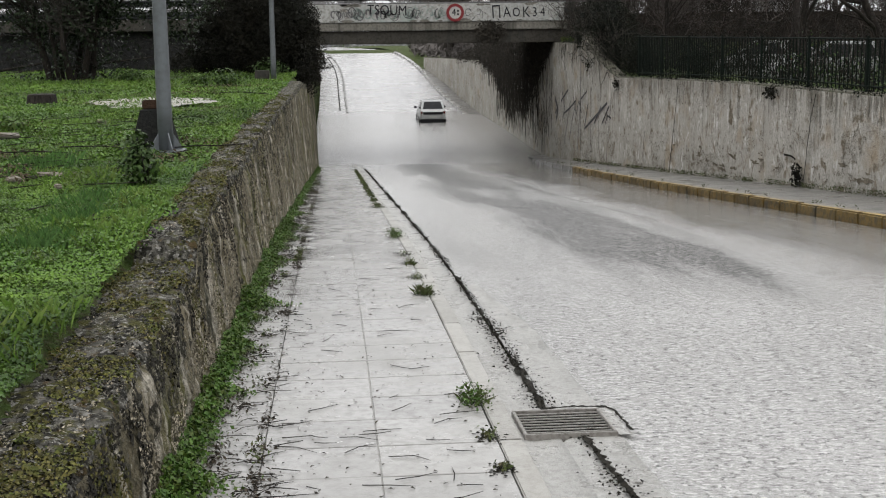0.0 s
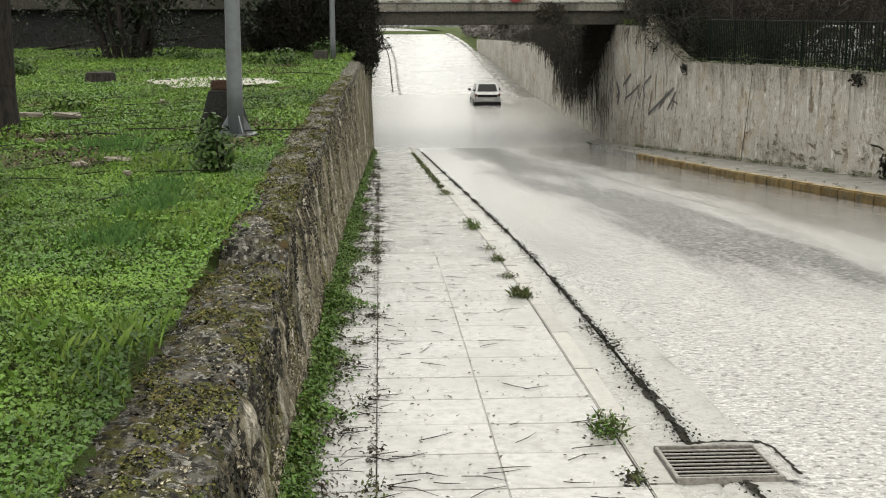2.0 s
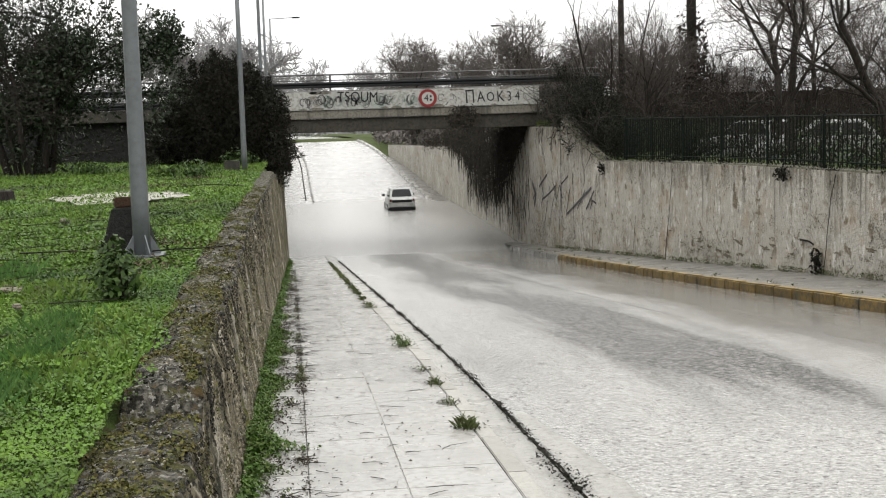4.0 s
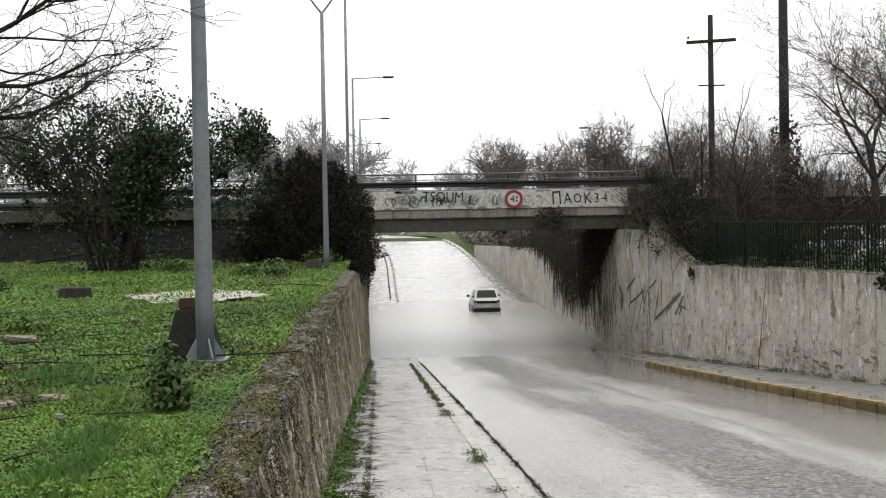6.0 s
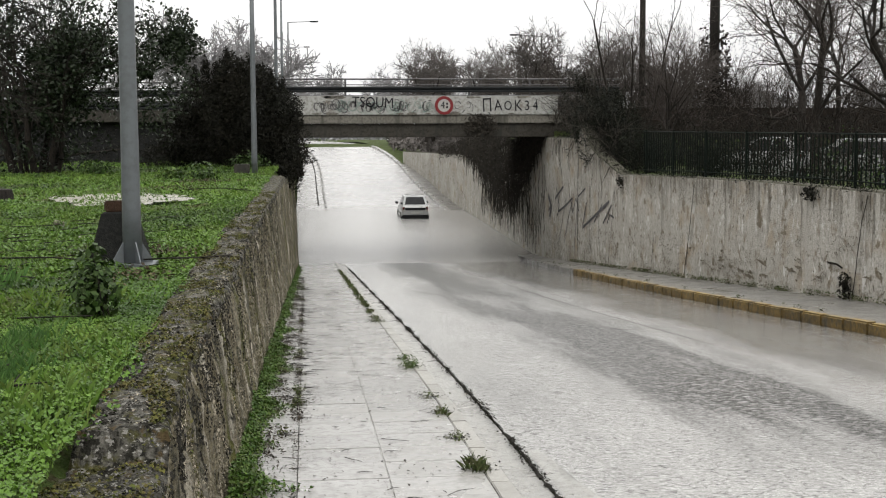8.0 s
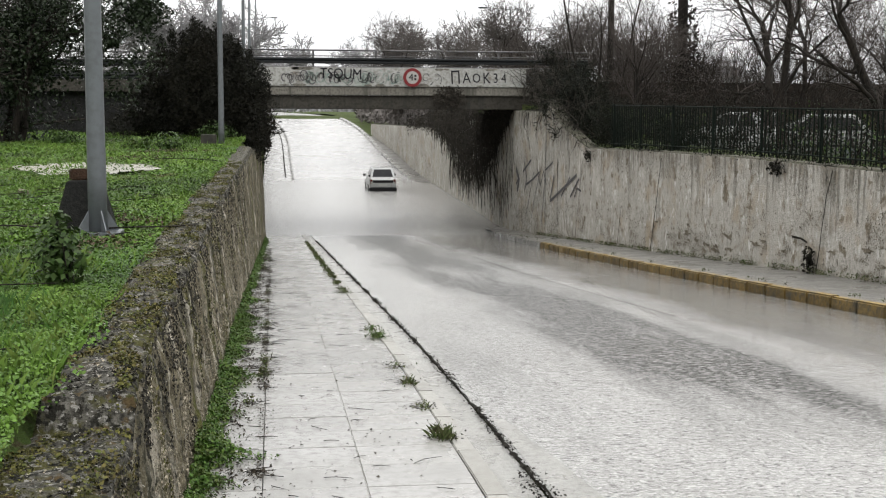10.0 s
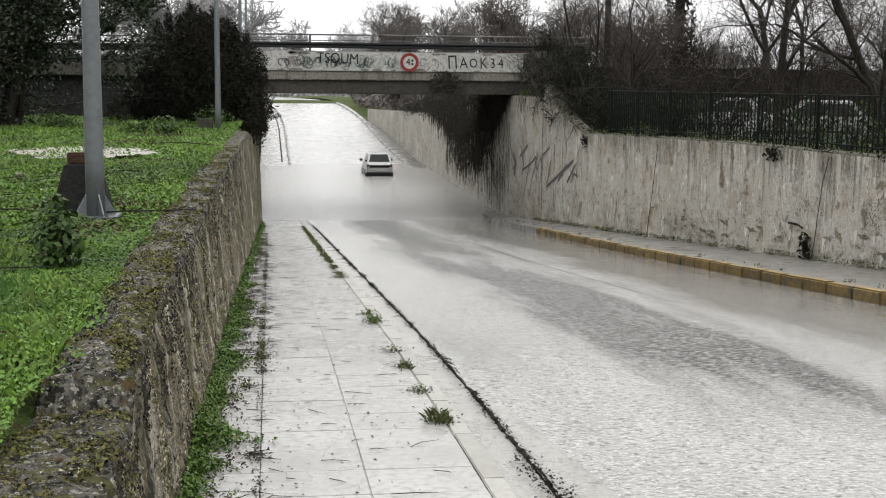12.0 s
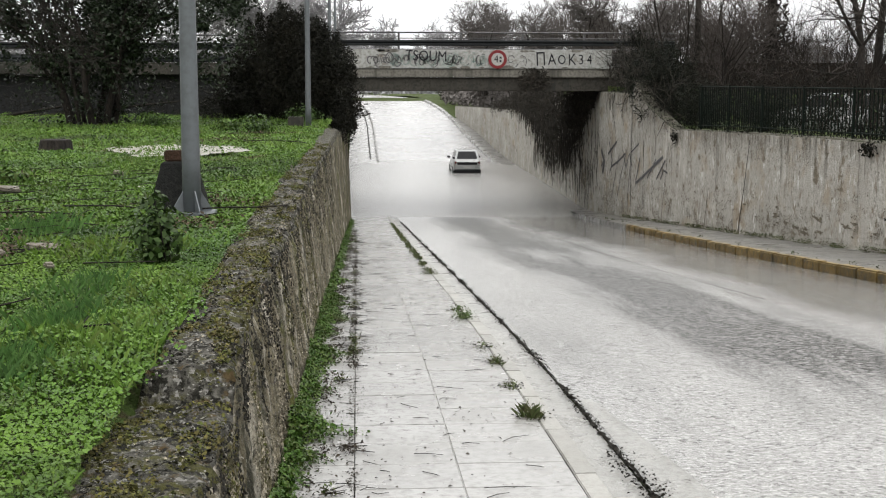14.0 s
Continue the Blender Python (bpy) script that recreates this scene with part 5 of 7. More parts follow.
def conifer_bush(name, at, lobes, n, label):
    t = empty(name, label, "bush", at=at)
    out = []
    for k, (c, r) in enumerate(lobes):
        m = int(n * r[0] * r[2])
        p, d = blob_points(m, c, r, 0.5, 0.28, k * 1.7)
        s = 0.085 * rng.uniform(0.5, 1.5, m)
        v, f = leaf_quads(p, d * 0.4 + rng.normal(size=d.shape) * 0.8, s * 1.3, s * 0.3)
        out.append((v, f))
    base, V, F = 0, [], []
    for v, f in out:
        V.append(v)
        F.append(f + base)
        base += len(v)
    fast_mesh("foliage", np.concatenate(V), np.concatenate(F), M_CYPRESS, t)
    v, f = tubes([(0.1 * k, 0, -0.2, c[0], c[1], c[2], 0.09, 0.03) for k, (c, r) in enumerate(lobes)], 6)
    fast_mesh("trunk", v, f, M_BARK, t)
    return t


conifer_bush("conifer_bush", (-1.9, 38.3, 3.7), [((-0.2, 0, 1.4), (1.5, 1.3, 1.45)), ((0.7, -0.2, 1.2), (1.35, 1.2, 1.35)), ((0.1, 0, 2.2), (1.15, 1.0, 1.05)), ((-0.2, 0, 2.95), (0.5, 0.5, 0.6)), ((0.7, 0, 2.7), (0.45, 0.5, 0.55)), ((-1.2, 0, 1.9), (0.8, 0.8, 0.8)), ((-1.6, 0.2, 1.0), (0.8, 0.8, 1.0)), ((-2.2, 0.3, 0.4), (0.8, 0.8, 0.5)), ((1.5, -0.6, 0.3), (0.55, 1.1, 0.95)), ((0.3, 0, 0.5), (1.9, 1.2, 0.7)), ((1.35, -0.3, 1.7), (0.6, 0.7, 0.8))] + [((-1.3 + 0.33 * k, 0, 2.3 + 0.72 * math.sin(0.6 + 0.33 * k) + 0.22 * math.sin(k * 2.7)), (0.16, 0.16, 0.5)) for k in range(9)], 7500,
             "dense dark dull-green conifer bush hanging over the wall end")
conifer_bush("conifer_bush", (-13.5, 41.5, 3.7), [((0, 0, 0.6), (2.6, 0.8, 0.7)), ((4.2, 0.5, 0.5), (2.2, 0.7, 0.6)), ((7.6, 0.8, 0.6), (1.8, 0.7, 0.7))], 900, "low dark scrubby bushes below the embankment wall")

# tree at the lawn's edge with boughs reaching over
def lawn_tree():
    t = empty("lawn_tree", "large bare tree with thick dark trunk on the lawn", "tree", at=(-4.02, 10.75, 3.7))
    rnd = random.Random(21)
    v, f = tubes([(0.02 * k, 0, 0.9 * k - 0.3, 0.02 * (k + 1) - 0.02, 0.01, 0.9 * k + 0.65, (0.31 if k == 0 else 0.25 - 0.016 * k), 0.24 - 0.016 * k) for k in range(9)], 12)
    fast_mesh("trunk", v, f, M_BARK, t, smooth=True)
    for z, dx, dz, ln, r in ((2.9, 1, 0.25, 1.25, 0.05), (2.7, 1, -0.02, 1.15, 0.045), (2.45, 1, -0.2, 1.1, 0.04), (3.3, 1, 0.5, 1.3, 0.05), (3.6, 1, 0.3, 1.2, 0.045), (2.2, 1, -0.35, 0.9, 0.03), (4.2, 1, 0.4, 1.4, 0.05), (3.4, -1, 0.4, 1.6, 0.06), (4.6, -1, 0.6, 1.5, 0.05), (5.2, 0.3, 1, 1.6, 0.06), (4.9, 0.6, 0.7, 1.5, 0.05)):
        out = []
        sprout(out, Vector((0.05, 0, z)), Vector((dx, rnd.uniform(-0.35, 0.35), dz)).normalized(), ln * 1.28, r * 0.62, 1, 4, 0.42, rnd, -0.004, (3, 5), 0.56)
        v, f = tubes([(*s[:6], max(s[6], 0.003), max(s[7], 0.0024)) for l, s in out], 4)
        fast_mesh("bough", v, f, M_BARK, t)


lawn_tree()

# ---- bridge rails, sign and writing ----
M_GRAF = plain("black_spray_paint", (0.02, 0.02, 0.025), 0.6)
M_GRAFGREY = mat("faded_grey_spray_paint", [(0.16, 0.155, 0.16), (0.2, 0.195, 0.19), (0.12, 0.115, 0.12)], (3, 20), (0.6, 0.9), 0.1)
M_GRAFDARK = mat("dark_grey_spray_paint", [(0.1, 0.098, 0.105), (0.13, 0.127, 0.13), (0.2, 0.195, 0.19)], (3, 20), (0.6, 0.9), 0.1)
M_GRAFBLUE = mat("faded_teal_spray_paint", [(0.25, 0.36, 0.33), (0.33, 0.42, 0.38), (0.4, 0.4, 0.36)], (3, 20), (0.6, 0.9), 0.1)


def writing(name, body, size, m, material, parent=None, extrude=0.004):
    cu = bpy.data.curves.new(name, "FONT")
    cu.body, cu.size, cu.extrude, cu.align_x, cu.align_y = body, size, extrude, "CENTER", "CENTER"
    tmp = bpy.data.objects.new("writing_tmp", cu)
    scene.collection.objects.link(tmp)
    me = bpy.data.meshes.new_from_object(tmp.evaluated_get(bpy.context.evaluated_depsgraph_get()))
    bpy.data.objects.remove(tmp)
    me.materials.append(material)
    me.transform(m)
    ob = new(name, me)
    ob.parent = parent
    return ob


def upright(x, y, z, sx=1.0, lean=0.0):
    return pose(x, y, z, 90, 0, 0) @ pose(0, 0, 0, 0, 0, lean) @ Matrix.Diagonal((sx, 1, 1, 1))


writing("graffiti", "TSOUM", 0.52, upright(2.52, 44.444, 5.86, 0.85, -2), M_GRAF, bridge)["label"] = "black spray-painted letters"
for ch, x, s in (("Π", 6.62, 0.66), ("A", 7.02, 0.56), ("O", 7.38, 0.46), ("K", 7.75, 0.56), ("3", 8.08, 0.5), ("4", 8.38, 0.5)):
    writing("graffiti", ch, s, upright(x, 44.444, 5.74, 0.8, 3), M_GRAF, bridge)["label"] = "black spray-painted letter"


def ribbon(pts, w):
    """A flat band through points of (x, z), as faces in the x-z plane."""
    v, f = [], []
    for k, (x, z) in enumerate(pts):
        a, b = pts[max(0, k - 1)], pts[min(len(pts) - 1, k + 1)]
        d = Vector((b[0] - a[0], b[1] - a[1])).normalized()
        v += [(x - d.y * w / 2, z + d.x * w / 2), (x + d.y * w / 2, z - d.x * w / 2)]
    return v, [(2 * k, 2 * k + 1, 2 * k + 3, 2 * k + 2) for k in range(len(pts) - 1)]


grnd = random.Random(9)
for x0, x1, material, n in ((0.6, 1.6, M_GRAFGREY, 12), (1.2, 3.6, M_GRAFBLUE, 30), (3.2, 4.7, M_GRAFBLUE, 28), (0.5, 4.6, M_GRAFGREY, 52), (5.5, 6.3, M_GRAFGREY, 7), (8.6, 9.5, M_GRAFGREY, 4), (1.2, 1.9, M_GRAFBLUE, 5)):
    for _ in range(n):
        cx, cz = grnd.uniform(x0, x1), 5.74 + grnd.uniform(-0.07, 0.07)
        a0, turn, r = grnd.uniform(0, 6), grnd.choice((0.9, 2.5, 4.5)), grnd.uniform(0.08, 0.2)
        pts = [(cx + r * 0.8 * math.cos(a0 + turn * k / 9), cz + r * 1.1 * math.sin(a0 + turn * k / 9)) for k in range(10)]
        v, f = ribbon(pts, grnd.uniform(0.018, 0.045))
        link("graffiti", [(x, 44.4455, z) for x, z in v], f, material, bridge, "faded spray-painted scrawl")

# plaster lost from the parapet
for _ in range(16):
    cx, cz, r = grnd.uniform(0.4, 9.3), grnd.choice((5.47, 6.06, 6.05)), grnd.uniform(0.04, 0.16)
    ring = [(cx + 1.8 * r * math.cos(a) * grnd.uniform(0.7, 1.2), 44.4475, max(5.425, min(6.105, cz + 0.5 * r * math.sin(a) * grnd.uniform(0.7, 1.2)))) for a in [k * math.tau / 14 for k in range(14)]]
    link("bare_patch", ring, [tuple(range(14))], M_BRIDGE, bridge, "bare patch of lost whitewash")

# height limit sign
sign = empty("road_sign", "round white height-limit sign with worn red ring", "sign", at=(5.06, 44.36, 5.76))
M_SIGNWHITE = mat("worn_white_sign_face", [(0.66, 0.65, 0.62), (0.6, 0.59, 0.56), (0.5, 0.48, 0.45)], (5, 30), (0.4, 0.6), 0.05)
M_SIGNRED = mat("worn_red_sign_paint", [(0.30, 0.035, 0.04), (0.26, 0.035, 0.04), (0.22, 0.06, 0.06)], (5, 30), (0.4, 0.6), 0.05)
part("plate", rodded((0, 0.015, 0), (0, 0.03, 0), 0.325, n=40), M_SIGNWHITE, sign)
bm = bmesh.new()
ro = [[bm.verts.new((r * math.cos(k * math.tau / 48), y, r * math.sin(k * math.tau / 48))) for k in range(48)] for r, y in ((0.33, 0.03), (0.33, 0.008), (0.225, 0.008), (0.225, 0.016))]
for a, b in zip(ro, ro[1:]):
    for k in range(48):
        bm.faces.new((a[k], a[(k + 1) % 48], b[(k + 1) % 48], b[k]))
part("red_ring", bm, M_SIGNRED, sign, "worn red ring")
writing("numeral", "4", 0.36, upright(-0.05, 0.008, 0.0, 0.95), M_GRAF, sign)
for dz in (0.06, -0.06):
    part("small_mark", boxed(0.07, 0.14, 0.006, 0.014, dz - 0.035, dz + 0.035), M_GRAF, sign)
for dz in (-0.27, 0.25):
    part("clamp", boxed(-0.03, 0.03, 0.03, 0.09, dz - 0.02, dz + 0.02), M_STEEL, sign)


def guardrail(y, z, x0, x1, label, off):
    g = empty("guardrail", label, "guardrail", "bridge guardrails")
    k = 0
    x = x0 + off
    while x < x1:
        part("post", boxed(x - 0.035, x + 0.035, y - 0.03, y + 0.03, z - 0.05, z + 0.60), M_RAIL, g)
        x += 2.22
    part("top_rail", rodded((x0, y, z + 0.60), (x1, y, z + 0.60), 0.028, n=8), M_RAIL, g)
    part("thin_rail", rodded((x0, y, z + 0.40), (x1, y, z + 0.40), 0.016, n=6), M_RAIL, g)
    bm = bmesh.new()
    prof = [(0, 0.13), (-0.05, 0.16), (-0.05, 0.20), (0, 0.235), (-0.05, 0.27), (-0.05, 0.31), (0, 0.34)]
    rows = [[bm.verts.new((xx, y - 0.04 + a, z + b)) for a, b in prof] for xx in (x0, x1)]
    for j in range(len(prof) - 1):
        bm.faces.new((rows[0][j], rows[0][j + 1], rows[1][j + 1], rows[1][j]))
    part("beam", bm, M_DARKSTEEL, g, "dark corrugated rail")


guardrail(44.62, 6.10, -1.6, 11.5, "grey steel guardrail along the bridge parapet", 0.93)
guardrail(44.8, 5.98, -45, -1.7, "grey steel guardrail along the embankment", 0.44)
guardrail(44.84, 5.5, -45, -1.7, "low grey steel guardrail along the embankment", 0.44)
guardrail(51.62, 5.68, -45, 13, "grey steel guardrail along the far side of the bridge", 1.1)

# ---- marks and growth on the retaining wall ----
def wall_ribbon(name, pts, w, material, label, category, taper=False):
    """A band on the face of the retaining wall through (y, z)."""
    fine = []
    for (a, b), (c, d) in zip(pts, pts[1:]):
        for k in range(6):
            fine.append((a + (c - a) * k / 6, b + (d - b) * k / 6))
    fine.append(pts[-1])
    v, f = ribbon(fine, w)
    ob = link(name, [(wall_r(y) - 0.02, y + 0.02 * noise.noise((y * 5, z * 5, 1)), z) for y, z in v], f, material)
    return tagged(ob, label, category, kind="structure")


for pts, w in (([(44.4, 2.53), (43.7, 2.15), (44.1, 1.74)], 0.2), ([(43.8, 2.2), (44.3, 1.95)], 0.12), ([(43, 2.47), (41.4, 2.97)], 0.09), ([(42.8, 2.9), (42.2, 2.3), (42.5, 1.9)], 0.09), ([(42.4, 2.05), (41.1, 2.32), (39.85, 2.65)], 0.08), ([(41.25, 0.98), (40.6, 1.86), (39.6, 2.79)], 0.05), ([(42.2, 1.0), (41.5, 1.9), (40.9, 2.6)], 0.05),
               ([(39.4, 1.05), (38.9, 2.75), (37.7, 3.08)], 0.06), ([(40.3, 2.75), (39.7, 2.2), (39.2, 2.7), (38.7, 2.3)], 0.07), ([(38.1, 1.82), (36, 2.4), (34.3, 2.88)], 0.09), ([(38.1, 1.82), (37.5, 2.67)], 0.08), ([(36.4, 2.1), (35.2, 2.75)], 0.06), ([(35.1, 2.19), (34, 2.79)], 0.08), ([(34.6, 2.2), (34.2, 2.5), (33.7, 2.45)], 0.06)):
    wall_ribbon("wall_graffiti", pts, w, M_GRAFDARK, "faded grey sprayed strokes on concrete", "graffiti")
for pts, w in (([(38.85, 4.55), (38.9, 2.8), (38.85, 1.0)], 0.06), ([(37.0, 3.2), (36.9, 1.15)], 0.05), ([(35.6, 1.34), (35.8, 3.24)], 0.03), ([(34.4, 1.03), (33.6, 3.3)], 0.025), ([(29.8, 1.3), (29.45, 2.4)], 0.025), ([(26.9, 1.58), (26.6, 2.5), (26.25, 3.72)], 0.04), ([(18.15, 2.3), (17.9, 3.5), (17.7, 3.92)], 0.03), ([(18.55, 2.70), (18.8, 2.74), (19.15, 2.73)], 0.035)):
    wall_ribbon("wall_crack", pts, w, M_DIRT_SHADE, "dark vertical crack in the concrete", "crack")


# drips and lost plaster on the wall
dv, df = [], []
for _ in range(420):
    y0 = grnd.uniform(12, 44)
    top = wall_r_top(y0) + 0.0
    ln, w = grnd.uniform(0.1, 0.45) if grnd.random() < 0.8 else grnd.uniform(0.5, 1.6), grnd.uniform(0.004, 0.022)
    ln = min(ln, top - level(y0) - 0.3)
    b = len(dv)
    for k in range(6):
        f_ = k / 5
        ww = w * (1 - f_) ** 0.6 + 0.002
        yy_ = y0 + 0.012 * noise.noise((y0 * 9, f_ * 4, 0))
        dv += [(wall_r(yy_) - 0.016, yy_ - ww, top - ln * f_), (wall_r(yy_) - 0.016, yy_ + ww, top - ln * f_)]
    df += [(b + 2 * k, b + 2 * k + 1, b + 2 * k + 3, b + 2 * k + 2) for k in range(5)]
M_DRIP = mat("grey_brown_drip_stain", [(0.27, 0.25, 0.215), (0.2, 0.185, 0.155), (0.36, 0.33, 0.28)], (1.5, 12), (0.6, 0.9), 0.1)
tagged(fast_mesh("wall_drips", dv, df, M_DRIP), "dark drip stains down the retaining wall", "stain", kind="stuff")
M_LOST = mat("brown_bared_concrete", [(0.3, 0.26, 0.2), (0.22, 0.19, 0.145), (0.14, 0.12, 0.09)], (3, 20), (0.7, 0.95), 0.8, 40)
for k in range(26):
    y0, r = grnd.choice((grnd.uniform(12.5, 19.5), grnd.uniform(20, 27))), grnd.uniform(0.03, 0.12)
    z0 = level(y0) + 0.32 + abs(grnd.gauss(0, 0.22))
    ring = []
    for q in range(20):
        a = q * math.tau / 20
        rr = r * (0.55 + 0.6 * noise.noise((math.cos(a) * 1.5 + k, math.sin(a) * 1.5, k)) + 0.55 * noise.noise((math.cos(a) * 5 + k, math.sin(a) * 5, k)))
        ring.append((y0 + 3.2 * rr * math.cos(a), z0 + 0.7 * rr * math.sin(a)))
    tagged(link("lost_plaster", [(wall_r(a) - 0.014, a, b) for a, b in ring], [tuple(range(20))], M_LOST), "brown patch where wall plaster is lost", "patch", kind="structure")


def wall_plant(at, r, n, label):
    b = empty("wall_plant", label, "plant", at=at)
    p, d = blob_points(n, (-0.08, 0, 0), r, 0.9, 0.3, at[1])
    s = 0.08 * rng.uniform(0.6, 1.3, n)
    v, f = leaf_quads(p, d + rng.normal(size=d.shape) * 0.6, s, s * 0.5)
    fast_mesh("leaves", v, f, M_CYPRESS, b)
    v, f = tubes([(0.05, 0, -r[2], -0.05, 0.05, r[2] * 0.4, 0.012, 0.005), (0.05, 0, -r[2], -0.1, -0.05, 0, 0.01, 0.004)], 4)
    tagged(fast_mesh("branching", v, f, M_BARK, b), kind="stuff")


wall_plant((wall_r(18.3), 18.3, 2.45), (0.1, 0.15, 0.26), 160, "dark weed growing from a crack in the wall")
wall_plant((wall_r(19.8), 19.8, 3.85), (0.12, 0.35, 0.13), 140, "dark trailing weed on the wall's edge")
wall_plant((wall_r(32.5), 32.8, 3.5), (0.1, 0.2, 0.2), 110, "dark weed hanging over the wall")
n = 9000
yy = rng.uniform(11, 40, n)
dens = np.array([0.3 + noise.noise((v * 1.3, 9, 0)) for v in yy])
yy = yy[rng.uniform(0, 1, n) < dens]
c = np.stack([np.array([wall_r(v) for v in yy]) - np.abs(rng.normal(0, 0.06, len(yy))), yy, np.array([level(v) for v in yy]) + 0.13 + rng.uniform(0, 0.09, len(yy))], 1)
v, f = leaf_quads(c, rng.normal(size=c.shape) + [0, 0, 0.5], 0.035, 0.02)
tagged(fast_mesh("wall_foot_weeds", v, f, M_DULLWEED), "dark weeds along the foot of the retaining wall", "weeds", kind="stuff")
yy = rng.uniform(11, 40, n)
dens = np.array([-0.1 + noise.noise((v * 2.3, 19, 0)) for v in yy])
yy = yy[rng.uniform(0, 1, n) < dens]
c = np.stack([np.array([kerb_r(v) for v in yy]) + 0.16 + np.abs(rng.normal(0, 0.05, len(yy))), yy, np.array([level(v) for v in yy]) + 0.13 + rng.uniform(0, 0.05, len(yy))], 1)
v, f = leaf_quads(c, rng.normal(size=c.shape) + [0, 0, 0.5], 0.03, 0.016)
tagged(fast_mesh("kerb_weeds", v, f, M_DULLWEED), "small weeds behind the yellow kerb", "weeds", kind="stuff")

# grime, flaking and growth that break up the wall
def on_wall(n, ys, depth, test):
    y = rng.uniform(ys[0], ys[1], n)
    z = depth(y, rng.uniform(0, 1, n))
    k = np.array([test(a, b) for a, b in zip(y, z)]) & (z > np.array([level(a) + 0.14 for a in y])) & (z < np.array([wall_r_top(a) for a in y]))
    y, z = y[k], z[k]
    return np.stack([np.array([wall_r(a) for a in y]) - 0.017, y, z], 1)


tops = lambda y: np.array([wall_r_top(a) for a in y])
feet = lambda y: np.array([level(a) for a in y])
M_GRIME = mat("dark_grey_wall_grime", [(0.3, 0.275, 0.23), (0.22, 0.2, 0.165), (0.38, 0.35, 0.3)], (2, 14), (0.7, 0.95), 0.1, island=0.25)
for name, n, depth, test, size, material, label in (
        ("wall_grime", 16000, lambda y, u: tops(y) - 0.55 * u ** 2, lambda a, b: noise.noise((a * 1.6, b * 0.5, 3)) + 0.6 * noise.noise((a * 6, b, 5)) > 0.08, 0.04, M_GRIME, "dark grey grime below the wall top"),
        ("wall_flaking", 30000, lambda y, u: feet(y) + 0.15 + 1.0 * u ** 1.4, lambda a, b: noise.noise((a * 0.9, b * 1.6, 7)) + 0.8 * noise.noise((a * 4, b * 7, 5)) > 0.22, 0.036, M_LOST, "brown flaking patches low on the wall"),
        ("wall_grime", 8000, lambda y, u: feet(y) + 0.13 + 0.16 * u ** 2, lambda a, b: noise.noise((a * 1.2, 2, 3)) > -0.1, 0.03, M_GRIME, "damp grey grime along the wall foot")):
    c = on_wall(n, (11.5, 44.3), depth, test)
    s_ = size * rng.uniform(0.4, 1.2, len(c))
    v, f = leaf_quads(c, rng.normal(size=c.shape) * 0.02 + [-1, 0, 0], s_, s_ * 0.6, 0.0)
    tagged(fast_mesh(name, v, f, material), label, "stain", kind="stuff")
# grey flecks painted over the wall end as its shading near the bridge
c = on_wall(16000, (36.5, 44.5), lambda y, u: feet(y) + (tops(y) - feet(y)) * u, lambda a, b: noise.noise((a * 0.8, b * 0.35, 13)) + 0.6 * noise.noise((a * 5, b * 2.5, 15)) > -0.02)
s_ = 0.05 * rng.uniform(0.4, 1.2, len(c))
v, f = leaf_quads(c + [0.002, 0, 0], rng.normal(size=c.shape) * 0.02 + [-1, 0, 0], s_, s_ * 0.4, 0.0)
tagged(fast_mesh("wall_grime", v, f, mat("grey_wall_shading", [(0.42, 0.405, 0.37), (0.34, 0.33, 0.3), (0.5, 0.48, 0.44)], (2, 14), (0.7, 0.95), 0.1, island=0.2)), "grey flecks that shade the wall beside the bridge", "stain", kind="stuff")
n = 9000
yy = rng.uniform(11, 43.5, n)
yy = yy[np.array([rng.uniform() < 0.25 + 0.9 * noise.noise((a * 0.8, 31, 0)) + 0.5 * noise.noise((a * 3, 31, 0)) for a in yy])]
c = np.stack([np.array([wall_r(a) for a in yy]) + rng.uniform(-0.06, 0.25, len(yy)), yy, tops(yy) + 0.03 + rng.uniform(-0.08, 0.12, len(yy)) * rng.uniform(0, 1, len(yy))], 1)
v, f = leaf_quads(c, rng.normal(size=c.shape) + [0, 0, 0.4], rng.uniform(0.03, 0.08, len(c)), 0.022)
tagged(fast_mesh("coping_weeds", v, f, M_DARKGROWTH), "dark weeds and moss along the wall coping", "weeds", kind="stuff")

# dead creeper hanging down the wall under the bridge
n = 60000
yy = rng.uniform(44.9, 84, n)
hi = np.interp(yy, [45, 57, 60, 70, 82], [4.6, 4.6, 5.3, 4.7, 3.7])
lo = np.interp(yy, [44.8, 46, 48, 50, 52, 56, 59.5, 64, 69, 75, 84], [4.6, 4.2, 3.1, 2.2, 1.8, 1.6, 1.7, 2.4, 3.1, 3.2, 3.0])
lo = lo + np.array([0.35 * noise.noise((v * 0.6, 0, 3)) + 0.45 * noise.noise((v * 2.2, 0, 8)) for v in yy])
k = rng.uniform(0, 1, n) ** 0.8
zz = hi - (hi - lo) * k
keep = (zz > 0.1) & (rng.uniform(0, 1, n) < np.interp(yy, [45, 64, 70, 82], [1, 1, 0.3, 0.12])) & (rng.uniform(0, 1, n) < np.interp(k, [0, 0.6, 1], [1, 0.9, 0.12])) & np.array([noise.noise((a * 0.7, b * 0.9, 6)) + 0.6 * noise.noise((a * 2, b * 2, 1)) > -0.25 for a, b in zip(yy, zz)])
yy, zz = yy[keep], zz[keep]
c = np.stack([np.array([wall_r(v) for v in yy]) - 0.08 - np.abs(rng.normal(0, 0.16, len(yy))), yy, zz], 1)
nrm = rng.normal(size=c.shape) * [1, 0.7, 0.6] + [-0.4, -0.5, 0]
v, f = leaf_quads(c, nrm, rng.uniform(0.06, 0.2, len(c)), 0.035)
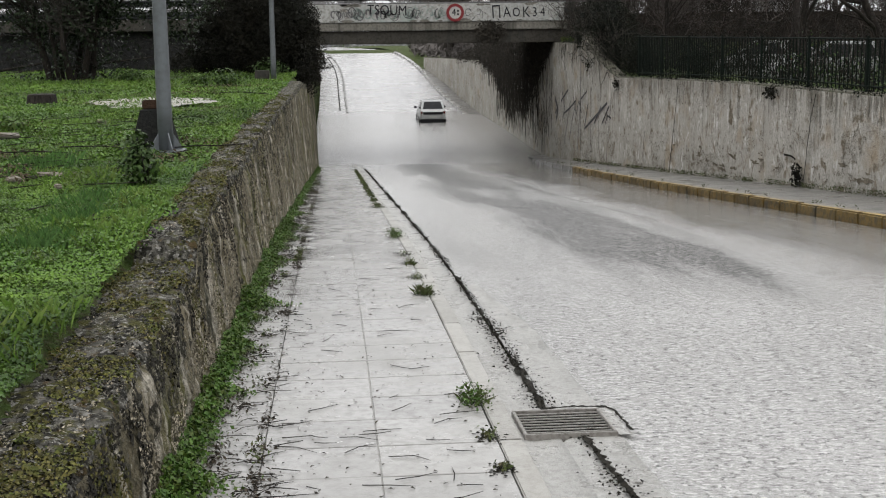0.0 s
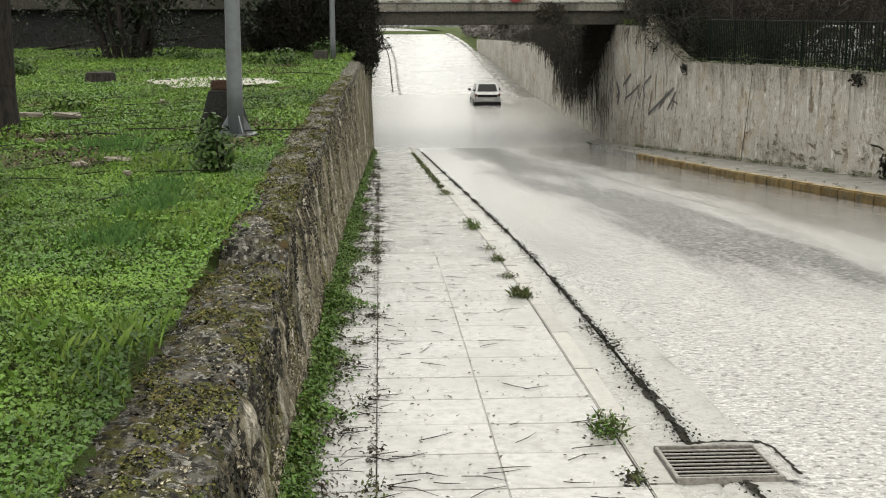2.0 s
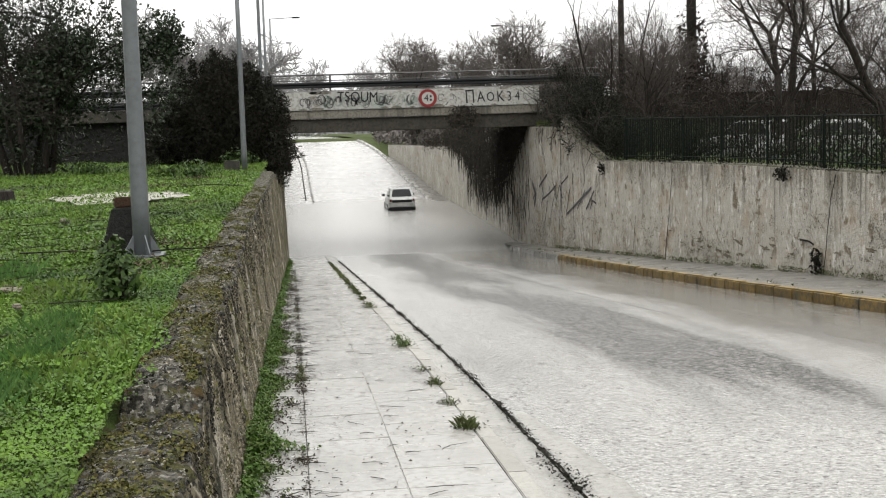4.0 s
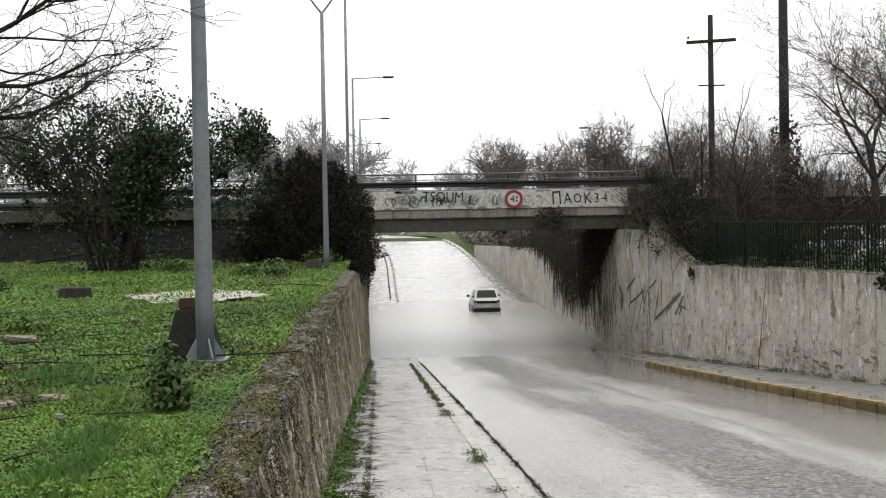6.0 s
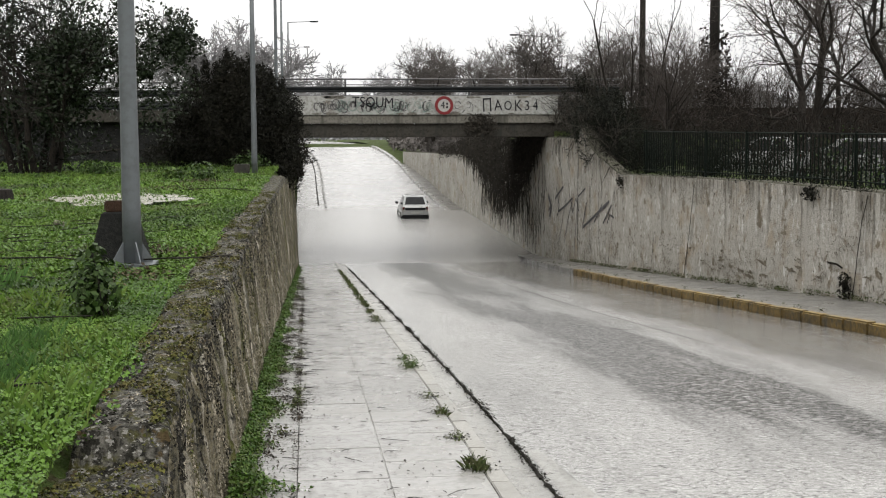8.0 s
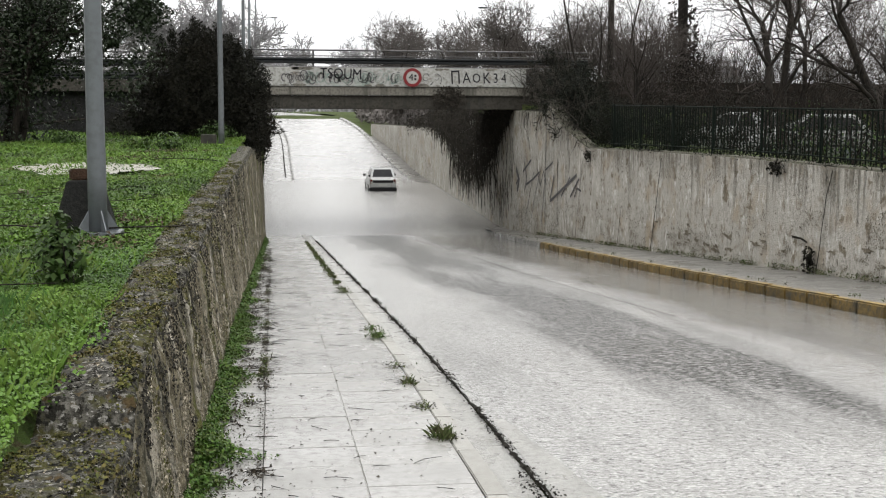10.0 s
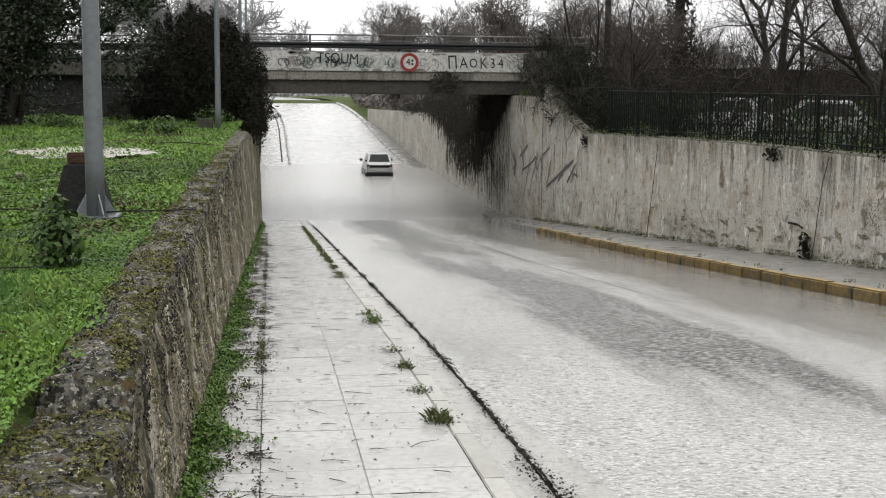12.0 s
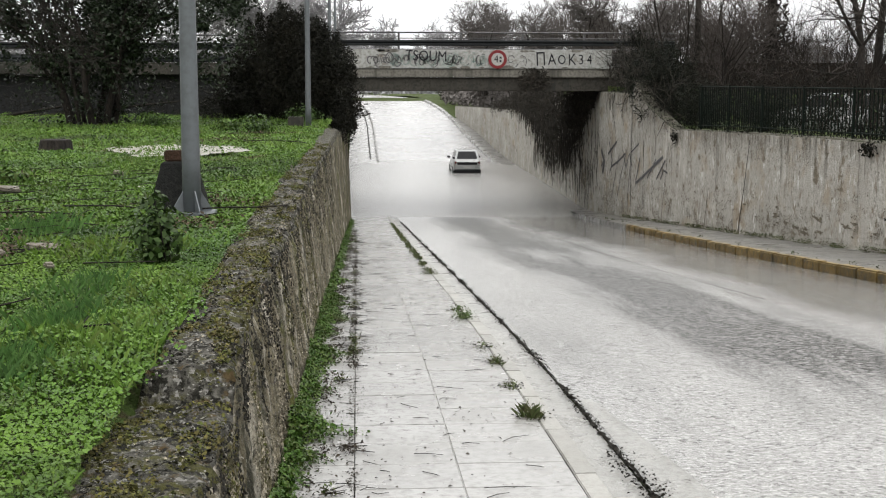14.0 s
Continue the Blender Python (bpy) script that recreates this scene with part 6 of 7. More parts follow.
tagged(fast_mesh("hanging_creeper", v, f, M_IVY), "dark dead creeper hanging down the wall under the bridge", "creeper", kind="stuff")
seg = []
for _ in range(420):
    y = grnd.uniform(45.8, 74)
    z = lerp(y, [45, 57, 60, 70, 82], [4.72, 4.72, 5.3, 4.7, 3.7]) - grnd.uniform(0, 0.6)
    low = lerp(y, [44.8, 46, 48, 50, 52, 56, 59.5, 64, 69, 82], [4.5, 4.0, 2.6, 1.6, 1.2, 1.0, 1.1, 1.9, 2.8, 3.3]) + 0.6 * noise.noise((y * 1.3, 0, 3)) + abs(grnd.gauss(0, 0.35))
    x_off = 0.05 + abs(grnd.gauss(0, 0.2))
    while z > max(low, 0.1):
        y2, z2 = y + grnd.gauss(0, 0.16), z - grnd.uniform(0.15, 0.4)
        seg.append((wall_r(y) - x_off, y, z, wall_r(y2) - x_off, y2, z2, 0.009, 0.007))
        y, z = y2, z2
for _ in range(150):
    y = grnd.uniform(46.5, 66)
    z = grnd.uniform(1.2, 2.6)
    for q in range(5):
        y2, z2 = y + grnd.gauss(0, 0.06), z - grnd.uniform(0.1, 0.4)
        if z2 < 0.05:
            break
        seg.append((wall_r(y) - 0.03, y, z, wall_r(y2) - 0.03, y2, z2, 0.007, 0.005))
        y, z = y2, z2
for _ in range(12):
    y, z = 46.0 + grnd.uniform(-0.9, 1.2), grnd.uniform(1.5, 4.6)
    for q in range(6):
        y2, z2 = y + grnd.gauss(0, 0.1), z - grnd.uniform(0.1, 0.3)
        if z2 < 0.1:
            break
        seg.append((wall_r(y) - 0.03, y, z, wall_r(y2) - 0.03, y2, z2, 0.007, 0.005))
        y, z = y2, z2
v, f = tubes(seg, 4)
tagged(fast_mesh("creeper_stems", v, f, M_IVY), "thin dark creeper stems on the wall", "creeper", kind="stuff")

# creeper caught on the girder
p, d = blob_points(700, (6.4, 44.42, 5.05), (0.65, 0.06, 0.42), 0.95, 0.4, 9)
p[:, 1] = np.minimum(p[:, 1], 44.44)
v, f = leaf_quads(p, rng.normal(size=p.shape) * 0.5 + [0, -1, 0], 0.14, 0.04)
tagged(fast_mesh("girder_creeper", v, f, M_IVY), "dark creeper caught on the bridge girder", "creeper", kind="stuff")

# ---- fence on the retaining wall ----
fence = empty("fence", "dark green steel bar fence on the wall", "fence")
M_FENCE = plain("dark_green_fence_paint", (0.010, 0.016, 0.012), 0.7, 0.0, 0.05)
fence_x = lambda y: wall_r(y) + 0.22
y = 11.0
bar_bm = boxed(-0.009, 0.009, -0.009, 0.009, 0, 1.0)
bar_me = bpy.data.meshes.new("bar")
bar_bm.to_mesh(bar_me)
bar_bm.free()
bar_me.materials.append(M_FENCE)
while y < 31.5:
    base = wall_r_top(y)
    ob = new("bar", bar_me)
    ob.parent = fence
    ob.location = (fence_x(y), y, base + 0.06)
    ob.scale = (1, 1, 4.86 - base - 0.06)
    y += 0.17
for k in range(9):
    y = 11.2 + 2.5 * k
    part("post", boxed(fence_x(y) - 0.022, fence_x(y) + 0.022, y - 0.022, y + 0.022, wall_r_top(y), 4.9, bevel=0.005), M_FENCE, fence)
for ya, yb in ((11, 20), (20, 27), (27, 31.5)):
    for zo, top in ((0, True), (0.14, False)):
        za, zb = (4.86, 4.86) if top else (wall_r_top(ya) + zo, wall_r_top(yb) + zo)
        part("rail", rodded((fence_x(ya), ya, za), (fence_x(yb), yb, zb), 0.013, n=6), M_FENCE, fence)

# ---- thicket, trees and poles behind the fence ----
seg = []
trnd = random.Random(31)
for _ in range(1700):
    x, y = trnd.uniform(9.4, 24), trnd.uniform(15, 62)
    if 44.5 < y < 57 and x < 10.4:
        continue
    x = max(x, wall_r(y) + 0.6)
    z = 3.7 if not 44.5 < y < 57 else 5.3
    h = trnd.uniform(0.6, 2.2) if y < 36 else trnd.uniform(1.0, 3.4)
    d = Vector((trnd.gauss(0, 0.25), trnd.gauss(0, 0.25), 1)).normalized()
    p = Vector((x, y, z))
    r = trnd.uniform(0.008, 0.022)
    for q in range(4):
        d = (d + Vector((trnd.gauss(0, 0.2), trnd.gauss(0, 0.2), trnd.gauss(0, 0.12)))).normalized()
        n_ = p + d * h / 4
        seg.append((*p, *n_, r, r * 0.8))
        for _k in range(3):
            s = (d + Vector((trnd.gauss(0, 0.9), trnd.gauss(0, 0.9), trnd.gauss(0.1, 0.5)))).normalized()
            e = n_ + s * h * trnd.uniform(0.1, 0.3)
            seg.append((*n_, *e, r * 0.5, r * 0.3))
        p, r = n_, r * 0.8
v, f = tubes(seg, 3)
tagged(fast_mesh("thicket", v, f, M_THICKET), "dense bare brown thicket behind the fence", "thicket", kind="stuff")
n = 9000
c = np.stack([rng.uniform(9.3, 22, n), rng.uniform(20, 60, n), np.zeros(n)], 1)
c[:, 0] = np.maximum(c[:, 0], np.array([wall_r(v) for v in c[:, 1]]) + 0.5)
top = np.array([1.3 + 1.3 * noise.noise((a * 0.35, b * 0.3, 5)) + 0.6 * noise.noise((a * 1.1, b * 1.1, 2)) for a, b, _ in c]) + np.interp(c[:, 1], [20, 30, 42], [-0.8, 0.1, 0.9])
c[:, 2] = 3.7 + rng.uniform(0, 1, n) ** 0.7 * np.maximum(top, 0.2)
keep = np.array([noise.noise(Vector(p) * 0.9) > -0.12 for p in c]) & ~((c[:, 1] > 44) & (c[:, 1] < 57) & (c[:, 0] < 10.2))
c = c[keep]
s = 0.12 * rng.uniform(0.4, 1.3, len(c))
v, f = leaf_quads(c, rng.normal(size=c.shape), s, s * 0.3)
tagged(fast_mesh("dry_leaves", v, f, M_THICKET), "dry brown leaves caught in the thicket", "leaves", kind="stuff")
# green undergrowth at the fence's foot
n = 22000
c = np.stack([rng.uniform(9.15, 12.5, n), rng.uniform(11, 42, n), np.zeros(n)], 1)
c[:, 0] = np.maximum(c[:, 0], np.array([wall_r(v) for v in c[:, 1]]) + 0.4)
c[:, 2] = 3.72 + rng.uniform(0, 1, n) * np.array([max(0.05, 0.7 + 0.9 * noise.noise((b * 0.6, a * 0.6, 5)) + 0.5 * noise.noise((b * 1.9, a * 1.9, 5)) + 0.25 * (a - 9.2)) for a, b, _ in c])
c = c[np.array([noise.noise(Vector(q) * 1.5) + 0.6 * noise.noise(Vector(q) * 4) > 0.05 for q in c])]
v, f = leaf_quads(c, rng.normal(size=c.shape) + [0, 0, 0.5], 0.075, 0.03)
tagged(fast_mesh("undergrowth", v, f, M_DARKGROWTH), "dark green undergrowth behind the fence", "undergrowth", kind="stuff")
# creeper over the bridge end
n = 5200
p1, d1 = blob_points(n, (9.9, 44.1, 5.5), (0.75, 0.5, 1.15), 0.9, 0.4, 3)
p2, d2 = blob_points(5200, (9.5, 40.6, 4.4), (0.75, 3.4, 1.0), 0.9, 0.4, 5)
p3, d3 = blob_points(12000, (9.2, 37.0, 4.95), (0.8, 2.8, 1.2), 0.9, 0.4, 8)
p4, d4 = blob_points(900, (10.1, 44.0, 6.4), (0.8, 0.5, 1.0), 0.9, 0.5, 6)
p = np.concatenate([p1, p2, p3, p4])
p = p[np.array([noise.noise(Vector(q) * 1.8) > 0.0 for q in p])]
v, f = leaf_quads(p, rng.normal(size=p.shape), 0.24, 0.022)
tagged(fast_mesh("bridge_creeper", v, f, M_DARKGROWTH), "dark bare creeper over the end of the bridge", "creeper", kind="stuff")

# bare creeper stems trailing over the wall's sloping end and the parapet
seg = []
for _ in range(260):
    y = trnd.uniform(33.8, 44.2)
    p = Vector((wall_r(y) + trnd.uniform(0.0, 0.7), y, wall_r_top(y) + trnd.uniform(0.0, 0.9)))
    d = Vector((trnd.gauss(-0.1, 0.4), trnd.gauss(0, 0.5), trnd.choice((-0.7, 1.0, 1.0, 1.0, 1.0)))).normalized()
    r = trnd.uniform(0.006, 0.016)
    for q in range(trnd.randint(4, 8)):
        d = (d + Vector((trnd.gauss(0, 0.3), trnd.gauss(0, 0.35), trnd.gauss(-0.04, 0.25)))).normalized()
        e = p + d * trnd.uniform(0.15, 0.36)
        e.x = max(e.x, wall_r(e.y) - 0.12) if e.z < wall_r_top(e.y) + 0.1 else e.x
        if e.x > wall_r(e.y) and e.z < wall_r_top(e.y):
            e.x = wall_r(e.y) - 0.03
        seg.append((*p, *e, r, r * 0.85))
        p, r = e, r * 0.85
v, f = tubes(seg, 4)
tagged(fast_mesh("creeper_stems", v, f, M_IVY), "dark bare creeper stems trailing over the wall end", "creeper", kind="stuff")
# bright green leaves low behind the fence
n = 5000
c = np.stack([rng.uniform(9.4, 12.0, n), rng.uniform(11, 24, n), np.zeros(n)], 1)
c[:, 2] = 3.85 + rng.uniform(0, 1, n) * np.array([max(0.1, 0.7 + 1.1 * noise.noise((b * 0.5, a * 0.5, 25))) for a, b, _ in c])
c = c[np.array([noise.noise(Vector(q) * 1.3) + 0.5 * noise.noise(Vector(q) * 3.5) > 0.16 for q in c])]
v, f = leaf_quads(c, rng.normal(size=c.shape) + [0, 0, 0.5], 0.07, 0.035)
tagged(fast_mesh("undergrowth", v, f, M_SHRUB), "green leafy undergrowth behind the fence", "undergrowth", kind="stuff")

tree_a = bare_tree("bare_tree", 4, 7.5, 0.15, "bare brown tree with dense upright branches", group="bare trees", top=4, spread=0.42, kids=(2, 4), ratio=0.66)
tree_b = bare_tree("bare_tree", 8, 8.5, 0.17, "bare brown tree with dense upright branches", group="bare trees", top=4, spread=0.5, kids=(2, 5), ratio=0.62)
tree_c = bare_tree("bare_tree", 15, 6.0, 0.10, "slim bare tree with fine twigs", group="bare trees", top=4, spread=0.4, kids=(2, 4), ratio=0.68)
tree_a.location, tree_b.location, tree_c.location = (14.4, 33.5, 3.7), (16.2, 39.0, 3.7), (11.6, 38.5, 3.7)
tree_c.scale = (0.75, 0.75, 0.72)
spots = [(tree_a, 13.4, 25.5, 0.55), (tree_c, 15.6, 28.5, 0.8), (tree_c, 13.4, 43.0, 0.9), (tree_a, 19.5, 44.0, 0.9),
         (tree_b, 12.8, 61.0, 0.7), (tree_a, 16.0, 63.0, 0.7), (tree_c, 21.0, 60.0, 0.9), (tree_a, 28.0, 58.0, 0.9), (tree_c, 11.6, 47.5, 0.5)]
for k, (src, x, y, s) in enumerate(spots):
    copy_thing(src, Matrix.LocRotScale((x, y, 3.7), Euler((0, 0, k * 1.9)), (s, s, s * (0.9 + 0.05 * (k % 4)))))
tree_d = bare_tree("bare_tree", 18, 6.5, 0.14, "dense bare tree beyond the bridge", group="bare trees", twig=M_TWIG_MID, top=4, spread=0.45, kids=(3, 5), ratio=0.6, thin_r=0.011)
tree_d.location = (9.8, 92, 4.0)
for k in range(16):
    x, y = 8.2 + 1.07 * k + 1.5 * math.sin(k * 2.1), 84 + 7 * math.sin(k * 1.3)
    s = 0.82 + 0.12 * math.sin(k * 3.3)
    copy_thing(tree_d, Matrix.LocRotScale((x, y, 4.0), Euler((0, 0, k * 1.1)), (s * 1.25, s * 1.25, s * 1.15)))
# leaning thick trunk by the fence
lean = bare_tree("leaning_tree", 44, 9.0, 0.17, "bare tree with a thick dark leaning trunk", twig=M_BARK, top=3, spread=0.5, kids=(2, 3), lean=(-0.22, 0.0))
lean.location, lean.scale = (13.2, 24.6, 3.7), (0.75, 0.75, 0.75)
copy_thing(lean, Matrix.LocRotScale((14.5, 25.6, 3.7), Euler((0.1, 0.2, 1.2)), (0.7, 0.7, 0.8)))
# saplings at the bridge end
sap = bare_tree("sapling", 12, 9.5, 0.06, "tall thin bare sapling beside the bridge", group="saplings", top=2, spread=0.28, kids=(1, 3), ratio=0.34)
sap.location = (11.2, 43.4, 4.0)
for x, y, s, a in ((11.7, 43.9, 0.82, 2.0), (12.0, 42.6, 0.95, 4.0), (10.6, 42.2, 0.6, 1.0), (12.5, 43.4, 0.7, 3.0)):
    copy_thing(sap, Matrix.LocRotScale((x, y, 3.9), Euler((0, 0, a)), (s, s, s)))

# poles behind the fence
M_POLEWOOD = mat("dark_wet_pole_wood", [(0.03, 0.026, 0.022), (0.04, 0.035, 0.03), (0.02, 0.018, 0.016)], (2, 20), (0.6, 0.85), 0.4, 30, stretch=(1, 1, 0.2))
up = empty("utility_pole", "dark wooden utility pole with two crossarms", "utility pole", at=(15.4, 56, 5.2))
part("pole", lathe(bmesh.new(), [(0.15, -0.5), (0.14, 4), (0.115, 8.95)], 14), M_POLEWOOD, up, smooth=True)
part("crossarm", boxed(-1.13, 1.13, -0.09, 0.05, -0.07, 0.07, bevel=0.01, m=pose(0, -0.1, 7.75, 0, -3, 0)), M_POLEWOOD, up)
part("crossarm", boxed(-0.6, 0.6, -0.05, 0.03, -0.03, 0.03, m=pose(0, -0.1, 5.75)), M_POLEWOOD, up)
for e in (-1, 1):
    part("brace", rodded((e * 0.1, -0.12, 7.1), (e * 0.55, -0.12, 7.7), 0.015, n=6), M_DARKSTEEL, up)
    part("insulator", lathe(bmesh.new(), [(0.03, 0), (0.05, 0.04), (0.03, 0.1)], 10, (e * 1.05, -0.1, 7.82 - e * 0.05)), M_DARKSTEEL, up)
mast = empty("pole_mast", "thick dark wooden pole overgrown with creeper", "pole", at=(15.85, 47.07, 3.7))
part("pole", lathe(bmesh.new(), [(0.2, -0.5), (0.19, 6), (0.15, 13)], 16), M_POLEWOOD, mast, smooth=True)
p, d = blob_points(2600, (0, 0, 2.6), (0.75, 0.6, 2.5), 0.9, 0.4, 2)
v, f = leaf_quads(p, rng.normal(size=p.shape), 0.16, 0.09)
fast_mesh("creeper", v, f, M_THICKET, mast, "brown dry creeper")

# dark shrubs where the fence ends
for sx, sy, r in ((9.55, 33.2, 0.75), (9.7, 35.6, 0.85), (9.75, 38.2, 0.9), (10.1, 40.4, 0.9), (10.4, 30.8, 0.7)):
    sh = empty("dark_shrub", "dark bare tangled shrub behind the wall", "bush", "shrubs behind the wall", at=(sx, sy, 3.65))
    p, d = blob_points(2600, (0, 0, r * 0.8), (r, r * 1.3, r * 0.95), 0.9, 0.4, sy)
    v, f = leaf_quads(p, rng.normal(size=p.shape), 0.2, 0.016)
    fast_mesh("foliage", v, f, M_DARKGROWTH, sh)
    v, f = tubes([(0, 0, -0.1, *(rng.normal(0, 0.4, 3) * r + [0, 0, r * 1.4]), 0.02, 0.008) for _ in range(14)], 4)
    tagged(fast_mesh("branching", v, f, M_BARK, sh), kind="stuff")

# ---- cars ----
M_GLASS = mat("dark_car_glass", [(0.02, 0.022, 0.025), (0.03, 0.032, 0.035), (0.02, 0.02, 0.02)], (2, 20), (0.04, 0.08), 0.0, spec=0.12)
M_TYRE = plain("black_rubber", (0.015, 0.015, 0.015), 0.8)
M_TRIM = plain("black_plastic_trim", (0.02, 0.02, 0.022), 0.5)
M_TAIL = plain("red_tail_lamp", (0.16, 0.012, 0.012), 0.2)
M_PLATE = plain("pale_number_plate", (0.55, 0.55, 0.52), 0.4)
M_SILVER = mat("dull_silver_car_paint", [(0.45, 0.46, 0.46), (0.4, 0.41, 0.41), (0.34, 0.345, 0.34)], (1.5, 30), (0.25, 0.4), 0.02, metal=0.15, coat=0.6)
M_WHITECAR = mat("white_car_paint", [(0.62, 0.63, 0.64), (0.58, 0.59, 0.6), (0.5, 0.5, 0.5)], (1.5, 30), (0.25, 0.4), 0.02, coat=0.6)


def loft(rings, cap=True):
    bm = bmesh.new()
    rows = [[bm.verts.new(p) for p in r] for r in rings]
    n = len(rows[0])
    for a, b in zip(rows, rows[1:]):
        for k in range(n):
            bm.faces.new((a[k], a[(k + 1) % n], b[(k + 1) % n], b[k]))
    if cap:
        bm.faces.new(rows[0][::-1])
        bm.faces.new(rows[-1])
    return bm


def pane(corners, out, material, name, parent, thick=0.012):
    """A pane of glass through four corners, set proud by out."""
    n = (Vector(corners[1]) - Vector(corners[0])).cross(Vector(corners[3]) - Vector(corners[0])).normalized()
    if n.dot(Vector(out)) < 0:
        n = -n
    bm = bmesh.new()
    lo = [bm.verts.new(Vector(c) - n * 0.004) for c in corners]
    hi = [bm.verts.new(Vector(c) + n * thick) for c in corners]
    bm.faces.new(lo)
    bm.faces.new(hi)
    for k in range(4):
        bm.faces.new((lo[k], lo[(k + 1) % 4], hi[(k + 1) % 4], hi[k]))
    return part(name, bm, material, parent)


def hatchback(at, turn, paint, label, group=""):
    """A small hatchback, tail at y = 0, nose towards +y."""
    car = empty("car", label, "car", group, at=at)
    car.rotation_euler = (0, 0, turn)

    def ring(y, w, z0, z1, z2):
        return [(-w * 0.9, y, z0), (w * 0.9, y, z0), (w, y, z0 + 0.14), (w, y, z1 - 0.16), (w * 0.965, y, z1 - 0.02), (w * 0.9, y, z2), (-w * 0.9, y, z2), (-w * 0.965, y, z1 - 0.02), (-w, y, z1 - 0.16), (-w, y, z0 + 0.14)]

    body = loft([ring(0.0, 0.70, 0.34, 0.80, 0.84), ring(0.05, 0.76, 0.28, 0.88, 0.92), ring(0.35, 0.795, 0.25, 0.93, 0.95), ring(1.2, 0.80, 0.23, 0.92, 0.94), ring(2.5, 0.80, 0.23, 0.90, 0.92), ring(3.2, 0.785, 0.25, 0.80, 0.83), ring(3.65, 0.74, 0.28, 0.70, 0.73), ring(3.78, 0.66, 0.34, 0.62, 0.64)])
    b = part("body", body, paint, car, smooth=False)
    wb, wt, zb, zt = 0.735, 0.60, 0.925, 1.39
    lo = [(-wb, 0.10, zb), (wb, 0.10, zb), (wb, 2.72, zb - 0.02), (-wb, 2.72, zb - 0.02)]
    hi = [(-wt, 0.52, zt), (wt, 0.52, zt), (wt, 1.95, zt), (-wt, 1.95, zt)]
    top = [(-wt * 0.86, 0.62, zt + 0.035), (wt * 0.86, 0.62, zt + 0.035), (wt * 0.86, 1.85, zt + 0.035), (-wt * 0.86, 1.85, zt + 0.035)]
    part("cabin", loft([lo, hi, top]), paint, b)

    def on(k0, k1, u, f):
        a, c = Vector(lo[k0]).lerp(Vector(lo[k1]), u), Vector(hi[k0]).lerp(Vector(hi[k1]), u)
        return a.lerp(c, f)

    rw = pane([on(0, 1, 0.08, 0.14), on(0, 1, 0.92, 0.14), on(0, 1, 0.90, 0.9), on(0, 1, 0.10, 0.9)], (0, -1, 0.3), M_GLASS, "rear_window", car)
    part("wiper", rodded(on(0, 1, 0.5, 0.14) + Vector((0, -0.03, 0)), on(0, 1, 0.75, 0.3) + Vector((0, -0.03, 0)), 0.008, n=6), M_TRIM, rw)
    pane([on(3, 2, 0.07, 0.1), on(3, 2, 0.93, 0.1), on(3, 2, 0.91, 0.92), on(3, 2, 0.09, 0.92)], (0, 1, 0.3), M_GLASS, "windscreen", car)
    for k0, k1, sx in ((1, 2, 1), (0, 3, -1)):
        pane([on(k0, k1, 0.08, 0.1), on(k0, k1, 0.42, 0.1), on(k0, k1, 0.42, 0.88), on(k0, k1, 0.12, 0.88)], (sx, 0, 0.2), M_GLASS, "side_window", car)
        pane([on(k0, k1, 0.46, 0.1), on(k0, k1, 0.90, 0.1), on(k0, k1, 0.86, 0.88), on(k0, k1, 0.46, 0.88)], (sx, 0, 0.2), M_GLASS, "side_window", car)
        d = part("door", boxed(sx * 0.806 - 0.006, sx * 0.806 + 0.006, 1.25, 2.45, 0.36, 0.76, bevel=0.004), paint, car)
        part("handle", boxed(sx * 0.82 - 0.012, sx * 0.82 + 0.012, 1.32, 1.48, 0.68, 0.71, bevel=0.006), M_TRIM, d)
        part("side_strip", boxed(sx * 0.815 - 0.008, sx * 0.815 + 0.008, 0.7, 3.0, 0.5, 0.56), M_TRIM, car)
        m = part("mirror", boxed(-0.09, 0.09, -0.05, 0.05, -0.06, 0.06, bevel=0.025, m=pose(sx * 0.9, 2.42, 0.98)), M_TRIM, car)
        t = part("tail_lamp", boxed(-0.075, 0.075, -0.03, 0.05, -0.11, 0.11, bevel=0.012, m=pose(sx * 0.655, 0.03, 0.755)), M_TAIL, car)
        part("lamp_strip", boxed(-0.06, 0.06, -0.036, -0.028, -0.03, 0.03, m=pose(sx * 0.655, 0.03, 0.70)), M_PLATE, t)
        part("headlamp", boxed(-0.14, 0.14, -0.06, 0.05, -0.06, 0.06, bevel=0.015, m=pose(sx * 0.5, 3.72, 0.57)), M_PLATE, car)
        for y in (0.68, 3.05):
            w = part("tyre", rodded((sx * 0.66, y, 0.29), (sx * 0.815, y, 0.29), 0.29, n=28), M_TYRE, car)
            part("rim", rodded((sx * 0.805, y, 0.29), (sx * 0.825, y, 0.29), 0.18, 0.16, 20), M_STEEL, w)
    part("garnish", boxed(-0.58, 0.58, -0.012, 0.05, 0.70, 0.83, bevel=0.008), M_TRIM, car, "black tailgate panel")
    # black trim colour here carries the shadow low on the tail
    bp = part("rear_bumper", boxed(-0.79, 0.79, -0.09, 0.22, 0.27, 0.47, bevel=0.03), M_TRIM, car, "dark bumper, coloured for the shadow low on the car")
    part("bumper_strip", boxed(-0.75, 0.75, -0.098, -0.085, 0.40, 0.43), M_DARKSTEEL, bp)
    part("sill", boxed(-0.72, 0.72, -0.02, 0.3, 0.24, 0.365, bevel=0.02), M_TRIM, car)
    part("front_bumper", boxed(-0.76, 0.76, 3.55, 3.86, 0.30, 0.52, bevel=0.04), paint, car)
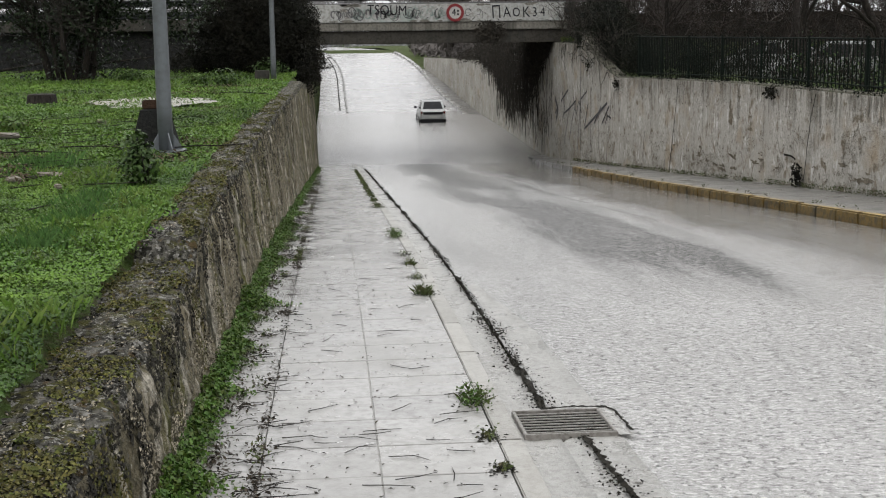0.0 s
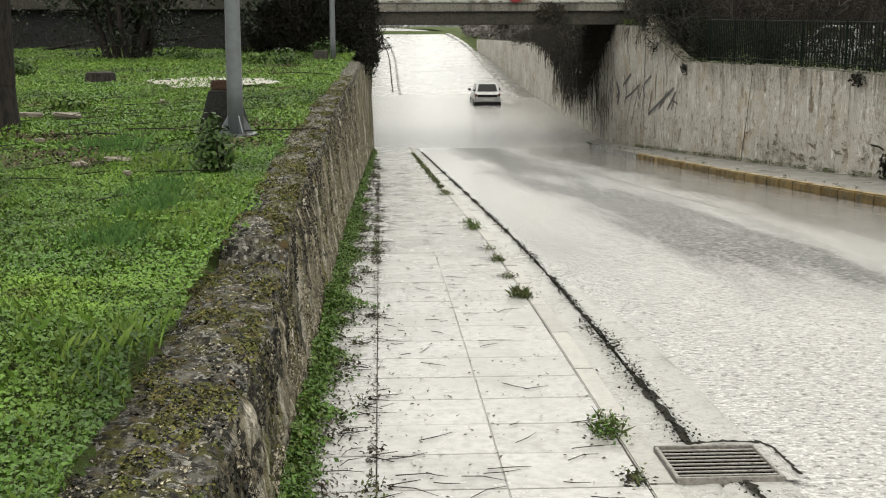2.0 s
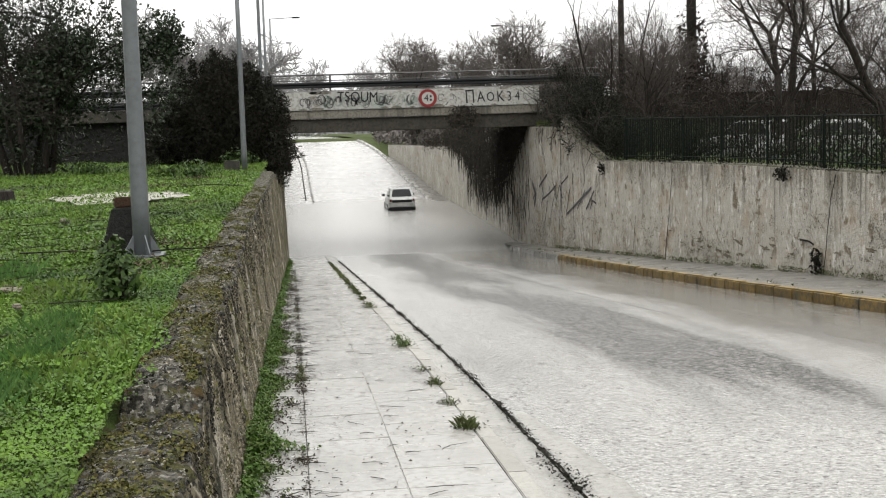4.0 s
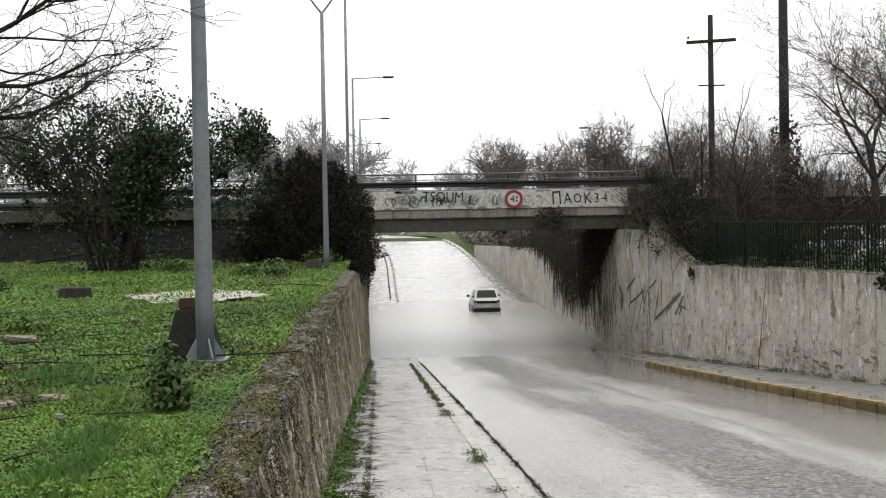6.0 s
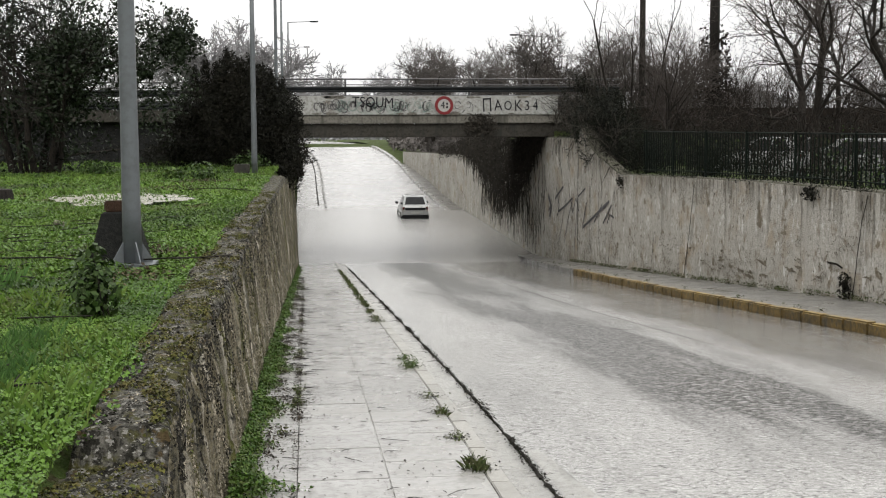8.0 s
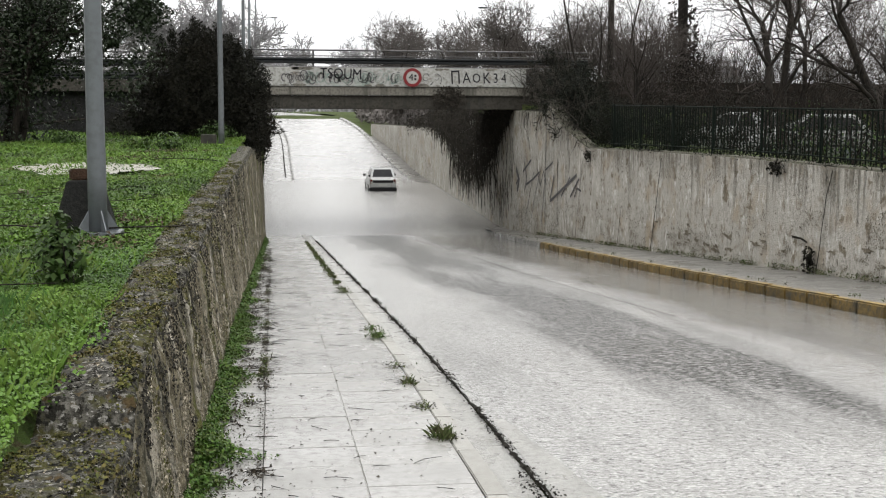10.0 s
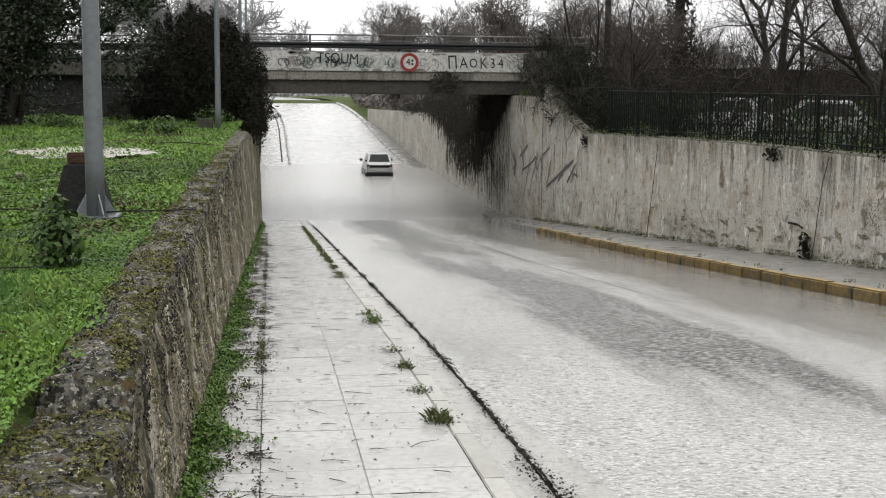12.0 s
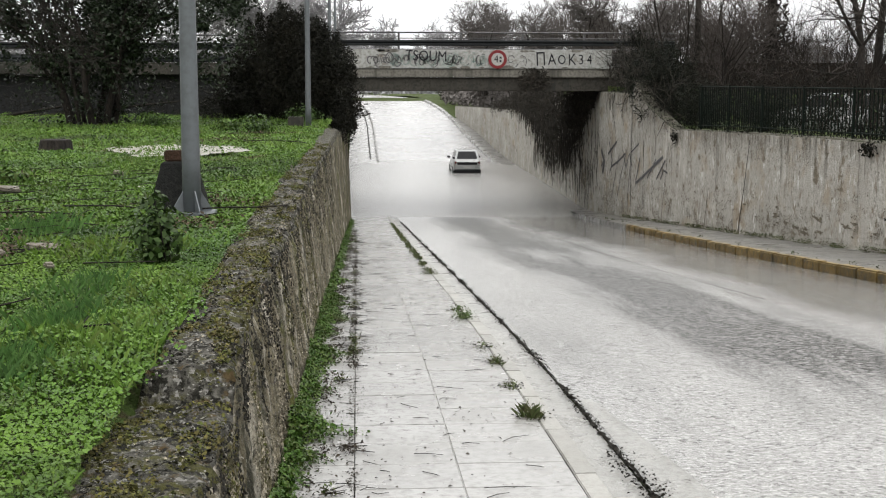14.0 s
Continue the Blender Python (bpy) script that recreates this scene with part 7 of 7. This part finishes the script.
    part("number_plate", boxed(-0.25, 0.25, -0.03, -0.004, 0.52, 0.62), M_PLATE, car)
    for e in (-1, 1):
        part("headrest", boxed(-0.12, 0.12, -0.05, 0.05, -0.09, 0.09, bevel=0.03, m=pose(e * 0.35, 0.9, 1.05)), M_TRIM, car)
    return car


hatchback((6.06, 68.15, level(69) - 0.03), 0.0, M_SILVER, "dull silver hatchback standing in flood water").scale = (0.94, 1.0, 1.08)
for x, y, a, p, lab in ((16.6, 39.0, 0.5, M_WHITECAR, "white parked hatchback behind the fence"), (17.4, 34.0, 1.2, M_SILVER, "silver parked hatchback behind the fence")):
    hatchback((x, y, 3.2), a, p, lab, "parked cars")
hatchback((7.2, 188, 3.28), 0.35, M_WHITECAR, "white car at the far end of the road")

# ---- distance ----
# the far trees wear the branch colour lightened for haze
far_a = bare_tree("far_tree", 33, 11, 0.22, "leafless tree far behind the bridge, paled for haze", group="far trees", twig=M_TWIG_HAZED, bark=M_TWIG_HAZED, top=4, spread=0.5, kids=(3, 5), ratio=0.6, thin_r=0.03)
far_b = bare_tree("far_tree", 37, 10, 0.2, "leafless tree far behind the bridge, paled for haze", group="far trees", twig=M_TWIG_HAZED, bark=M_TWIG_HAZED, top=4, spread=0.45, kids=(3, 5), ratio=0.62, thin_r=0.03)
far_a.location, far_b.location = (-14.5, 118, 3.6), (-8.2, 125, 3.6)
frnd = random.Random(77)
for k in range(46):
    x, y = -75 + 3.6 * k + frnd.uniform(-2, 2), frnd.uniform(170, 240)
    s = frnd.uniform(0.7, 1.0)
    copy_thing((far_a, far_b)[k % 2], Matrix.LocRotScale((x, y, 3.2), Euler((0, 0, k * 1.7)), (s, s, s)))
for x, y, s in ((-4.5, 128, 1.15), (-22, 114, 1.2), (-33, 110, 1.3), (-41, 120, 1.3), (-11, 122, 1.2)):
    copy_thing(far_b, Matrix.LocRotScale((x, y, 3.4), Euler((0, 0, x)), (s, s, s)))
n = 32000
c = np.stack([rng.uniform(-90, 110, n), rng.uniform(160, 200, n), np.zeros(n)], 1)
c[:, 2] = 3.2 + rng.uniform(0, 1, n) * np.array([2.2 + 1.6 * noise.noise((a * 0.1, b * 0.05, 2)) for a, b, _ in c])
v, f = leaf_quads(c, rng.normal(size=c.shape), 0.55, 0.3)
# scrub colour lifted towards grey to stand for haze
M_SCRUB_HAZED = mat("haze_paled_scrub", [(0.5, 0.5, 0.52), (0.44, 0.44, 0.46), (0.36, 0.36, 0.37)], (0.1, 2), (0.8, 1), 0.0, island=0.3)
tagged(fast_mesh("far_scrub", v, f, M_SCRUB_HAZED), "scrub in the far distance, paled for haze", "scrub", kind="stuff")
n = 22000
c = np.stack([rng.uniform(8.2, 40, n), rng.uniform(70, 128, n), np.zeros(n)], 1)
c[:, 0] = np.maximum(c[:, 0], np.array([wall_r(v) + 0.4 for v in c[:, 1]]))
c[:, 2] = 3.0 + rng.uniform(0, 1, n) * np.interp(c[:, 0] - 8, [0, 2, 8], [0.9, 1.6, 3.0])
v, f = leaf_quads(c, rng.normal(size=c.shape), 0.6, 0.2)
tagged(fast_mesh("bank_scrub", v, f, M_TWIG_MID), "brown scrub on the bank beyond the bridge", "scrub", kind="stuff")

# the lawn goes on behind and beside
lawn("clover", 50000, (-16, -0.8), (-12, -0.5), 0.05, 0.09, M_CLOVER, "dense fresh green clover on the lawn")
lawn("clover", 26000, (-12, -4.2), (-0.5, 8), 0.05, 0.09, M_CLOVER, "dense fresh green clover on the lawn")
